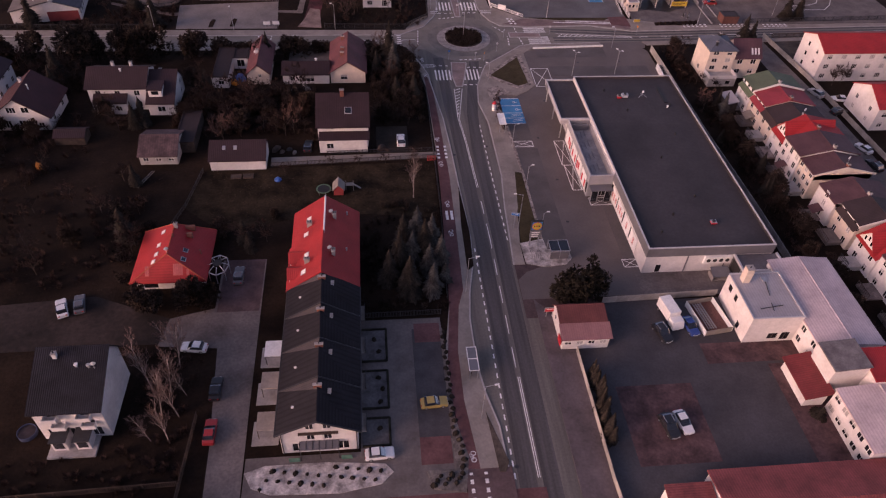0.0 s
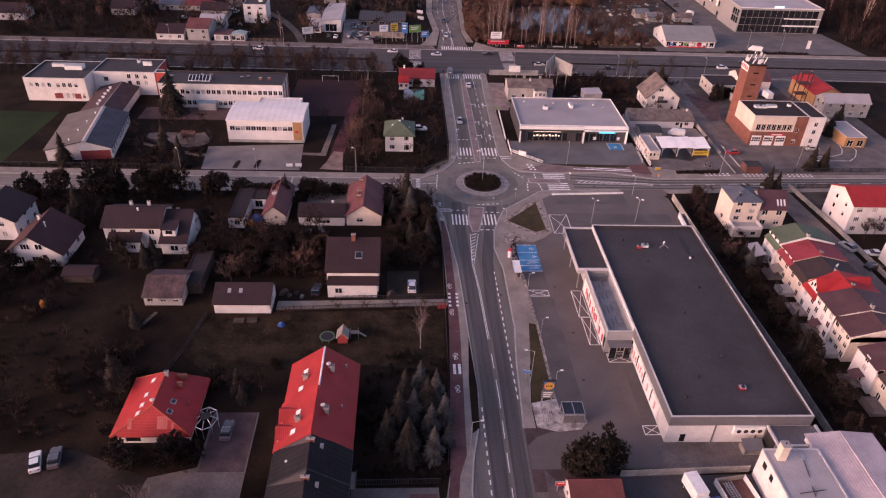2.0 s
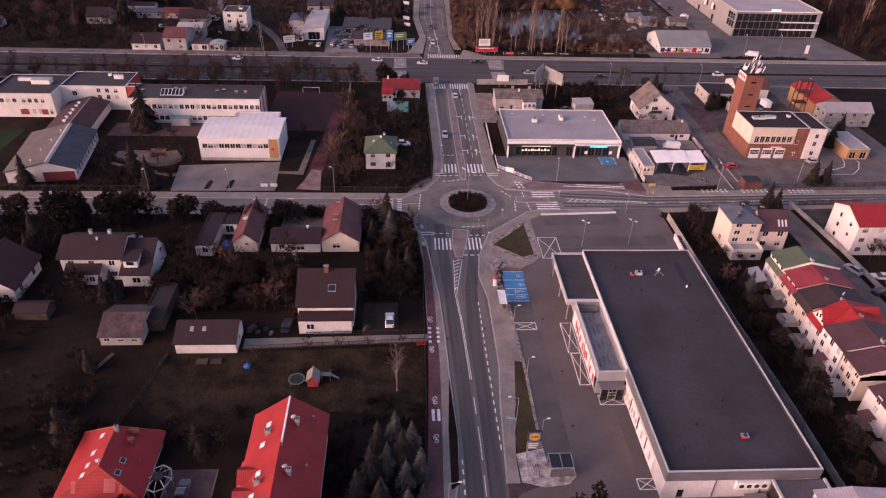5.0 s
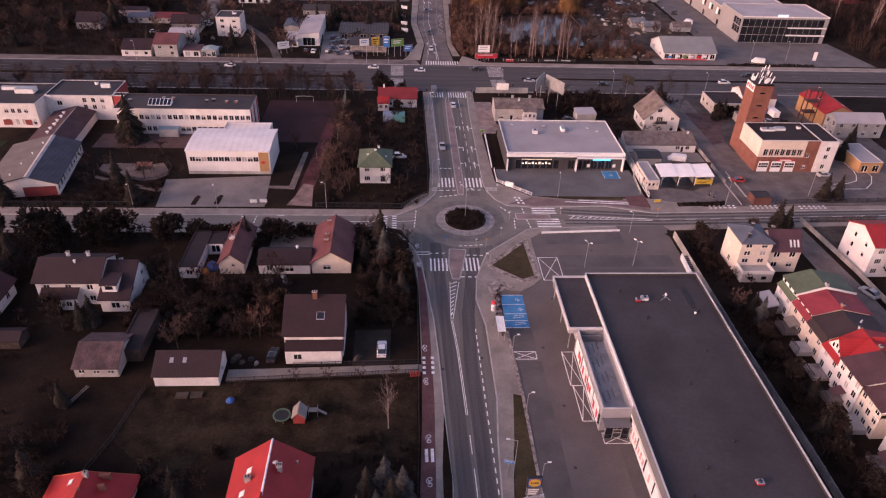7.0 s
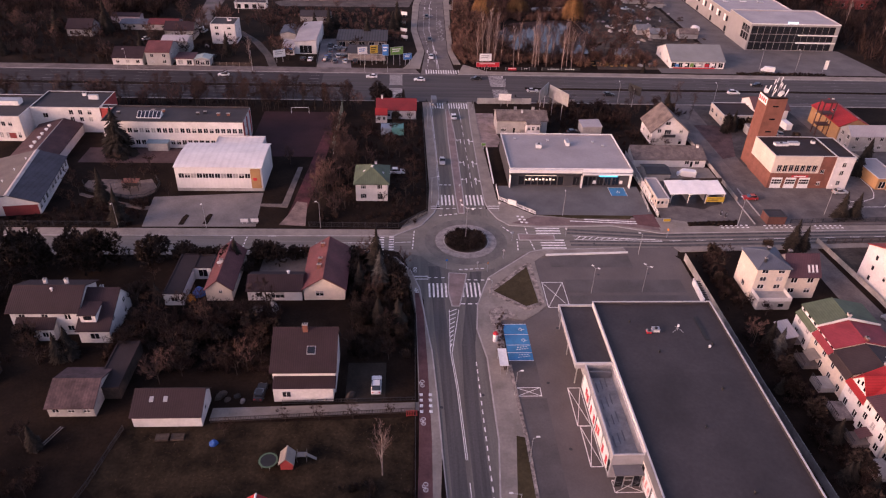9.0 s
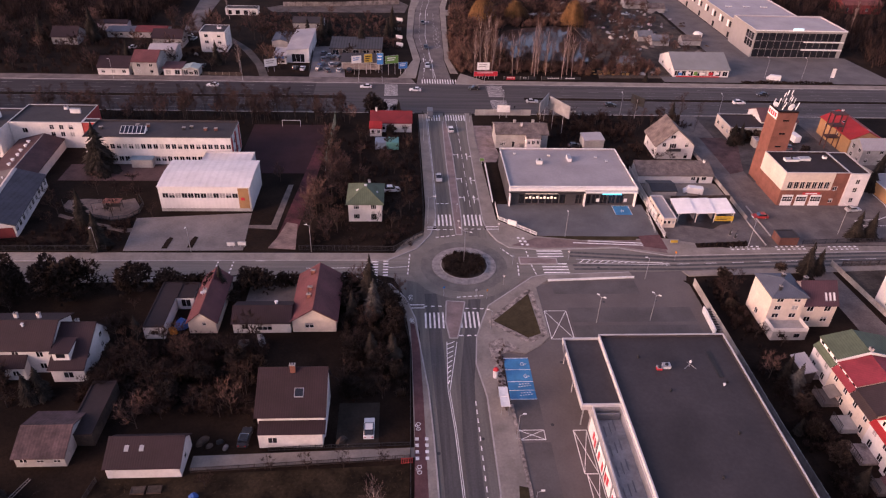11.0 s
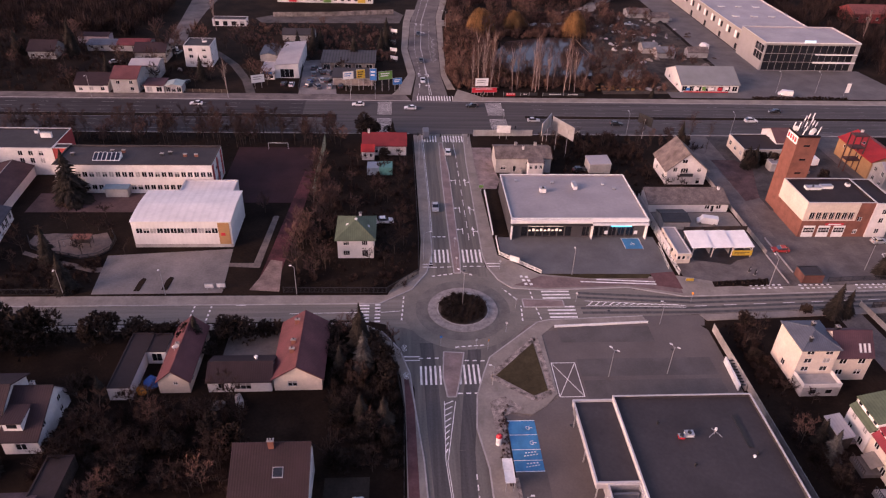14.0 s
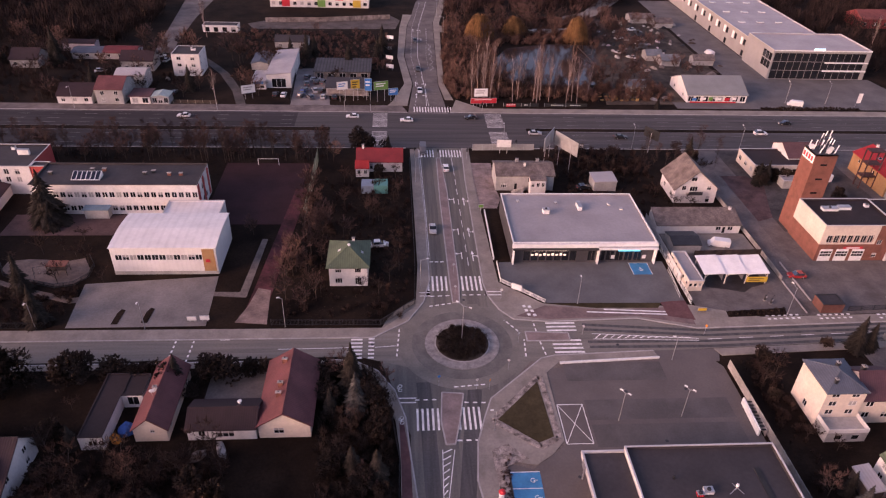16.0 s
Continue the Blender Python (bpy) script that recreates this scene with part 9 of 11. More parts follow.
rs = random.Random(21)
for x0, y0, x1, y1, n, big in ((-46, 134, -14, 158, 26, 0.9), (-112, 120, -68, 172, 26, 0.9), (1, 141, 13, 176, 14, 0.8), (-11, 196, -3, 248, 22, 1.0), (-4, 216, 17, 262, 16, 0.8), (84, 60, 90.5, 152, 17, 0.68), (-84, 88, -46, 122, 14, 0.7), (-46, 160, -12, 172, 6, 0.6), (-84, 194, -58, 224, 10, 0.7), (86, 234, 104, 276, 10, 0.7)):
    for _ in range(n):
        x, y = rs.uniform(x0, x1), rs.uniform(y0, y1)
        if clear(x, y):
            again(BT2 if rs.random() < (0.8 if x0 == -11 else 0.1) else BT, x, y, big * rs.uniform(0.55, 1.1), rs.uniform(0, 360))
pond_trees = [(rs.uniform(38, 112), rs.uniform(322, 346)) for _ in range(70)] + [(rs.uniform(37, 120), rs.uniform(388, 424)) for _ in range(60)] + [(rs.uniform(35, 54), rs.uniform(340, 390)) for _ in range(26)]
pond_trees = [(x, y, rs.uniform(0.75, 1.4), rs.uniform(0, 6)) for x, y in pond_trees if not (60 < x < 104 and 332 < y < 387)]
grove("pond_trees", "reddish leafless trees round the pond", BT2, pond_trees[::3] + pond_trees[1::3]), grove("pond_trees", "dark leafless trees round the pond", BT, pond_trees[2::3])
VT = bare_tree("bare_tree", "slender leafless tree beside the carriageway", 10.0, 3.2, BARK, mat("verge_twigs", (0.062, 0.036, 0.032), 0.95, 0.25, 0.2, 2.0, spec=0.1, tint=0.35, island=True), 61, -26.0, 272.0, "bare trees", 0.8, 0.02, True)
thin_trees = [(rs.uniform(-190, -4), rs.uniform(266, 276), rs.uniform(0.6, 1.1), rs.uniform(0, 6)) for _ in range(110)] + [(rs.uniform(62, 118), rs.uniform(262, 275), rs.uniform(0.4, 0.8), rs.uniform(0, 6)) for _ in range(16)]
grove("verge_trees", "slender leafless trees beside the carriageway", VT, [p for p in thin_trees if clear(p[0], p[1])])
again(SP, 157.8, 229.9, 0.9, 30), again(SP, 159.6, 232.6, 0.7, 140), again(EV, 2.5, 273.6, 1.5, 20), again(EV, 6.0, 274.4, 0.9, 120), again(VT, 109.7, 271.0, 1.0, 50), again(SP, 105.6, 268.4, 0.9, 20)
verge_trees = [(rs.uniform(-170, -4), rs.uniform(267, 277.0), rs.uniform(0.5, 1.0), rs.uniform(0, 6)) for _ in range(64)]
grove("verge_trees", "brown leafless young trees beside the carriageway", BT, verge_trees[:34]), grove("verge_trees", "reddish leafless young trees beside the carriageway", BT2, verge_trees[34:])
for _ in range(16):
    again(BT if rs.random() < 0.7 else SP, rs.uniform(84, 89.5), rs.uniform(58, 150), rs.uniform(0.38, 0.58), rs.uniform(0, 360))
yard_trees = [(rs.uniform(100, 140), rs.uniform(320, 425), rs.uniform(0.5, 1.0), rs.uniform(0, 6)) for _ in range(70)]
grove("yard_trees", "reddish leafless trees in the storage yard", BT2, [p for p in yard_trees if clear(p[0], p[1]) and (p[0] < 116 or p[1] > 345)])
waste_trees = [(rs.uniform(-50, 14), rs.uniform(354, 400), rs.uniform(0.3, 0.7), rs.uniform(0, 6)) for _ in range(22)]
grove("waste_trees", "leafless trees on waste ground", BT2, [p for p in waste_trees if clear(p[0], p[1])])
suburb_trees = [(rs.uniform(-200, -66), rs.uniform(313, 384), rs.uniform(0.6, 1.15), rs.uniform(0, 6)) for _ in range(120)]
suburb_trees += [(rs.uniform(-46, -24), rs.uniform(319, 352), rs.uniform(0.6, 1.1), rs.uniform(0, 6)) for _ in range(18)] + [(rs.uniform(-20, 10), rs.uniform(334, 352), rs.uniform(0.5, 1.0), rs.uniform(0, 6)) for _ in range(14)]
suburb_trees = [p for p in suburb_trees if clear(p[0], p[1], 2.2)]
grove("suburb_trees", "dark leafless trees among far houses", BT, suburb_trees[::2]), grove("suburb_trees", "reddish leafless trees among far houses", BT2, suburb_trees[1::2])
for x, y, s in ((-98, 330, 0.8), (-23, 363, 1.1), (-20, 366, 0.9), (-141, 352, 1.1), (-30, 366, 0.8), (6, 365, 0.9), (-150, 322, 0.9), (-74, 372, 1.0)):
    if clear(x, y, 2.5):
        again(SP, x, y, s, x * 31)
for x, y, s in ((41.7, 317, 1.2), (44.1, 318.5, 1.5), (45.8, 316.5, 1.35), (46.6, 319, 1.6), (48.4, 317.4, 1.5), (56.9, 317, 1.15), (59.0, 319, 1.2), (64.8, 318, 1.3), (65.8, 316.4, 1.4), (67.6, 319, 1.35), (70.6, 317.6, 1.2), (76.9, 316.6, 1.3), (79.4, 318.4, 1.2), (81.1, 317, 1.1), (52.4, 324, 1.0), (61.6, 326, 0.9), (73.6, 323, 0.9), (86.0, 322, 0.9)):
    again(BN, x, y, s, x * 29 + y)
again(BR, -50.7, 316.4, 1.0, 40), again(BT2, -52.5, 358.2, 1.5, 20), again(BT2, -49.0, 355.0, 1.3, 200), again(BT, -36.0, 346.0, 1.5, 120), again(BT2, -78, 352, 1.3, 10), again(BT2, -58.5, 326.5, 1.0, 77)
for x, y, s in ((-68.2, 203.0, 0.85),):
    if clear(x, y, 2.0):
        again(SP2, x, y, s, x * 17)
for x, y, s in ((-58, 214, 0.8), (-62, 206, 0.9), (-70, 218, 0.9), (-52, 206, 0.6)):
    again(BT, x, y, s, x * 37)

thicket("roundabout_shrubs", "dense low dark shrubs on the roundabout", [(RX + 5.3 * math.cos(k * 0.4), RY + 5.3 * math.sin(k * 0.4)) for k in range(16)], 300, 0.9, 1.4, DARK_SHRUB, 31, 60, 1.4, 0.2)
thicket("verge_thicket", "bare brown shrubs along the carriageway", [(-170, 262), (-6, 266), (-6, 276.3), (-170, 276.3)], 190, 0.4, 1.5, TWIGS, 32, 60)
thicket("verge_thicket", "bare brown shrubs behind the shops", [(60, 256), (90, 258), (90, 275.5), (60, 275.5)], 150, 1.2, 3.0, TWIGS, 33)
thicket("pond_thicket", "reddish bare shrubs round the pond", [(36, 318), (118, 318), (118, 332), (100, 334), (78, 331), (60, 335), (52, 348), (54, 366), (62, 384), (104, 390), (112, 430), (37, 415), (33.5, 368), (33, 334)], 1500, 1.2, 4.6, mat("russet_twigs", (0.135, 0.075, 0.058), 0.95, 0.25, 0.2, 2.0, spec=0.1, tint=0.4, island=True), 34)
thicket("woodland", "dark bare woodland on the far side", [(-260, 380), (-106, 378), (-96, 400), (-103, 450), (-106, 560), (-260, 560)], 1000, 6, 12, WOOD_TWIGS, 35, 70)
thicket("woodland", "dark bare woodland beyond the lane", [(38, 432), (110, 444), (168, 480), (168, 600), (60, 600)], 800, 5, 11, mat("reddish_woodland_twigs", (0.060, 0.034, 0.029), 0.95, 0.25, 0.2, 2.0, spec=0.1, tint=0.35, island=True), 36, 70)
thicket("woodland", "dark bare woodland beside the showroom", [(219, 314), (420, 314), (420, 600), (206, 600), (206, 384), (216, 380)], 1500, 5, 11, WOOD_TWIGS, 37, 70)
thicket("garden_thicket", "dark tangled garden shrubs", [(84, 52), (92.0, 52), (91.0, 141), (89.0, 152), (84, 168), (83.4, 120)], 230, 0.5, 1.9, TWIGS, 38)
thicket("garden_thicket", "dark tangled garden shrubs", [(1, 141), (13.6, 141), (13.6, 162), (9, 176), (0.6, 178), (0.6, 150)], 240, 0.8, 3.0, DARK_SHRUB, 39)
thicket("garden_thicket", "dark tangled garden shrubs", [(-46, 137), (-14, 137), (-14, 156), (-46, 156)], 260, 0.6, 2.6, TWIGS, 40)
thicket("garden_thicket", "dark tangled garden shrubs", [(-110, 120), (-72, 120), (-60, 134), (-54, 146), (-70, 147), (-74, 172), (-110, 176)], 260, 0.6, 2.8, TWIGS, 41)
thicket("garden_thicket", "dark tangled garden shrubs", [(-80, 90), (-46, 90), (-46, 118), (-80, 118)], 160, 0.4, 1.8, TWIGS, 42)
thicket("garden_thicket", "dark tangled shrubs behind the terrace", [(-2.4, 81), (13, 81), (14, 110), (3, 112), (-2, 104)], 200, 0.5, 2.0, DARK_SHRUB, 43)
thicket("garden_thicket", "dark shrubs beside the villa", [(-12, 191.5), (17, 191.5), (17.6, 256), (-9, 256)], 300, 0.5, 2.2, TWIGS, 44)
thicket("garden_thicket", "dark shrubs round the school", [(-112, 191.5), (-56, 191.5), (-56, 203), (-72, 206), (-80, 196), (-100, 193)], 160, 0.6, 2.0, TWIGS, 45)
thicket("garden_thicket", "dark shrubs in suburban gardens", [(-200, 312), (-106, 312), (-104, 328), (-60, 328), (-60, 338), (-100, 344), (-120, 368), (-200, 372)], 420, 0.8, 3.4, TWIGS, 46)
thicket("garden_thicket", "dark shrubs on waste ground", [(-22, 348), (12, 348), (12, 398), (-60, 400), (-50, 360)], 380, 0.6, 2.6, TWIGS_RED, 47)
thicket("hedge", "clipped dark hedge before the forecourt", [(150.0, 310.6), (188.0, 310.8), (188.0, 313.4), (156.0, 313.2), (149.6, 312.6)], 220, 0.6, 1.1, DARK_SHRUB, 55)
thicket("hedge", "low dark hedge at the car wash", [(87.6, 191.6), (100.8, 192.2), (101.4, 194.2), (87.8, 193.2)], 60, 0.5, 0.9, DARK_SHRUB, 56)
TUFTS = mat("dry_tufts", (0.060, 0.042, 0.027), 0.95, 0.3, 0.4, 2.0, spec=0.05, tint=0.45, island=True)
thicket("lawn_tufts", "dry tufts of grass on a rough lawn", [(-34, 123), (-37, 112), (-29, 105), (-18, 108), (-1.6, 109), (13, 107), (13.4, 125), (-22, 124)], 900, 0.12, 0.34, TUFTS, 57, 14, 2.2)
thicket("lawn_tufts", "dry tufts of grass between the gardens", [(-82, 80), (-46, 88), (-44, 124), (-74, 134), (-100, 120)], 700, 0.12, 0.36, TWIGS, 58, 14, 2.4)
thicket("lawn_tufts", "dry tufts of grass round the villa", [(-11, 193), (16, 193), (16, 255), (-6, 255)], 700, 0.15, 0.4, TUFTS, 59, 14, 2.4)
thicket("lawn_tufts", "dry tufts of grass on waste ground", [(-22, 354), (11, 354), (13, 398), (-44, 400), (-30, 366)], 800, 0.2, 0.6, TUFTS, 60, 14, 2.4)
thicket("hedge", "clipped dark hedge along the street", [(-110, 174.2), (-2, 176.2), (-2, 177.4), (-110, 176.2)], 130, 0.6, 1.2, DARK_SHRUB, 48)
thicket("hedge", "clipped dark hedge along the school fence", [(-112, 190.6), (-57, 190.8), (-57, 191.6), (-112, 191.4)], 130, 0.8, 1.5, DARK_SHRUB, 49)
thicket("garden_thicket", "dark shrubs west of the lane", [(-60, 46), (-29, 48), (-29, 74), (-38, 75), (-39, 56), (-60, 55)], 150, 0.5, 1.8, TWIGS, 50)
thicket("planting", "small shrubs in the pebble bed", [(30.9, 142), (32.3, 142), (33.6, 155.5), (31.5, 152.5)], 60, 0.3, 0.8, TWIGS_RED, 51)
thicket("verge_thicket", "bare brown shrubs on the carriageway bank", [(-200, 266), (-10, 268), (-10, 276.6), (-200, 276.6)], 150, 0.5, 1.8, WOOD_TWIGS, 54, 70)
thicket("garden_thicket", "dark shrubs before the villas", [(84, 158), (90, 158), (90, 178), (84, 178)], 90, 0.5, 1.8, TWIGS, 52)
thicket("garden_thicket", "dark shrubs behind the discount shop", [(80, 233.5), (91.5, 236), (91.5, 258), (62, 256), (62, 240), (80, 240)], 130, 0.5, 1.8, TWIGS, 53)


def shrub(x, y, s=1.0):
    ob = again(RT, x, y, s * 0.34, x * 133 + y * 71, s * 0.3)
    return tagged(ob, "small clipped round shrub in pebbles", "shrub", "clipped shrubs")


for i in range(22):
    shrub(-17.5 + (i * 0.83) % 18.2, 48.9 + (i * 1.37) % 3.0, random.uniform(0.8, 1.2))
for i in range(24):
    shrub(11.3 + 0.35 * (i % 2) + (0.8 if i < 5 else 0), 50.5 + i * 1.12, random.uniform(0.9, 1.3))
for i in range(9):
    shrub(7.6 + i * 0.55, 47.8 + (i * 0.7) % 2, random.uniform(0.9, 1.3))
for x, y in ((-0.6, 75.2), (0.2, 72.6), (0.0, 67.2), (0.6, 65.0), (0.2, 62.6), (0.0, 57.8)):
    shrub(x, y, 1.1)

# ---- fences and walls ----
def fence(label, pts, height, step, panel_mat, post_mat, name="fence", thick=0.06, solid=1.0, group=""):
    """Panels between posts along a run of points; each panel and post is a piece."""
    x0, y0 = pts[0]
    ob = thing(name, label, "fence", x0, y0, 0, 0, group)
    pm = Geo().box(-0.07, -0.07, 0, 0.07, 0.07, height + 0.08).mesh("post", post_mat)
    for (ax, ay), (bx, by) in zip(pts, pts[1:]):
        d = math.hypot(bx - ax, by - ay)
        n = max(1, round(d / step))
        turn = math.degrees(math.atan2(by - ay, bx - ax))
        w = d / n
        g = Geo()
        if solid >= 1:
            zs = [0.02, height * 0.25, height * 0.27, height * 0.5, height * 0.52, height * 0.75, height * 0.77, height]
            g.lattice([0.07, 0.14, w - 0.14, w - 0.07], zs, lambda i, j: True, -thick / 2, thick / 2)
            for q in range(len(g.v)):
                x, y, z = g.v[q]
                g.v[q] = (x, y * (0.6 if any(abs(z - zz) < 1e-6 for zz in (zs[2], zs[4], zs[6])) else 1.0), z)
        else:
            k = max(2, int(w / 0.3))
            us = [0.07]
            for i in range(k):
                u = 0.12 + (w - 0.24) * (i + 0.5) / k
                us += [u, u + 0.04 + 0.18 * solid]
            us.append(w - 0.07)
            g.lattice(us, [0.1, 0.18, height - 0.1, height], lambda i, j: j != 1 or i % 2 == 1, -thick / 2, thick / 2)
        me = g.mesh("panel", panel_mat)
        for i in range(n):
            m = pose(ax - x0 + (bx - ax) * i / n, ay - y0 + (by - ay) * i / n, 0, 0, 0, turn)
            for nm, dat in (("panel", me), ("post", pm)):
                o = new(nm, dat)
                o.parent, o.matrix_basis = ob, m
    return ob


fence("tall concrete panel fence behind the supermarket", [(81.8, 62), (81.8, 106), (81.0, 132), (80.8, 176)], 2.0, 2.1, CONCRETE, CONCRETE, "concrete_fence", 0.08)
fence("low concrete wall along the depot yard", [(41.6, 81.4), (64.0, 82.2)], 1.6, 2.4, CONCRETE, CONCRETE, "concrete_fence", 0.1)
fence("pale fence along the depot pavement", [(34.2, 70.6), (34.2, 46.6), (34.6, 40)], 1.4, 2.0, CONCRETE, CONCRETE, "concrete_fence", 0.08)
fence("dark wire fence beside the cycle path", [(13.0, 84), (14.0, 110), (14.4, 155), (13.2, 163), (11, 170), (7.6, 174.4), (2, 177.2)], 1.5, 2.5, DARK_METAL, DARK_METAL, solid=0.05)
fence("dark garden fence beside a path", [(-22, 125.0), (14.2, 126.9)], 1.2, 2.5, WOOD, WOOD, solid=0.2)
fence("dark garden fence beside a path", [(-10, 129.0 + 0.2), (0.6, 129.6), (14.2, 129.9)], 0.9, 2.5, DARK_METAL, DARK_METAL, solid=0.05)
fence("rusty red gate by the garden path", [(12.6, 126.0), (14.6, 126.1)], 1.4, 2.0, RED_WALL, RED_WALL, "garden_gate", solid=0.5)
fence("dark fence behind the terraced houses", [(-3, 80.2), (11.6, 80.4)], 1.4, 2.4, DARK_METAL, DARK_METAL, solid=0.3)
fence("dark wire fence between two gardens", [(-36.6, 123.6), (-38.4, 112), (-41, 103)], 1.1, 2.4, DARK_METAL, DARK_METAL, solid=0.05)
fence("garden fence of weathered boards", [(-60, 49.6), (-29, 50.4)], 1.4, 2.4, WOOD, WOOD, solid=0.4)
fence("garden fence of weathered boards", [(-60, 46.8), (-29, 47.4), (-28.2, 62)], 1.4, 2.4, WOOD, WOOD, solid=0.4)
fence("wire fence round the school grounds", [(-112, 190.4), (-58, 190.4)], 1.6, 3, DARK_METAL, DARK_METAL, solid=0.05)
fence("wire fence round the villa garden", [(-12.4, 190.6), (10.6, 190.2), (18.0, 197.4), (18.4, 212), (18, 268)], 1.5, 3, DARK_METAL, DARK_METAL, solid=0.05)
fence("tall green ball fence beside the court", [(-9.8, 232), (-9.6, 268)], 4.5, 4, mat("green_mesh", (0.10, 0.13, 0.10), 0.7, 0.1), STEEL, "ball_fence", solid=0.1)
fence("white low railing round the discount shop car park", [(38.2, 212.6), (38.2, 205.4), (47.4, 197.2)], 1.0, 2.0, SIGN_WHITE, SIGN_WHITE, "railing", solid=0.25)
fence("white zigzag border fence beside a lawn", [(37.7, 214.4), (37.9, 237.6)], 0.7, 1.6, SIGN_WHITE, SIGN_WHITE, "border_fence", 0.3, solid=0.3)
fence("wire fence between the shop and the car wash", [(80.6, 196), (80.4, 236)], 1.5, 2.5, SIGN_WHITE, DARK_METAL, solid=0.05)
fence("cream garden wall below the yellow hall", [(155.0, 236.8), (156.9, 229.7)], 1.8, 3.6, CREAM, CREAM, "garden_wall", 0.15)
fence("low pale kerb wall beside the fire station yard", [(109.2, 197.0), (109.2, 212.5)], 0.35, 3.2, KERB, KERB, "kerb_wall", 0.25)
fence("low pale kerb wall beside the lane", [(106.0, 192.6), (106.0, 204.8)], 0.3, 3.0, KERB, KERB, "kerb_wall", 0.25)
fence("concrete garden wall beside the lane", [(106.0, 205.0), (106.0, 246)], 1.3, 2.5, CONCRETE, CONCRETE, "concrete_fence", 0.08)
fence("dark board fence behind the car wash", [(88.4, 215.6), (106.0, 216.2)], 1.6, 2.4, WOOD, DARK_METAL)
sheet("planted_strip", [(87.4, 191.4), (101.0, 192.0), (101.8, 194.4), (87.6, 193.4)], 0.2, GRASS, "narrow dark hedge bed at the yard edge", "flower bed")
fence("white wall beside the discount shop", [(81.0, 205), (81.2, 233)], 2.2, 3, WHITE, WHITE, "yard_wall", 0.1)
fence("wire mesh fence of the fire station yard", [(116, 193.2), (165, 195.4)], 1.4, 3, DARK_METAL, DARK_METAL, solid=0.05)
fence("pale garden wall beside the street", [(118.6, 184), (120.8, 160), (122, 120)], 1.4, 2.5, CONCRETE, CONCRETE, "concrete_fence", 0.08)
fence("dark board fence of a villa garden", [(121, 183.2), (140, 184)], 1.6, 2.5, WOOD, WOOD, solid=0.4)
fence("advertising boards along the carriageway", [(53, 312.2), (66, 312.4)], 1.3, 3.2, BLACK, STEEL, "banner_fence")
fence("dark banner fence along the carriageway", [(68, 312.4), (84, 312.6)], 1.3, 4, BLACK, STEEL, "banner_fence")
fence("grey fence by the old house", [(38.2, 275.6), (44.6, 275.8), (58, 276)], 2.2, 3.2, GREY_WALL, STEEL, "board_fence")
fence("grey fence by the old house", [(66, 276), (74, 276)], 2.0, 3.2, GREY_WALL, STEEL, "board_fence")
fence("grey concrete fence along the far school yard", [(-48, 415.0), (-20, 417.4), (11, 424)], 2.2, 3, OLD_CONCRETE, OLD_CONCRETE, "concrete_fence")
fence("dark board fence with pale posts by the carriageway", [(-64.5, 312.6), (-49.0, 312.4)], 1.3, 2.4, WOOD, PAVING)
fence("dark mesh fence round the car lot", [(-24.0, 316), (-25.6, 350)], 1.6, 2.6, DARK_METAL, DARK_METAL, solid=0.1)
wl = thing("low_wall", "low white wall at the car park edge", "wall", 57, 178.3)
Geo().prism([(-10.3, -0.9), (10.5, 0.3), (10.5, 0.6), (-10.3, -0.55)], 0, 0.5).make("coping", SIGN_WHITE, wl)
tr = thing("ramp_shelter", "white sloping ramp wall with dark slats", "ramp", 80.0, 162.0, 0, -3)
Geo().box(-0.9, -4.0, 0, -0.6, 4.0, 1.6).make("side_wall", SIGN_WHITE, tr), Geo().box(0.5, -4.0, 0, 0.7, 4.0, 1.4).make("back_wall", CONCRETE, tr)
for i in range(9):
    Geo().box(-0.6, -3.8 + i * 0.85, 1.3, 0.5, -3.5 + i * 0.85, 1.4).make("slat", BLACK, tr)
hz = thing("handrail", "white zigzag handrail beside the shop entrance lane", "railing", 78.8, 204.4)
for i in range(14):
    Geo().box(-0.03 + i * 0.06, -5.6 + i * 0.8, 0, 0.03 + i * 0.06, -5.54 + i * 0.8, 1.0).make("post", SIGN_WHITE, hz)
Geo().tube((0, -5.6, 1.0), (0.8, 5.0, 1.0), 0.05, 0.05, 6).make("rail", SIGN_WHITE, hz)


# ---- vehicles ----
PAINTS = {n: mat(n + "_car_paint", c, 0.3, 0.04, 0.5, 3.0, spec=0.5) for n, c in (("white", (0.66, 0.65, 0.65)), ("black", (0.02, 0.02, 0.023)), ("silver", (0.36, 0.36, 0.37)), ("red", (0.33, 0.03, 0.03)), ("blue", (0.03, 0.06, 0.22)), ("yellow", (0.42, 0.29, 0.09)), ("grey", (0.10, 0.10, 0.11)))}
LIGHT_CLEAR = mat("headlight_glass", (0.6, 0.6, 0.58), 0.15, 0.05, 1.0, 4.0, spec=0.6)
LIGHT_RED = mat("tail_light", (0.35, 0.02, 0.02), 0.3, 0.05, 1.0, 4.0)
car_cache = {}


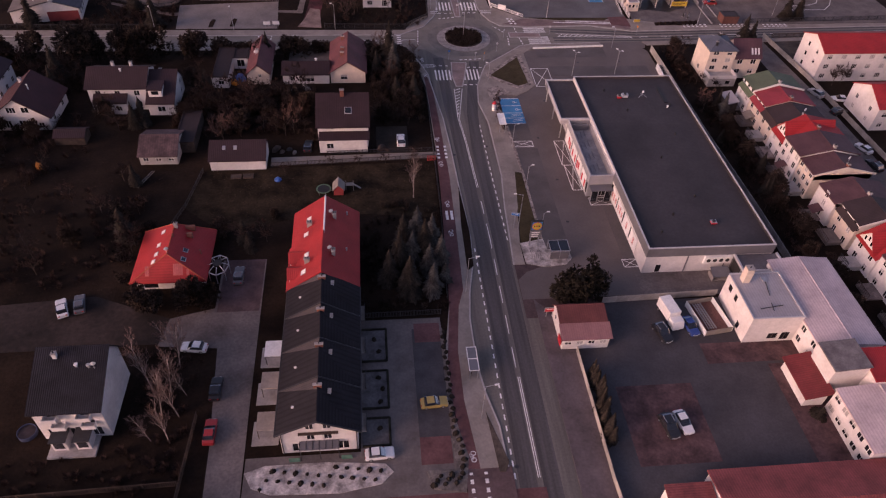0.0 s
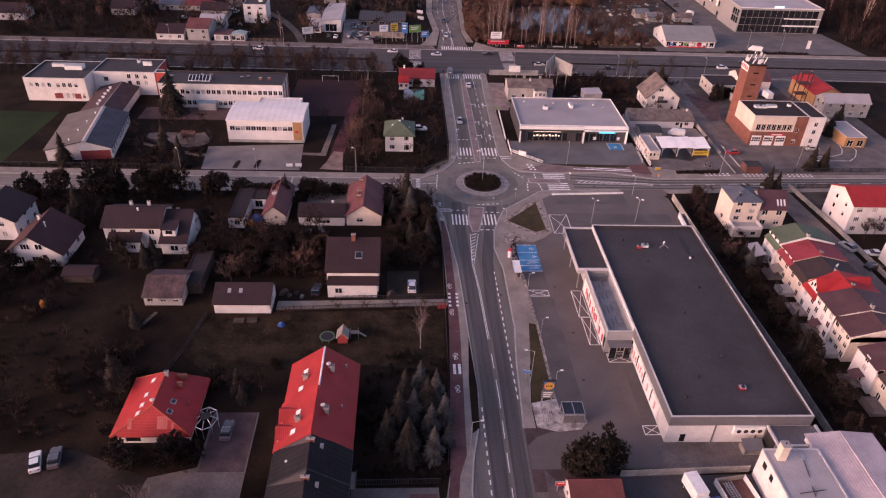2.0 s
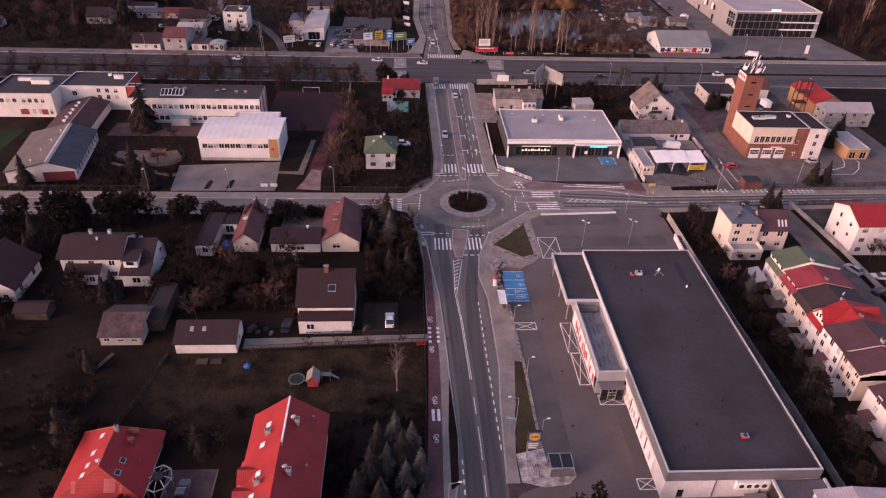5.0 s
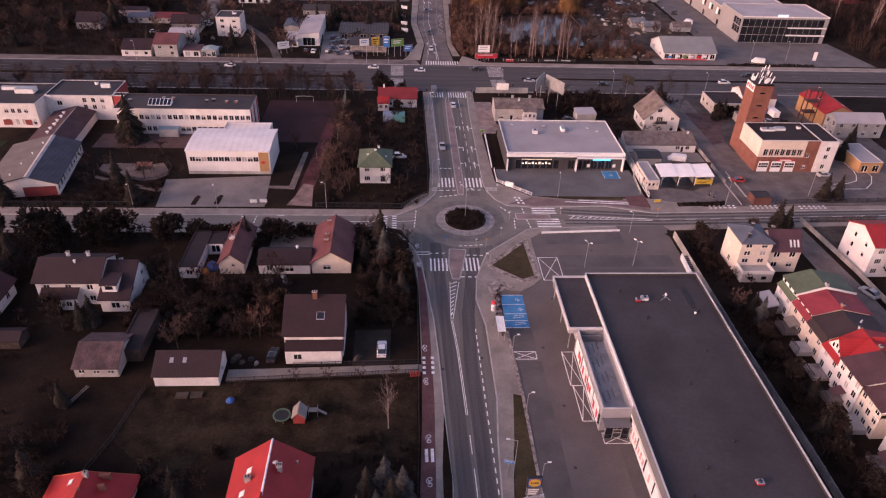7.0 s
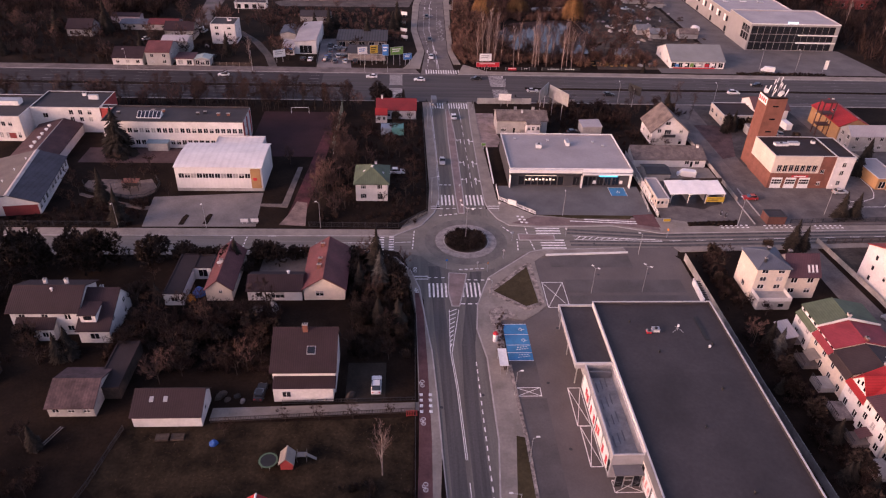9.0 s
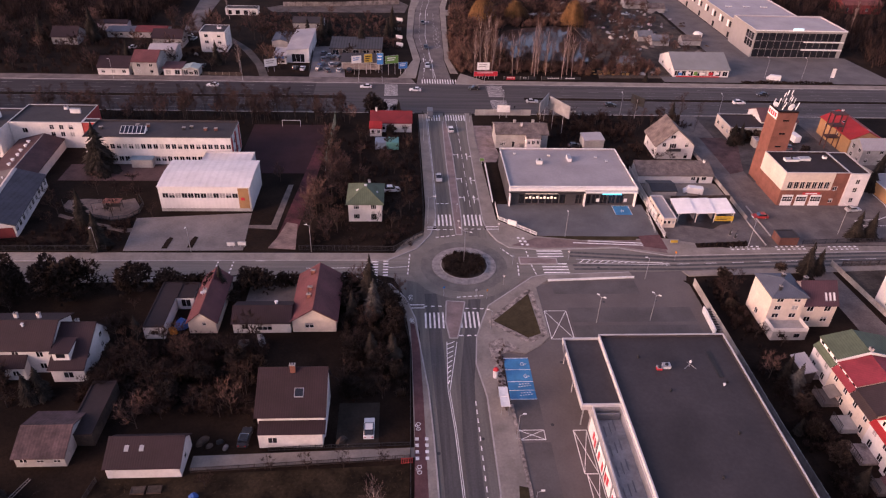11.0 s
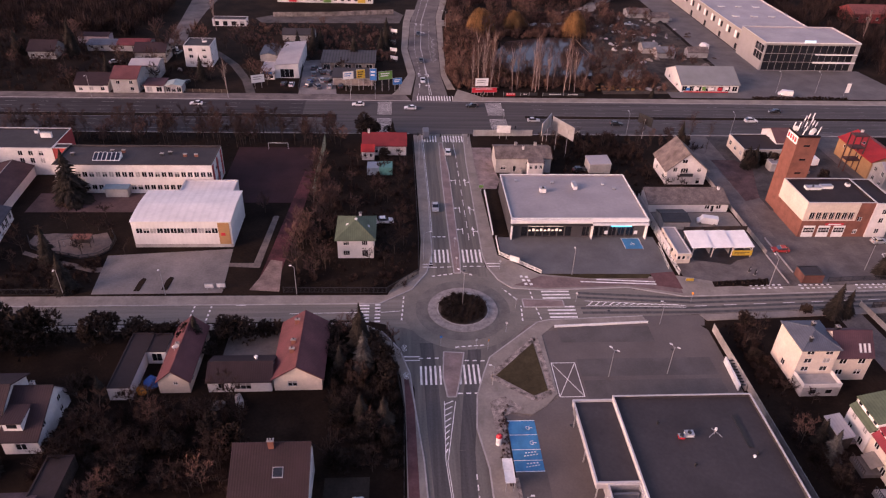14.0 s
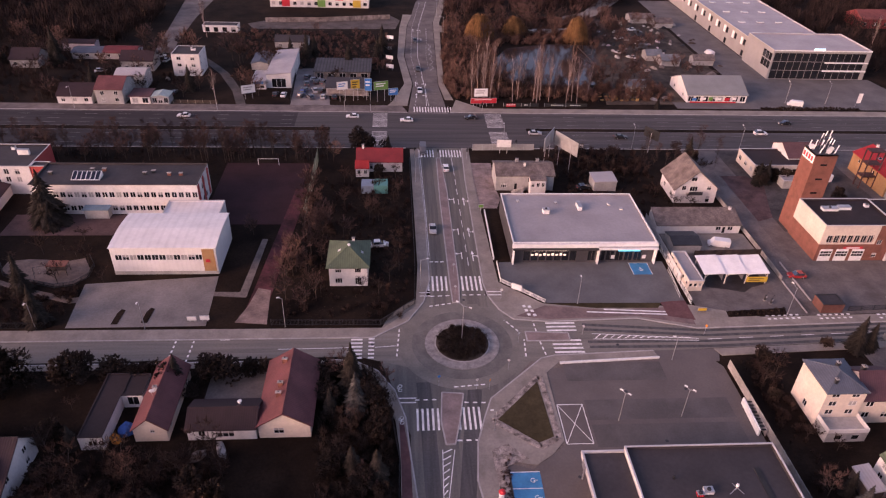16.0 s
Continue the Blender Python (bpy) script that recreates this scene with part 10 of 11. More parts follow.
def car(x, y, rz, paint="white", kind="car", label=None):
    """A parked vehicle heading along its own +x."""
    key = (kind, paint)
    if key in car_cache:
        ob = copy_thing(car_cache[key], pose(x, y, 0.03, 0, 0, rz))
        return tagged(ob, label or car_cache[key]["label"])
    names = {"car": "car", "suv": "car", "van": "van", "truck": "box_truck"}
    L, Wd, H = {"car": (4.4, 1.75, 1.45), "suv": (4.6, 1.85, 1.68), "van": (5.4, 1.95, 2.2), "truck": (6.2, 2.2, 2.9)}[kind]
    ob = thing(names[kind], label or ("%s parked %s" % (paint, {"car": "saloon car with dark windows", "suv": "tall estate car with roof rails", "van": "delivery van with dark windows", "truck": "box truck with a high white body"}[kind])), "car" if kind in ("car", "suv") else kind, x, y, 0.03, rz, "vehicles")
    a = L / 2
    if kind in ("car", "suv"):
        low = 0.92 if kind == "car" else 1.05
        body = [(-a, 0.35), (-a + 0.1, 0.28), (a - 0.12, 0.28), (a, 0.45), (a - 0.05, 0.72), (a - 0.35, low - 0.12), (a - 1.25, low), (-a + 0.55, low + 0.02), (-a + 0.08, low - 0.04)]
        cab = [(a - 1.3, low), (a - 2.0, H - 0.06), (a - 2.3, H), (-a + 1.1, H), (-a + 0.7, H - 0.08), (-a + (0.3 if kind == "suv" else 0.55), low)]
    elif kind == "van":
        low = 1.15
        body = [(-a, 0.35), (a - 0.1, 0.3), (a, 0.5), (a - 0.08, 0.95), (a - 0.6, low), (a - 1.2, H - 0.15), (a - 1.5, H), (-a + 0.15, H), (-a, H - 0.1)]
        cab = [(a - 0.72, low + 0.05), (a - 1.2, H - 0.25), (a - 2.2, H - 0.25), (a - 2.2, low + 0.05)]
    else:
        low = 1.1
        body = [(a - 1.9, 0.4), (a - 0.05, 0.4), (a, 0.7), (a - 0.1, 1.15), (a - 0.5, 2.05), (a - 1.9, 2.1)]
        cab = [(a - 0.16, 1.2), (a - 0.52, 1.95), (a - 1.6, 1.95), (a - 1.6, 1.2)]

    def loft(prof, w, inset, nm, m, par, lab=""):
        """Side profile carried across, with the outer edges drawn in a little."""
        g, n = Geo(), len(prof)
        cx, cz = sum(p[0] for p in prof) / n, sum(p[1] for p in prof) / n
        rows = []
        for yy, k in ((-w / 2, inset), (-w / 2 + 0.12, 1.0), (w / 2 - 0.12, 1.0), (w / 2, inset)):
            rows.append([(cx + (px - cx) * k, yy, cz + (pz - cz) * k) for px, pz in prof])
        for r0, r1 in zip(rows, rows[1:]):
            for i in range(n):
                j = (i + 1) % n
                g.face([r0[i], r0[j], r1[j], r1[i]])
        g.face(rows[0][::-1]), g.face(rows[-1])
        return g.make(nm, m, par, lab)

    b = loft(body, Wd, 0.95, "body", PAINTS[paint], ob)
    loft(cab, Wd - 0.14, 0.93, "glazing", GLASS, ob)
    if kind in ("car", "suv"):
        Geo().box(-a + 1.0, -Wd / 2 + 0.22, H - 0.02, a - 2.2, Wd / 2 - 0.22, H + 0.03).make("roof", PAINTS[paint], ob)
        if kind == "suv":
            for s in (-1, 1):
                Geo().box(-a + 1.0, s * 0.66 - 0.03, H + 0.03, a - 2.3, s * 0.66 + 0.03, H + 0.1).make("roof_rail", STEEL, ob)
    if kind == "truck":
        Geo().box(-a, -Wd / 2, 0.75, a - 2.0, Wd / 2, H).make("box_body", SIGN_WHITE, ob)
        Geo().box(-a, -0.5, 0.45, a - 1.9, 0.5, 0.75).make("chassis", DARK_METAL, ob)
    for sx in (a - 0.85, -a + 0.85):
        for sy in (-1, 1):
            w = Geo().tube((sx, sy * (Wd / 2 - 0.2), 0.32), (sx, sy * (Wd / 2 + 0.01), 0.32), 0.32, 0.32, 14).make("wheel", RUBBER, ob)
            Geo().tube((sx, sy * (Wd / 2), 0.32), (sx, sy * (Wd / 2 + 0.025), 0.32), 0.19, 0.17, 10).make("rim", STEEL, w)
    for sy in (-1, 1):
        Geo().box(a - 0.2, sy * (Wd / 2 - 0.42) - 0.16, 0.58, a + 0.0, sy * (Wd / 2 - 0.42) + 0.16, 0.72).make("headlight", LIGHT_CLEAR, ob)
        Geo().box(-a - 0.01, sy * (Wd / 2 - 0.3) - 0.14, 0.7, -a + 0.1, sy * (Wd / 2 - 0.3) + 0.14, 0.88).make("tail_light", LIGHT_RED, ob)
    Geo().box(a - 0.02, -0.26, 0.38, a + 0.02, 0.26, 0.5).make("number_plate", SIGN_WHITE, ob)
    car_cache[key] = ob
    return ob


for args in ((-54.8, 85.0, 112, "white", "car"), (-52.0, 85.8, 104, "grey", "car"), (-30.7, 75.0, 172, "white", "car"), (-25.9, 66.4, 90, "black", "car"), (-25.7, 58.6, 90, "red", "car"), (-25.2, 91.4, 90, "grey", "car"),
             (8.7, 61.6, 4, "yellow", "car", "yellow taxi with a dark roof sign in a bay"), (-0.2, 53.2, 3, "white", "car"), (50.4, 73.4, -75, "black", "suv"), (53.0, 77.0, -80, "white", "truck"), (56.0, 74.6, -80, "blue", "car"), (45.4, 54.9, -80, "black", "suv"), (47.9, 55.4, -80, "white", "car"),
             (6.9, 133.4, 90, "white", "suv"), (-14.4, 131.8, 85, "black", "car"), (9.8, 220.6, 5, "white", "suv"), (110.4, 206.4, 178, "red", "car"), (139.0, 210.2, 5, "silver", "car"), (28.9, 262.4, 90, "white", "car"), (23.4, 227.8, -90, "silver", "car")):
    car(*args)
for args in ((22.4, 274.8, -90, "grey", "van"), (-57.8, 300.6, 180, "white", "car"), (17.6, 298.2, 180, "white", "car"), (40.0, 300.8, 180, "black", "car"), (89.0, 285.4, 0, "black", "car"), (139, 289.0, 0, "white", "suv"), (152, 298.0, 180, "black", "car"), (-1.0, 301, 180, "white", "car"), (60.4, 288, 0, "silver", "car"),
             (23.0, 350.0, -90, "black", "car"), (23.0, 326.0, -90, "white", "car"), (22.6, 388, -90, "black", "car"), (119.0, 151.4, 110, "silver", "suv"), (124.0, 148.4, 170, "white", "car"), (120.6, 142.4, 15, "black", "suv"), (118.6, 126.4, 110, "white", "car"), (117.4, 119.6, 100, "black", "suv"), (113.4, 110.8, 90, "white", "car"), (134, 150.6, 0, "grey", "car"),
             (164.4, 315.4, 160, "white", "van"), (154.4, 375, 100, "white", "van"), (68.4, 250.6, 10, "black", "car"), (143.6, 256.5, 95, "blue", "truck"), (139.6, 251.0, 80, "grey", "car"), (96.6, 233.8 + 11, 30, "grey", "car"), (96.4, 220.0, 165, "white", "van")):
    car(*args)
rs = random.Random(8)
for i in range(16):
    car(-20.0 + (i % 4) * 3.6 + rs.uniform(-1.0, 1.0), 319 + (i // 4) * 7.0 + rs.uniform(-1.2, 1.2), 90 + rs.uniform(-30, 30), rs.choice(["black", "grey", "black", "silver", "white", "grey"]), rs.choice(["car", "suv"]))
for i in range(9):
    car(122 + rs.uniform(-10, 14), 362 + i * 7, rs.uniform(0, 180), rs.choice(["white", "grey", "silver", "black"]), rs.choice(["car", "van"]))
for i in range(6):
    car((79.5, 86.0, 92.4, 97.2, 101.8, 58.0)[i], (402.6, 403.2, 404.0, 404.8, 405.8, 400.6)[i], 12, rs.choice(["white", "silver", "white"]), "van")
for i in range(5):
    car(44.0 + i * 3.0, 240.2 + 2.4, 90, rs.choice(["white", "grey"]), "car") if i > 2 else None


# ---- lamps, signs and street furniture ----
for x, y, rz, paint in ((-82.3, 362, 20, "white"), (-86, 366, 10, "black"), (-78.6, 357, 80, "silver"), (-19, 342, 12, "black"), (-17.0, 336.4, 12, "silver"), (-20.4, 323.4, 75, "blue"), (-36.9, 389, 5, "silver"), (-31.6, 387, 5, "white"),
                        (-66.4, 321.6, 88, "black"), (-100, 343.6, 30, "silver"), (-93, 345.6, 100, "black"), (-30.0, 321.0, 85, "black"), (-27.0, 320.4, 88, "white")):
    if clear(x, y, 2.0):
        car(x, y, rz, paint)


def street_lamp(x, y, h, aim, arms=1, reach=1.6):
    ob = thing("street_lamp", "tall grey street lamp with %s" % ("a curved arm" if arms == 1 else "two heads"), "street lamp", x, y, 0, aim, "street lamps")
    reach = reach if h > 7.5 else 0.8
    Geo().tube((0, 0, 0), (0, 0, h), 0.085, 0.045, 8).make("pole", STEEL, ob)
    for k in range(arms):
        s = 1 if k == 0 else -1
        Geo().tube((0, 0, h - 0.1), (s * reach, 0, h + 0.35), 0.04, 0.03, 6).make("arm", STEEL, ob)
        hd = Geo().box(s * reach - 0.3, -0.13, h + 0.28, s * reach + 0.3, 0.13, h + 0.4).make("lamp_head", SIGN_WHITE, ob)
        Geo().box(s * reach - 0.24, -0.1, h + 0.25, s * reach + 0.24, 0.1, h + 0.28).make("lens", LAMP_GLOW, hd)


for x, y, h, a, n in ((29.4, 102.4, 9, 180, 1), (32.9, 130.9, 6, 0, 1), (33.4, 115.4, 6, 0, 1), (33.6, 100.2, 6, 0, 1), (16.6, 85.4, 9, 0, 1), (15.9, 58.4, 9, 0, 1), (27.5, 185.2, 9, -40, 2), (54.6, 162.4, 7, -45, 2), (66.6, 163.0, 7, -45, 2), (19.4, 203.0, 8, 0, 1), (19.6, 254, 8, 0, 1),
                      (54.5, 196.6, 7, 90, 1), (100.6, 191.4, 8, 100, 1), (-9.4, 190.0, 7.5, 180, 1), (-38.2, 190.0, 7, -90, 1), (-60, 190.0, 7, -90, 1), (31.4, 160.6, 5, 180, 1), (70, 178.2, 6, 180, 1), (48, 276.4, 8, 90, 1), (90, 276.4, 8, 90, 1), (126, 276.4, 8, 90, 1), (-4, 306.8, 8, -90, 1), (-48, 306.8, 8, -90, 1), (-96, 306.8, 8, -90, 1), (36, 400, 8, 180, 1), (34.4, 430, 8, 180, 1), (162, 318, 8, 90, 1), (178, 318, 8, 90, 1), (128, 198, 8, 90, 1)):
    street_lamp(x, y, h, a, n)

tot = thing("totem_sign", "black-framed supermarket sign with a yellow disc", "sign", 31.6, 97.2, 0.2)
Geo().box(-0.95, -0.16, 0, -0.75, 0.16, 2.2).make("post", STEEL, tot), Geo().box(0.75, -0.16, 0, 0.95, 0.16, 2.2).make("post", STEEL, tot)
bd = Geo().box(-1.15, -0.24, 4.2, 1.15, 0.24, 6.5).make("sign_box", BLACK, tot)
for s in (-1, 1):
    Geo().box(-1.0, min(s * 0.245, s * 0.26), 4.35, 1.0, max(s * 0.245, s * 0.26), 6.35).make("blue_field", SIGN_BLUE, bd)
    Geo().tube((0, s * 0.265, 5.35), (0, s * 0.28, 5.35), 0.98, 0.98, 28).make("red_ring", SIGN_RED, bd)
    Geo().tube((0, s * 0.285, 5.35), (0, s * 0.30, 5.35), 0.88, 0.88, 28).make("yellow_disc", SIGN_YELLOW, bd)
    for i in range(4):
        Geo().box(-0.6 + i * 0.32, min(s * 0.305, s * 0.32), 5.15, -0.38 + i * 0.32, max(s * 0.305, s * 0.32), 5.55).make("text_bar", BLACK if i != 1 else SIGN_RED, bd)
Geo().box(-1.1, -0.2, 2.2, 1.1, 0.2, 4.15).make("info_box", METAL_GREY, tot)
for i in range(3):
    Geo().box(-0.85, -0.24, 2.5 + 0.5 * i, 0.5 + 0.15 * i, -0.21, 2.75 + 0.5 * i).make("text_bar", SIGN_WHITE, tot)


def board(label, x, y, rz, w, h, z, face, legs=2, name="billboard", bars=0, bar_mat=None):
    ob = thing(name, label, "billboard" if name == "billboard" else "sign", x, y, 0, rz, "billboards" if name == "billboard" else "")
    Geo().box(-w / 2, -0.08, z, w / 2, 0.08, z + h).make("panel", BLACK if face is BLACK else STEEL, ob)
    Geo().box(-w / 2 + 0.08, -0.11, z + 0.08, w / 2 - 0.08, -0.085, z + h - 0.08).make("poster", face, ob)
    for i in range(bars):
        Geo().box(-w * 0.36, -0.135, z + h * (0.66 - 0.26 * i), w * (0.3 - 0.1 * i), -0.115, z + h * (0.78 - 0.26 * i)).make("text_bar", bar_mat or BLACK, ob)
    for i in range(legs):
        u = (i + 0.5) / legs * w - w / 2
        Geo().tube((u, 0.14, 0), (u, 0.14, z + h * 0.6), 0.1, 0.1, 8).make("post", STEEL, ob)


board("white billboard on posts by the crossing", -5.2, 315.6, 15, 4.0, 3.0, 4.5, SIGN_WHITE, bars=2, bar_mat=SIGN_BLUE), board("yellow billboard on posts by the crossing", -0.6, 316.6, 14, 3.3, 3.4, 4.6, SIGN_YELLOW, bars=3)
board("dark blue billboard by the crossing", 4.0, 317.2, 0, 2.6, 4.6, 3.6, SIGN_BLUE, bars=2, bar_mat=SIGN_WHITE), board("green and white billboard by the crossing", 8.6, 316.2, 18, 5.4, 3.2, 4.4, SIGN_GREEN, bars=2, bar_mat=SIGN_WHITE), board("blue billboard by the crossing", 13.0, 316.4, 14, 3.6, 2.6, 2.4, SIGN_BLUE, bars=2, bar_mat=SIGN_WHITE)
board("long low poster wall by the car lot", -3.6, 320.0, 0, 15, 2.6, 0.5, OLD_CONCRETE, 4, bars=2, bar_mat=PAVING)
board("red advertising board by the carriageway", 45.6, 312.2, 4, 9.6, 2.0, 1.2, SIGN_RED, 4, bars=1, bar_mat=SIGN_WHITE), board("white billboard above a red one", 44.6, 313.2, 4, 5.0, 3.0, 3.4, SIGN_WHITE, bars=2, bar_mat=GREY_WALL)
board("dark double-sided billboard seen from behind", 95.0, 274.6, 120, 6.0, 3.2, 5.0, BLACK, 1), board("white billboard beside the old house", 47.8, 273.4, -4, 4.6, 2.6, 2.2, SIGN_WHITE)
# Grey faces stand for board backs, with their shade put into the colour.
board("small green lit board by the pavement", 36.9, 237.6, 0, 1.4, 1.0, 1.2, SIGN_GREEN, 1, "info_sign"), board("large white billboard of a big frame, its back greyed for shade", 60.2, 266.4, 62, 9.6, 4.2, 6.2, GREY_WALL, 2), board("large white billboard of a big frame, its back greyed for shade", 64.8, 263.0, 118, 10.4, 4.4, 6.2, GREY_WALL, 2)
for x, w, c in ((54.0, 3.4, SIGN_RED), (60.4, 2.2, SIGN_WHITE), (70.2, 5.6, SIGN_WHITE), (77.4, 4.2, SIGN_WHITE)):
    bn = thing("banner", "printed banner hung on a dark fence", "banner", x, 312.16, 0, 1, "fence banners")
    Geo().box(0, -0.03, 0.0, w, 0.0, 1.15).make("cloth", BLACK if c is SIGN_WHITE else c, bn)
    for k in range(int(w / 0.8)):
        Geo().box(0.2 + 0.8 * k, -0.05, 0.6, 0.7 + 0.8 * k, -0.035, 0.95).make("text_bar", SIGN_WHITE, bn)
for x, y in ((98.4, 197.4), (99.3, 196.2)):
    vc = thing("vacuum_post", "dark coin vacuum post in the car wash yard", "vacuum", x, y, 0, 20)
    Geo().box(-0.35, -0.35, 0, 0.35, 0.35, 0.2).make("plinth", CONCRETE, vc), Geo().tube((0, 0, 0.2), (0, 0, 1.5), 0.26, 0.22, 10).make("drum", DARK_METAL, vc), Geo().box(-0.16, -0.3, 0.9, 0.16, -0.2, 1.4).make("coin_box", STEEL, vc)
    Geo().tube((0, 0, 1.5), (0.5, 0.1, 2.3), 0.05, 0.05, 6).make("hose_arm", DARK_METAL, vc)
board("white billboard by a garden on the carriageway", -38.9, 317.4, 24, 5.0, 3.0, 2.2, SIGN_WHITE, bars=2, bar_mat=GREY_WALL), board("white billboard by the carriageway", -176, 316, 20, 6.0, 2.8, 2.6, SIGN_WHITE, bars=2, bar_mat=SIGN_RED)
board("white price board of the car park", 41.4, 201.6, -30, 2.6, 1.6, 0.5, SIGN_WHITE, 2, "info_sign"), board("blue direction sign above the lawn", 28.4, 102.2, -16, 1.7, 0.7, 3.8, SIGN_BLUE, 1, "direction_sign", bars=1, bar_mat=SIGN_WHITE), board("yellow sign at the car wash gate", 82.0, 193.4, 0, 2.0, 0.9, 0.4, SIGN_YELLOW, 2, "info_sign"), board("red sign by the gatehouse", 31.0, 78.6, 0, 2.2, 1.0, 1.6, SIGN_RED, 2, "info_sign", bars=1, bar_mat=SIGN_WHITE)
for x, y in ((-29.0, 191.9), (-26.4, 192.1)):
    board("white board on the school fence", x, y, 0, 2.0, 1.1, 0.5, SIGN_WHITE, 2, "info_sign")
for i, (x, y) in enumerate(((11.6, 350), (11.3, 361), (10.7, 373), (11.4, 389))):
    board("small white roadside board", x, y, -20, 3.2, 1.6, 0.8, SIGN_WHITE, 2, "info_sign")
flag = thing("sail_flag", "white feather flag by the forecourt", "flag", 188.0, 315.0)
Geo().tube((0, 0, 0), (0, 0, 5.6), 0.05, 0.03, 6).make("pole", STEEL, flag), Geo().prism([(0.05, -0.02), (1.7, -0.02), (1.7, 0.02), (0.05, 0.02)], 1.6, 5.4).make("cloth", SIGN_WHITE, flag)


def shelter(x, y, rz, label, roof_mat):
    ob = thing("bus_shelter", label, "bus shelter", x, y, PV, rz)
    for sx in (-2.3, 2.2):
        for sy in (-0.7, 0.6):
            Geo().box(sx, sy, 0, sx + 0.1, sy + 0.1, 2.4).make("post", STEEL, ob)
    Geo().box(-2.45, -0.85, 2.4, 2.45, 0.85, 2.45).make("roof", roof_mat, ob)
    for a in ((-2.45, -0.85, 2.45, -0.73), (-2.45, 0.73, 2.45, 0.85), (-2.45, -0.73, -2.33, 0.73), (2.33, -0.73, 2.45, 0.73), (-0.06, -0.73, 0.06, 0.73)):
        Geo().box(a[0], a[1], 2.45, a[2], a[3], 2.52).make("roof_edge", SIGN_WHITE, ob)
    Geo().box(-2.2, 0.62, 0.4, 2.2, 0.65, 2.2).make("glass_wall", GLASS, ob)
    Geo().box(-1.6, 0.2, 0.45, 1.6, 0.55, 0.52).make("bench", WOOD, ob)


shelter(15.6, 68.3, 90, "bus shelter with a dark glass roof and pale frame", METAL_GREY), shelter(31.4, 138.6, -90, "bus shelter with a white roof", SIGN_WHITE)
cl = thing("advert_column", "white advertising column with a red cap", "column", 30.8, 146.2, PV)
Geo().tube((0, 0, 0), (0, 0, 1.9), 0.5, 0.5, 16).make("drum", SIGN_WHITE, cl), Geo().tube((0, 0, 1.9), (0, 0, 2.4), 0.6, 0.28, 16).make("cap", SIGN_RED, cl)
ts = thing("trolley_shelter", "dark glass trolley shelter with trolleys inside", "trolley shelter", 35.9, 94.4, 0.2)
for sx in (-1.9, 0, 1.8):
    for sy in (-1.5, 1.4):
        Geo().box(sx, sy, 0, sx + 0.1, sy + 0.1, 2.3).make("post", STEEL, ts)
Geo().box(-1.95, -1.55, 2.3, 1.95, 1.55, 2.36).make("roof", GLASS, ts)
for a in ((-1.95, -1.55, 1.95, -1.45), (-1.95, 1.45, 1.95, 1.55), (-1.95, -1.45, -1.85, 1.45), (1.85, -1.45, 1.95, 1.45), (-0.05, -1.45, 0.05, 1.45)):
    Geo().box(a[0], a[1], 2.36, a[2], a[3], 2.44).make("roof_edge", STEEL, ts)
Geo().box(-1.85, -1.5, 0.2, 1.85, -1.47, 2.0).make("side_panel", METAL_GREY, ts)
for i in range(5):
    st = thing("bicycle_stand", "steel bicycle stand on the pebbles", "bicycle stand", 30.6 + 0.42 * i, 94.2, 0.2, 0, "bicycle stands")
    Geo().tube((0, -0.9, 0), (0, -0.9, 0.8), 0.03, 0.03, 6).make("upright", DARK_METAL, st), Geo().tube((0, 0.9, 0), (0, 0.9, 0.8), 0.03, 0.03, 6).make("upright", DARK_METAL, st), Geo().tube((0, -0.9, 0.8), (0, 0.9, 0.8), 0.03, 0.03, 6).make("top_bar", DARK_METAL, st)
for x, y in ((31.6, 170.8), (29.2, 171.0), (22.0, 172.0), (39.2, 184.2), (37.5, 199), (27.2, 200.4), (27.4, 209), (79.6, 185.8), (53.2, 186.2), (36.0, 176.2)):
    rsn = thing("road_sign", "small round traffic sign on a post", "road sign", x, y, 0.03, random.uniform(-60, 60), "road signs")
    Geo().tube((0, 0, 0), (0, 0, 2.6), 0.035, 0.035, 6).make("post", STEEL, rsn), Geo().tube((0, -0.05, 2.5), (0, -0.02, 2.5), 0.3, 0.3, 14).make("disc", SIGN_BLUE if x < 25 else (ORANGE if x > 79 or abs(x - 31.6) < 0.1 else METAL_EDGE), rsn)
for x, y in ((19.6, 270), (26.8, 269), (35.8, 269.4), (44.6, 307.2), (5, 307), (52, 276), (11, 276)):
    tl = thing("traffic_light", "dark traffic light on a pole", "traffic light", x, y, 0.1, 0, "traffic lights")
    Geo().tube((0, 0, 0), (0, 0, 3.4), 0.07, 0.06, 8).make("pole", STEEL, tl), Geo().box(-0.18, -0.18, 2.5, 0.18, 0.18, 3.5).make("lamp_box", BLACK, tl)

# ---- garden things and clutter ----
tp = thing("trampoline", "round garden trampoline with a green edge", "trampoline", -10.4, 116.0)
Geo().disc(0, 0, 0.72, 0.78, 1.3, 1.6, 24).make("edge_pad", mat("green_pad", (0.08, 0.13, 0.08), 0.6, 0.1), tp), Geo().disc(0, 0, 0.73, 0.75, 0, 1.3, 24).make("jumping_mat", BLACK, tp)
for k in range(6):
    Geo().tube((1.5 * math.cos(k), 1.5 * math.sin(k), 0), (1.5 * math.cos(k), 1.5 * math.sin(k), 0.72), 0.04, 0.04, 6).make("leg", STEEL, tp)
ph, _ = house("small wooden playhouse with a pale roof", -8.2, 114.6, -6.2, 117.0, 1.8, 2.9, RED_WALL, PAVING, axis="y", over=0.3, name="playhouse", category="playhouse")
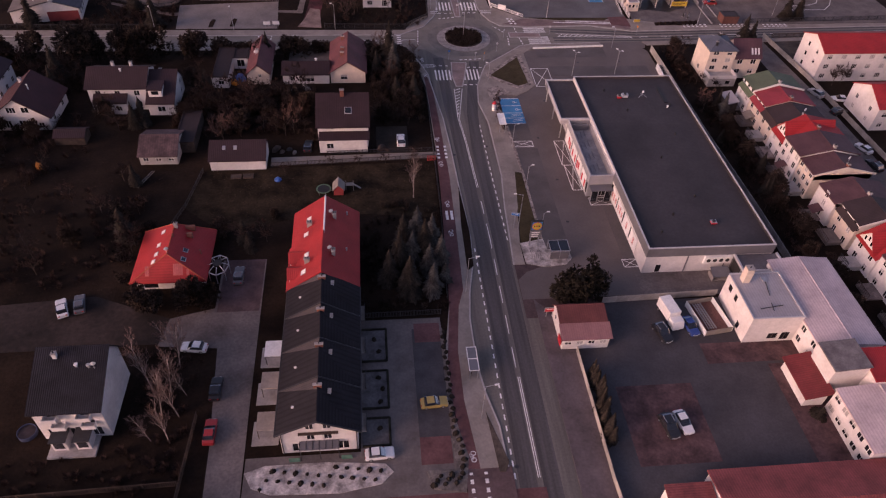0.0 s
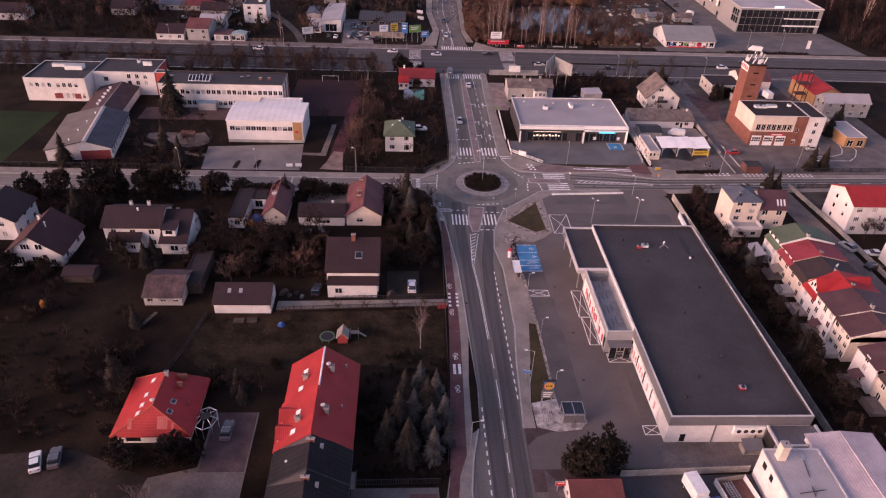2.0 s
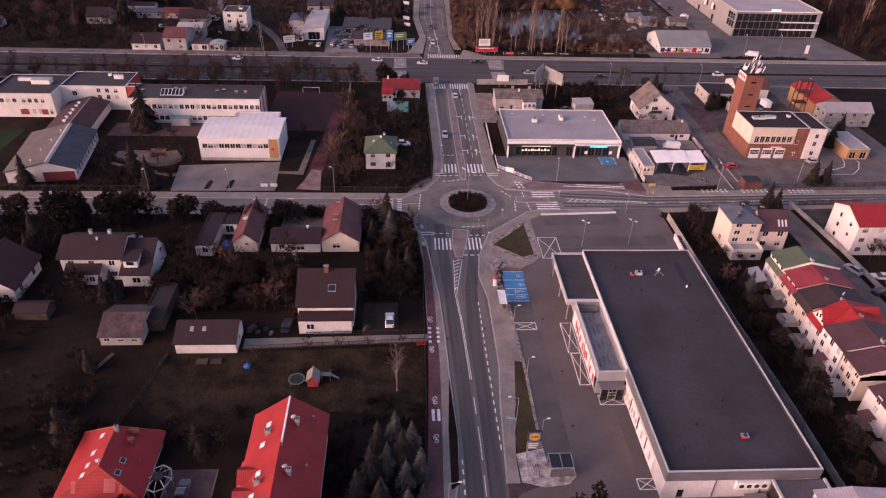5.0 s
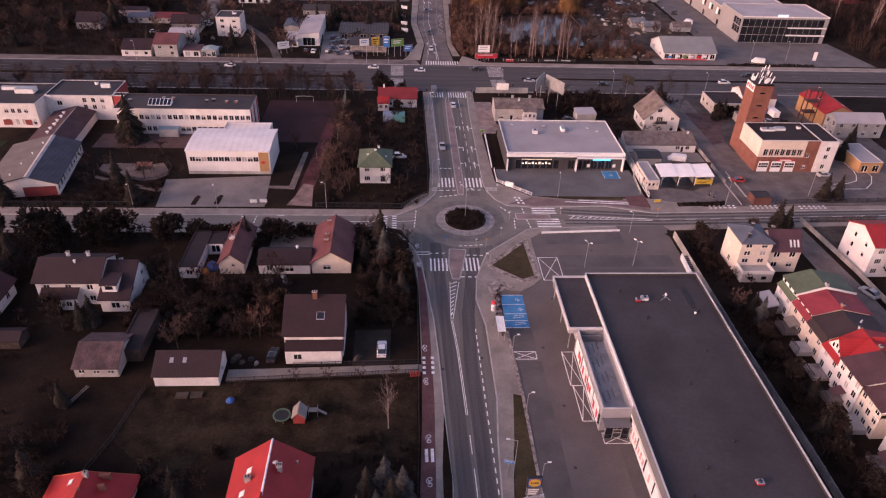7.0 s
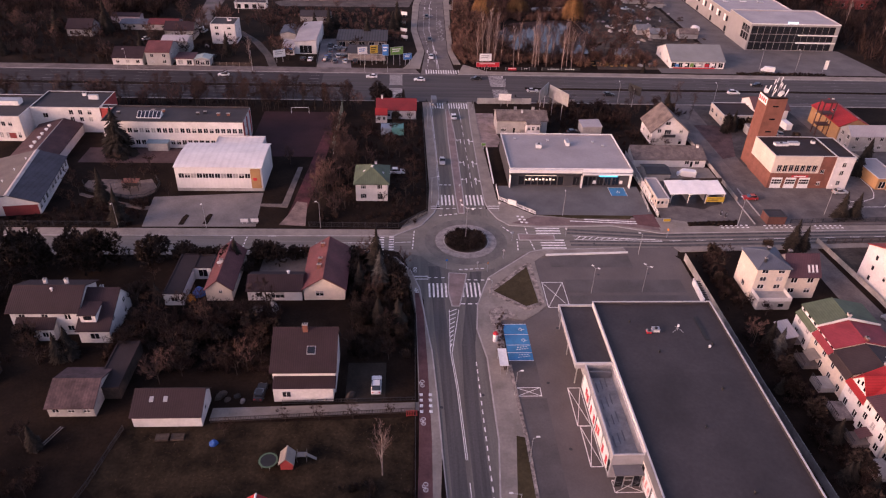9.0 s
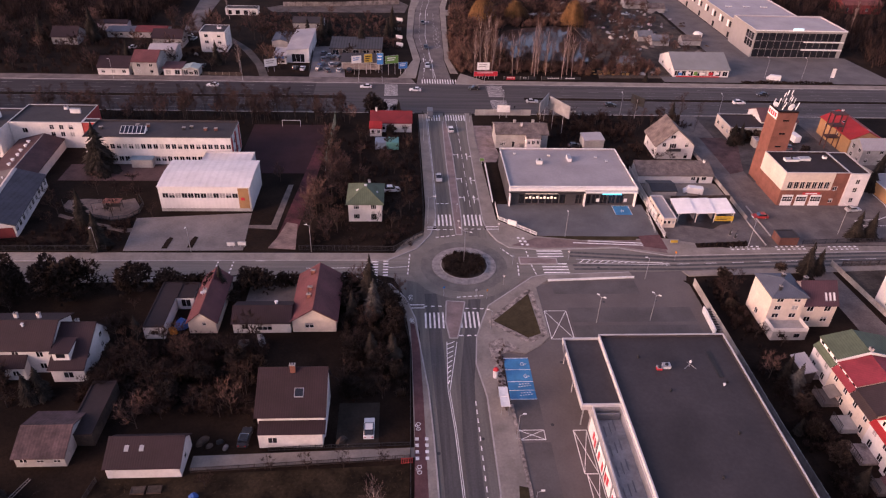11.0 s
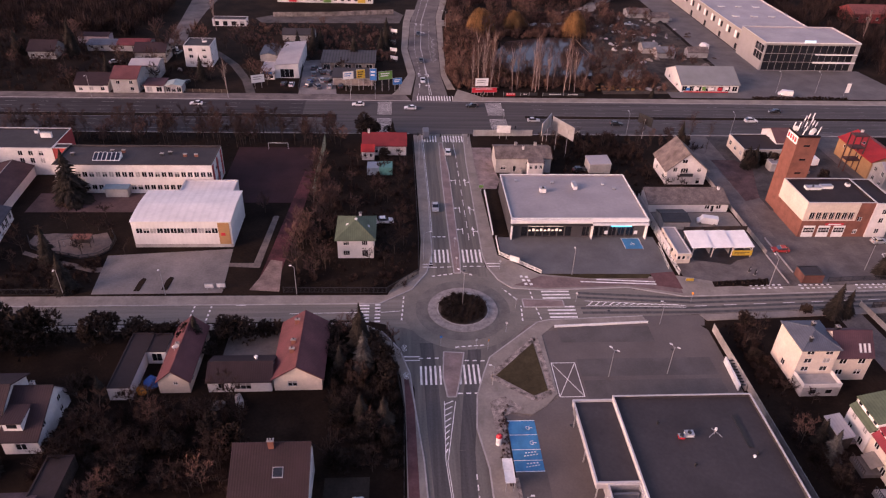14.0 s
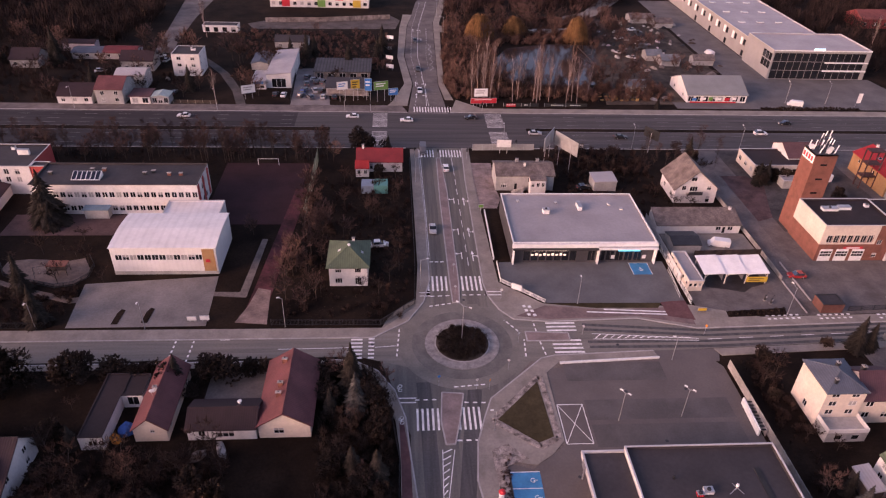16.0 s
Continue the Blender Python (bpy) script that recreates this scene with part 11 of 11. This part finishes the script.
sl = thing("garden_slide", "pale climbing frame beside the playhouse", "play frame", -4.9, 116.6)
for x in (-0.8, 0.8):
    for y in (-0.5, 0.5):
        Geo().tube((x, y, 0), (x, y, 2.0), 0.05, 0.05, 6).make("post", PAVING, sl)
Geo().box(-0.8, -0.5, 1.3, 0.8, 0.5, 1.4).make("platform", PAVING, sl), Geo().face([(0.8, -0.3, 1.4), (0.8, 0.3, 1.4), (2.4, 0.3, 0.2), (2.4, -0.3, 0.2)]).make("chute", PAVING, sl)


def heap(name, label, category, x, y, w, d, h, material, seed, n=5):
    """A loose covered heap: a few leaning faceted lumps in one mesh."""
    rd = random.Random(seed)
    bm = bmesh.new()
    bmesh.ops.create_icosphere(bm, subdivisions=2, radius=1.0)
    for v in bm.verts:
        k = 1 + 0.25 * noise.noise(v.co * 1.7 + Vector((seed, 0, 0)))
        v.co = Vector((v.co.x * w / 2 * k, v.co.y * d / 2 * k, max(0.0, v.co.z * h * k)))
    me = bpy.data.meshes.new(name)
    bm.to_mesh(me)
    bm.free()
    me.materials.append(material)
    ob = new(name, me)
    ob.matrix_basis = pose(x, y, 0, 0, 0, rd.uniform(0, 180))
    return tagged(ob, label, category)


heap("blue_tarpaulin", "blue tarpaulin over a small garden heap", "tarpaulin", -20.4, 120.2, 1.6, 1.3, 0.9, TARP_BLUE, 1), heap("blue_tarpaulin", "blue tarpaulin thrown over stored goods", "tarpaulin", -33.2, 162.4, 3.0, 3.2, 1.7, TARP_BLUE, 2), heap("orange_crate_heap", "heap of orange crates beside a wall", "heap", -35.4 + 1.0, 160.4, 1.8, 2.4, 1.2, ORANGE, 3)
heap("debris_mound", "pale heap of rubble and garden waste", "heap", -19.6, 156.4, 3.2, 2.0, 0.9, PAVING, 4), heap("debris_mound", "pale heap of rubble and garden waste", "heap", -16.0, 157.6, 4.6, 1.6, 0.7, GREY_WALL, 5), heap("play_slide", "orange plastic play slide on the lawn", "toy", -71.4, 126.4, 2.0, 1.4, 1.6, ORANGE, 6)
heap("firewood_mound", "low pile of firewood in a garden", "wood pile", -21.6, 131.4, 2.6, 1.4, 1.0, WOOD, 7), heap("firewood_mound", "low pile of firewood in a garden", "wood pile", 2.2, 131.0, 2.2, 1.2, 1.2, WOOD, 8)
pv = thing("carport", "hexagonal pale-framed garden pavilion", "pavilion", -28.9, 92.6)
for k in range(8):
    a, b = 2 * math.pi * k / 8, 2 * math.pi * (k + 1) / 8
    p, q = (2.0 * math.cos(a), 2.6 * math.sin(a), 2.3), (2.0 * math.cos(b), 2.6 * math.sin(b), 2.3)
    Geo().tube(p, q, 0.09, 0.09, 6).make("rim_bar", STEEL, pv), Geo().tube(p, (p[0], p[1], 0), 0.07, 0.07, 6).make("post", STEEL, pv), Geo().tube(p, (0.8 * math.cos(a), 1.1 * math.sin(a), 2.9), 0.07, 0.07, 6).make("rafter", STEEL, pv)
Geo().disc(0, 0, 2.85, 2.95, 0, 0.9, 8).make("crown_cap", BLACK, pv)
NAVY_RIM = mat("navy_pool_rim", (0.045, 0.055, 0.10), 0.6, 0.1)
pool = thing("garden_pool", "round dark garden pool with a navy rim", "pool", -52.7, 60.4)
Geo().disc(0, 0, 0, 0.8, 1.3, 1.38, 24).make("rim", NAVY_RIM, pool), Geo().disc(0, 0, 0.3, 0.5, 0, 1.3, 24).make("water", WATER, pool)
fb = thing("flatbed_container", "open steel container holding a long ladder rack", "container", 60.2, 76.6, 0.06, 8)
Geo().box(-2.6, -3.6, 0, 2.6, 3.6, 0.2).make("floor", mat("rust_floor", (0.13, 0.06, 0.05), 0.9, 0.3), fb), Geo().box(-2.6, -3.7, 0, 2.6, -3.6, 1.3).make("end_wall", PAVING, fb), Geo().box(-2.6, 3.6, 0, 2.6, 3.7, 1.3).make("end_wall", PAVING, fb), Geo().box(-2.7, -3.7, 0, -2.6, 3.7, 1.3).make("side_wall", SIGN_WHITE, fb), Geo().box(2.6, -3.7, 0, 2.7, 3.7, 1.3).make("side_wall", SIGN_WHITE, fb)
for i in range(4):
    ld = Geo().box(-1.6 + i * 0.5, -2.9, 0.6, -1.5 + i * 0.5, 3.2, 0.75).make("rail", STEEL, fb)
for i in range(14):
    Geo().box(-1.6, -2.7 + i * 0.42, 0.76, 0.0, -2.62 + i * 0.42, 0.82).make("rung", STEEL, fb)
rs = random.Random(5)
for i in range(150):
    x, y = rs.uniform(92, 156), rs.uniform(320, 430)
    if 118 < x < 148 and y < 338 or not clear(x, y, 1.0) or x > 96 + (y - 320) * 0.9 + 40 or y > 346 and x < 108:
        continue
    heap("scrap_mound", "heap of pale building scrap", "heap", x, y, rs.uniform(1.0, 4), rs.uniform(1.0, 2.4), rs.uniform(0.4, 1.3), rs.choice([PAVING, CONCRETE, WOOD, WOOD, SHEET_ROSE, OLD_CONCRETE, OLD_CONCRETE, GREY_WALL, BLACK]), i + 20)
for i in range(16):
    pl = thing("pallet_stack", "stack of yellow timber pallets in the yard", "pallets", 91.5 + (i % 8) * 1.9 + rs.uniform(-0.3, 0.3), 319.6 + (i // 8) * 3.0 + rs.uniform(-0.5, 0.5), 0.03, rs.uniform(-12, 12), "pallet stacks")
    for k in range(2 + i % 4):
        Geo().box(-0.6, -0.4, 0.16 * k, 0.6, 0.4, 0.16 * k + 0.11).make("pallet", PALLET, pl)
for i in range(12):
    heap("yard_heap", "small heap of goods beside a house", "heap", rs.uniform(-104, -60), rs.uniform(312, 338), rs.uniform(1, 2.4), rs.uniform(1, 2), rs.uniform(0.5, 1.2), rs.choice([PAVING, WOOD, GREY_WALL, SIGN_WHITE]), i + 60)
for x, y in ((20.2, 50), (28.2, 91.6), (18.6, 93)):
    tagged(Geo().disc(x, y, 0.0, 0.047, 0, 0.34, 16).make("manhole_cover", DARK_METAL), "round iron manhole cover in the asphalt", "manhole", kind="structure")
sw = thing("playground_frame", "wooden playground climbing frame", "play frame", -63, 210)
for x in (-2, 0, 2):
    for y in (-1, 1):
        Geo().tube((x, y, 0), (x, y, 2.6), 0.08, 0.08, 6).make("post", WOOD, sw)
Geo().box(-2, -1, 1.4, 2, 1, 1.5).make("platform", WOOD, sw), Geo().box(-2.2, -1.2, 2.6, 2.2, 1.2, 2.75).make("roof", BRICK, sw)
g1 = thing("football_goal", "white football goal on the court", "goal", -24, 264.6)
for x in (-3, 3):
    Geo().tube((x, 0, 0), (x, 0, 2.2), 0.06, 0.06, 6).make("post", SIGN_WHITE, g1)
Geo().tube((-3, 0, 2.2), (3, 0, 2.2), 0.06, 0.06, 6).make("crossbar", SIGN_WHITE, g1)

for _ in range(46):
    x, y = rt.uniform(-190, -56), rt.uniform(318, 378)
    again(BT2 if rt.random() < 0.45 else BT, x, y, rt.uniform(0.6, 1.2), rt.uniform(0, 360)) if not (-105 < x < -60 and y < 336) else None
for _ in range(30):
    again(BT if rt.random() < 0.5 else EV2, rt.uniform(-44, -14), rt.uniform(138, 156), rt.uniform(0.4, 0.8), rt.uniform(0, 360))
for _ in range(22):
    again(BT if rt.random() < 0.6 else EV, rt.uniform(-104, -74), rt.uniform(120, 140), rt.uniform(0.5, 0.9), rt.uniform(0, 360))

trunk_ob = thing("fallen_trunk", "bare fallen trunk lying over the water", "trunk", 97.0, 366.0)
Geo().tube((-1.9, 14.0, 1.6), (1.9, -14.5, 0.2), 0.3, 0.15, 7).make("stem", BARK, trunk_ob)
for k in range(4):
    Geo().tube((-0.9 + k * 0.6, 7 - k * 4.2, 1.2 - k * 0.2), (1.6 + k * 0.5, 6 - k * 4.2, 2.2), 0.1, 0.04, 5).make("branch", BARK, trunk_ob)
fence("dark wire fence round the playground", [(-77.4, 213.0), (-75.0, 208.8), (-71.6, 207.2), (-62, 204.2), (-58.0, 205.2), (-56.0, 208.4), (-56.2, 212.6), (-58.6, 216.4)], 1.2, 2.4, DARK_METAL, DARK_METAL, solid=0.1)
sg = thing("swing_frame", "dark swing frame on the sand", "swing", -66.4, 209.4, 0, 20)
for x in (-1.8, 1.8):
    for y in (-0.9, 0.9):
        Geo().tube((x, y, 0), (x, 0, 2.4), 0.06, 0.06, 6).make("leg", DARK_METAL, sg)
Geo().tube((-1.8, 0, 2.4), (1.8, 0, 2.4), 0.06, 0.06, 6).make("top_bar", DARK_METAL, sg)
for x in (-0.8, 0.8):
    Geo().box(x - 0.25, -0.12, 0.5, x + 0.25, 0.12, 0.56).make("seat", WOOD, sg), Geo().tube((x, 0, 0.56), (x, 0, 2.4), 0.015, 0.015, 4).make("chain", STEEL, sg)

# garden beds, ladder and small clutter behind the garage
for x, y in ((-29.4, 121.6), (-26.8, 121.7)):
    rb = thing("raised_bed", "low timber raised bed with dark soil", "raised bed", x, y, 0, 2, "raised beds")
    for a in ((-1.1, -0.7, 1.1, -0.6), (-1.1, 0.6, 1.1, 0.7), (-1.1, -0.6, -1.0, 0.6), (1.0, -0.6, 1.1, 0.6)):
        Geo().box(a[0], a[1], 0, a[2], a[3], 0.4).make("board", WOOD, rb)
    Geo().box(-1.0, -0.6, 0, 1.0, 0.6, 0.3).make("soil", SOIL, rb)
ld2 = thing("ladder", "long wooden ladder lying on the grass", "ladder", -48.4, 121.6, 0.05, 68)
for y in (-0.25, 0.25):
    Geo().box(-3.0, y - 0.04, 0, 3.0, y + 0.04, 0.1).make("rail", PAVING, ld2)
for k in range(12):
    Geo().box(-2.8 + k * 0.5, -0.21, 0.02, -2.75 + k * 0.5, 0.21, 0.08).make("rung", PAVING, ld2)
for k, (x, y) in enumerate(((-20.2, 130.4), (-18.6, 131.2), (-17.4, 130.0))):
    heap("stored_goods", "small dark heap of stored goods", "heap", x, y, 1.4, 0.9, 0.7, (WOOD, BLACK, OLD_CONCRETE)[k], 90 + k)
# drains in the car park and the streets
for x, y in ((40.2, 104), (41.0, 118), (39.8, 134), (44.6, 150.2), (58, 169.6), (70, 170), (56.4, 91.2), (62.0, 157.4), (19.0, 128), (26.9, 131), (9, 184), (60, 183), (29.0, 198.6)):
    tagged(Geo().disc(x, y, 0.0, 0.078, 0, 0.32, 14).make("drain_cover", DARK_METAL), "round iron drain cover in the paving", "drain", kind="structure")
# pipes on the depot roofs
pp = thing("roof_pipe", "thin dark pipes on the office roof", "pipe", 69.0, 75.0, 6.36)
Geo().tube((-2.6, -2.0, 0.12), (1.8, -1.4, 0.12), 0.07, 0.07, 6).make("pipe", DARK_METAL, pp), Geo().tube((0.4, 1.0, 0.12), (1.0, 4.2, 0.12), 0.07, 0.07, 6).make("pipe", DARK_METAL, pp), Geo().tube((-0.4, -2.6, 0.12), (-0.1, -0.8, 0.12), 0.07, 0.07, 6).make("pipe", DARK_METAL, pp)
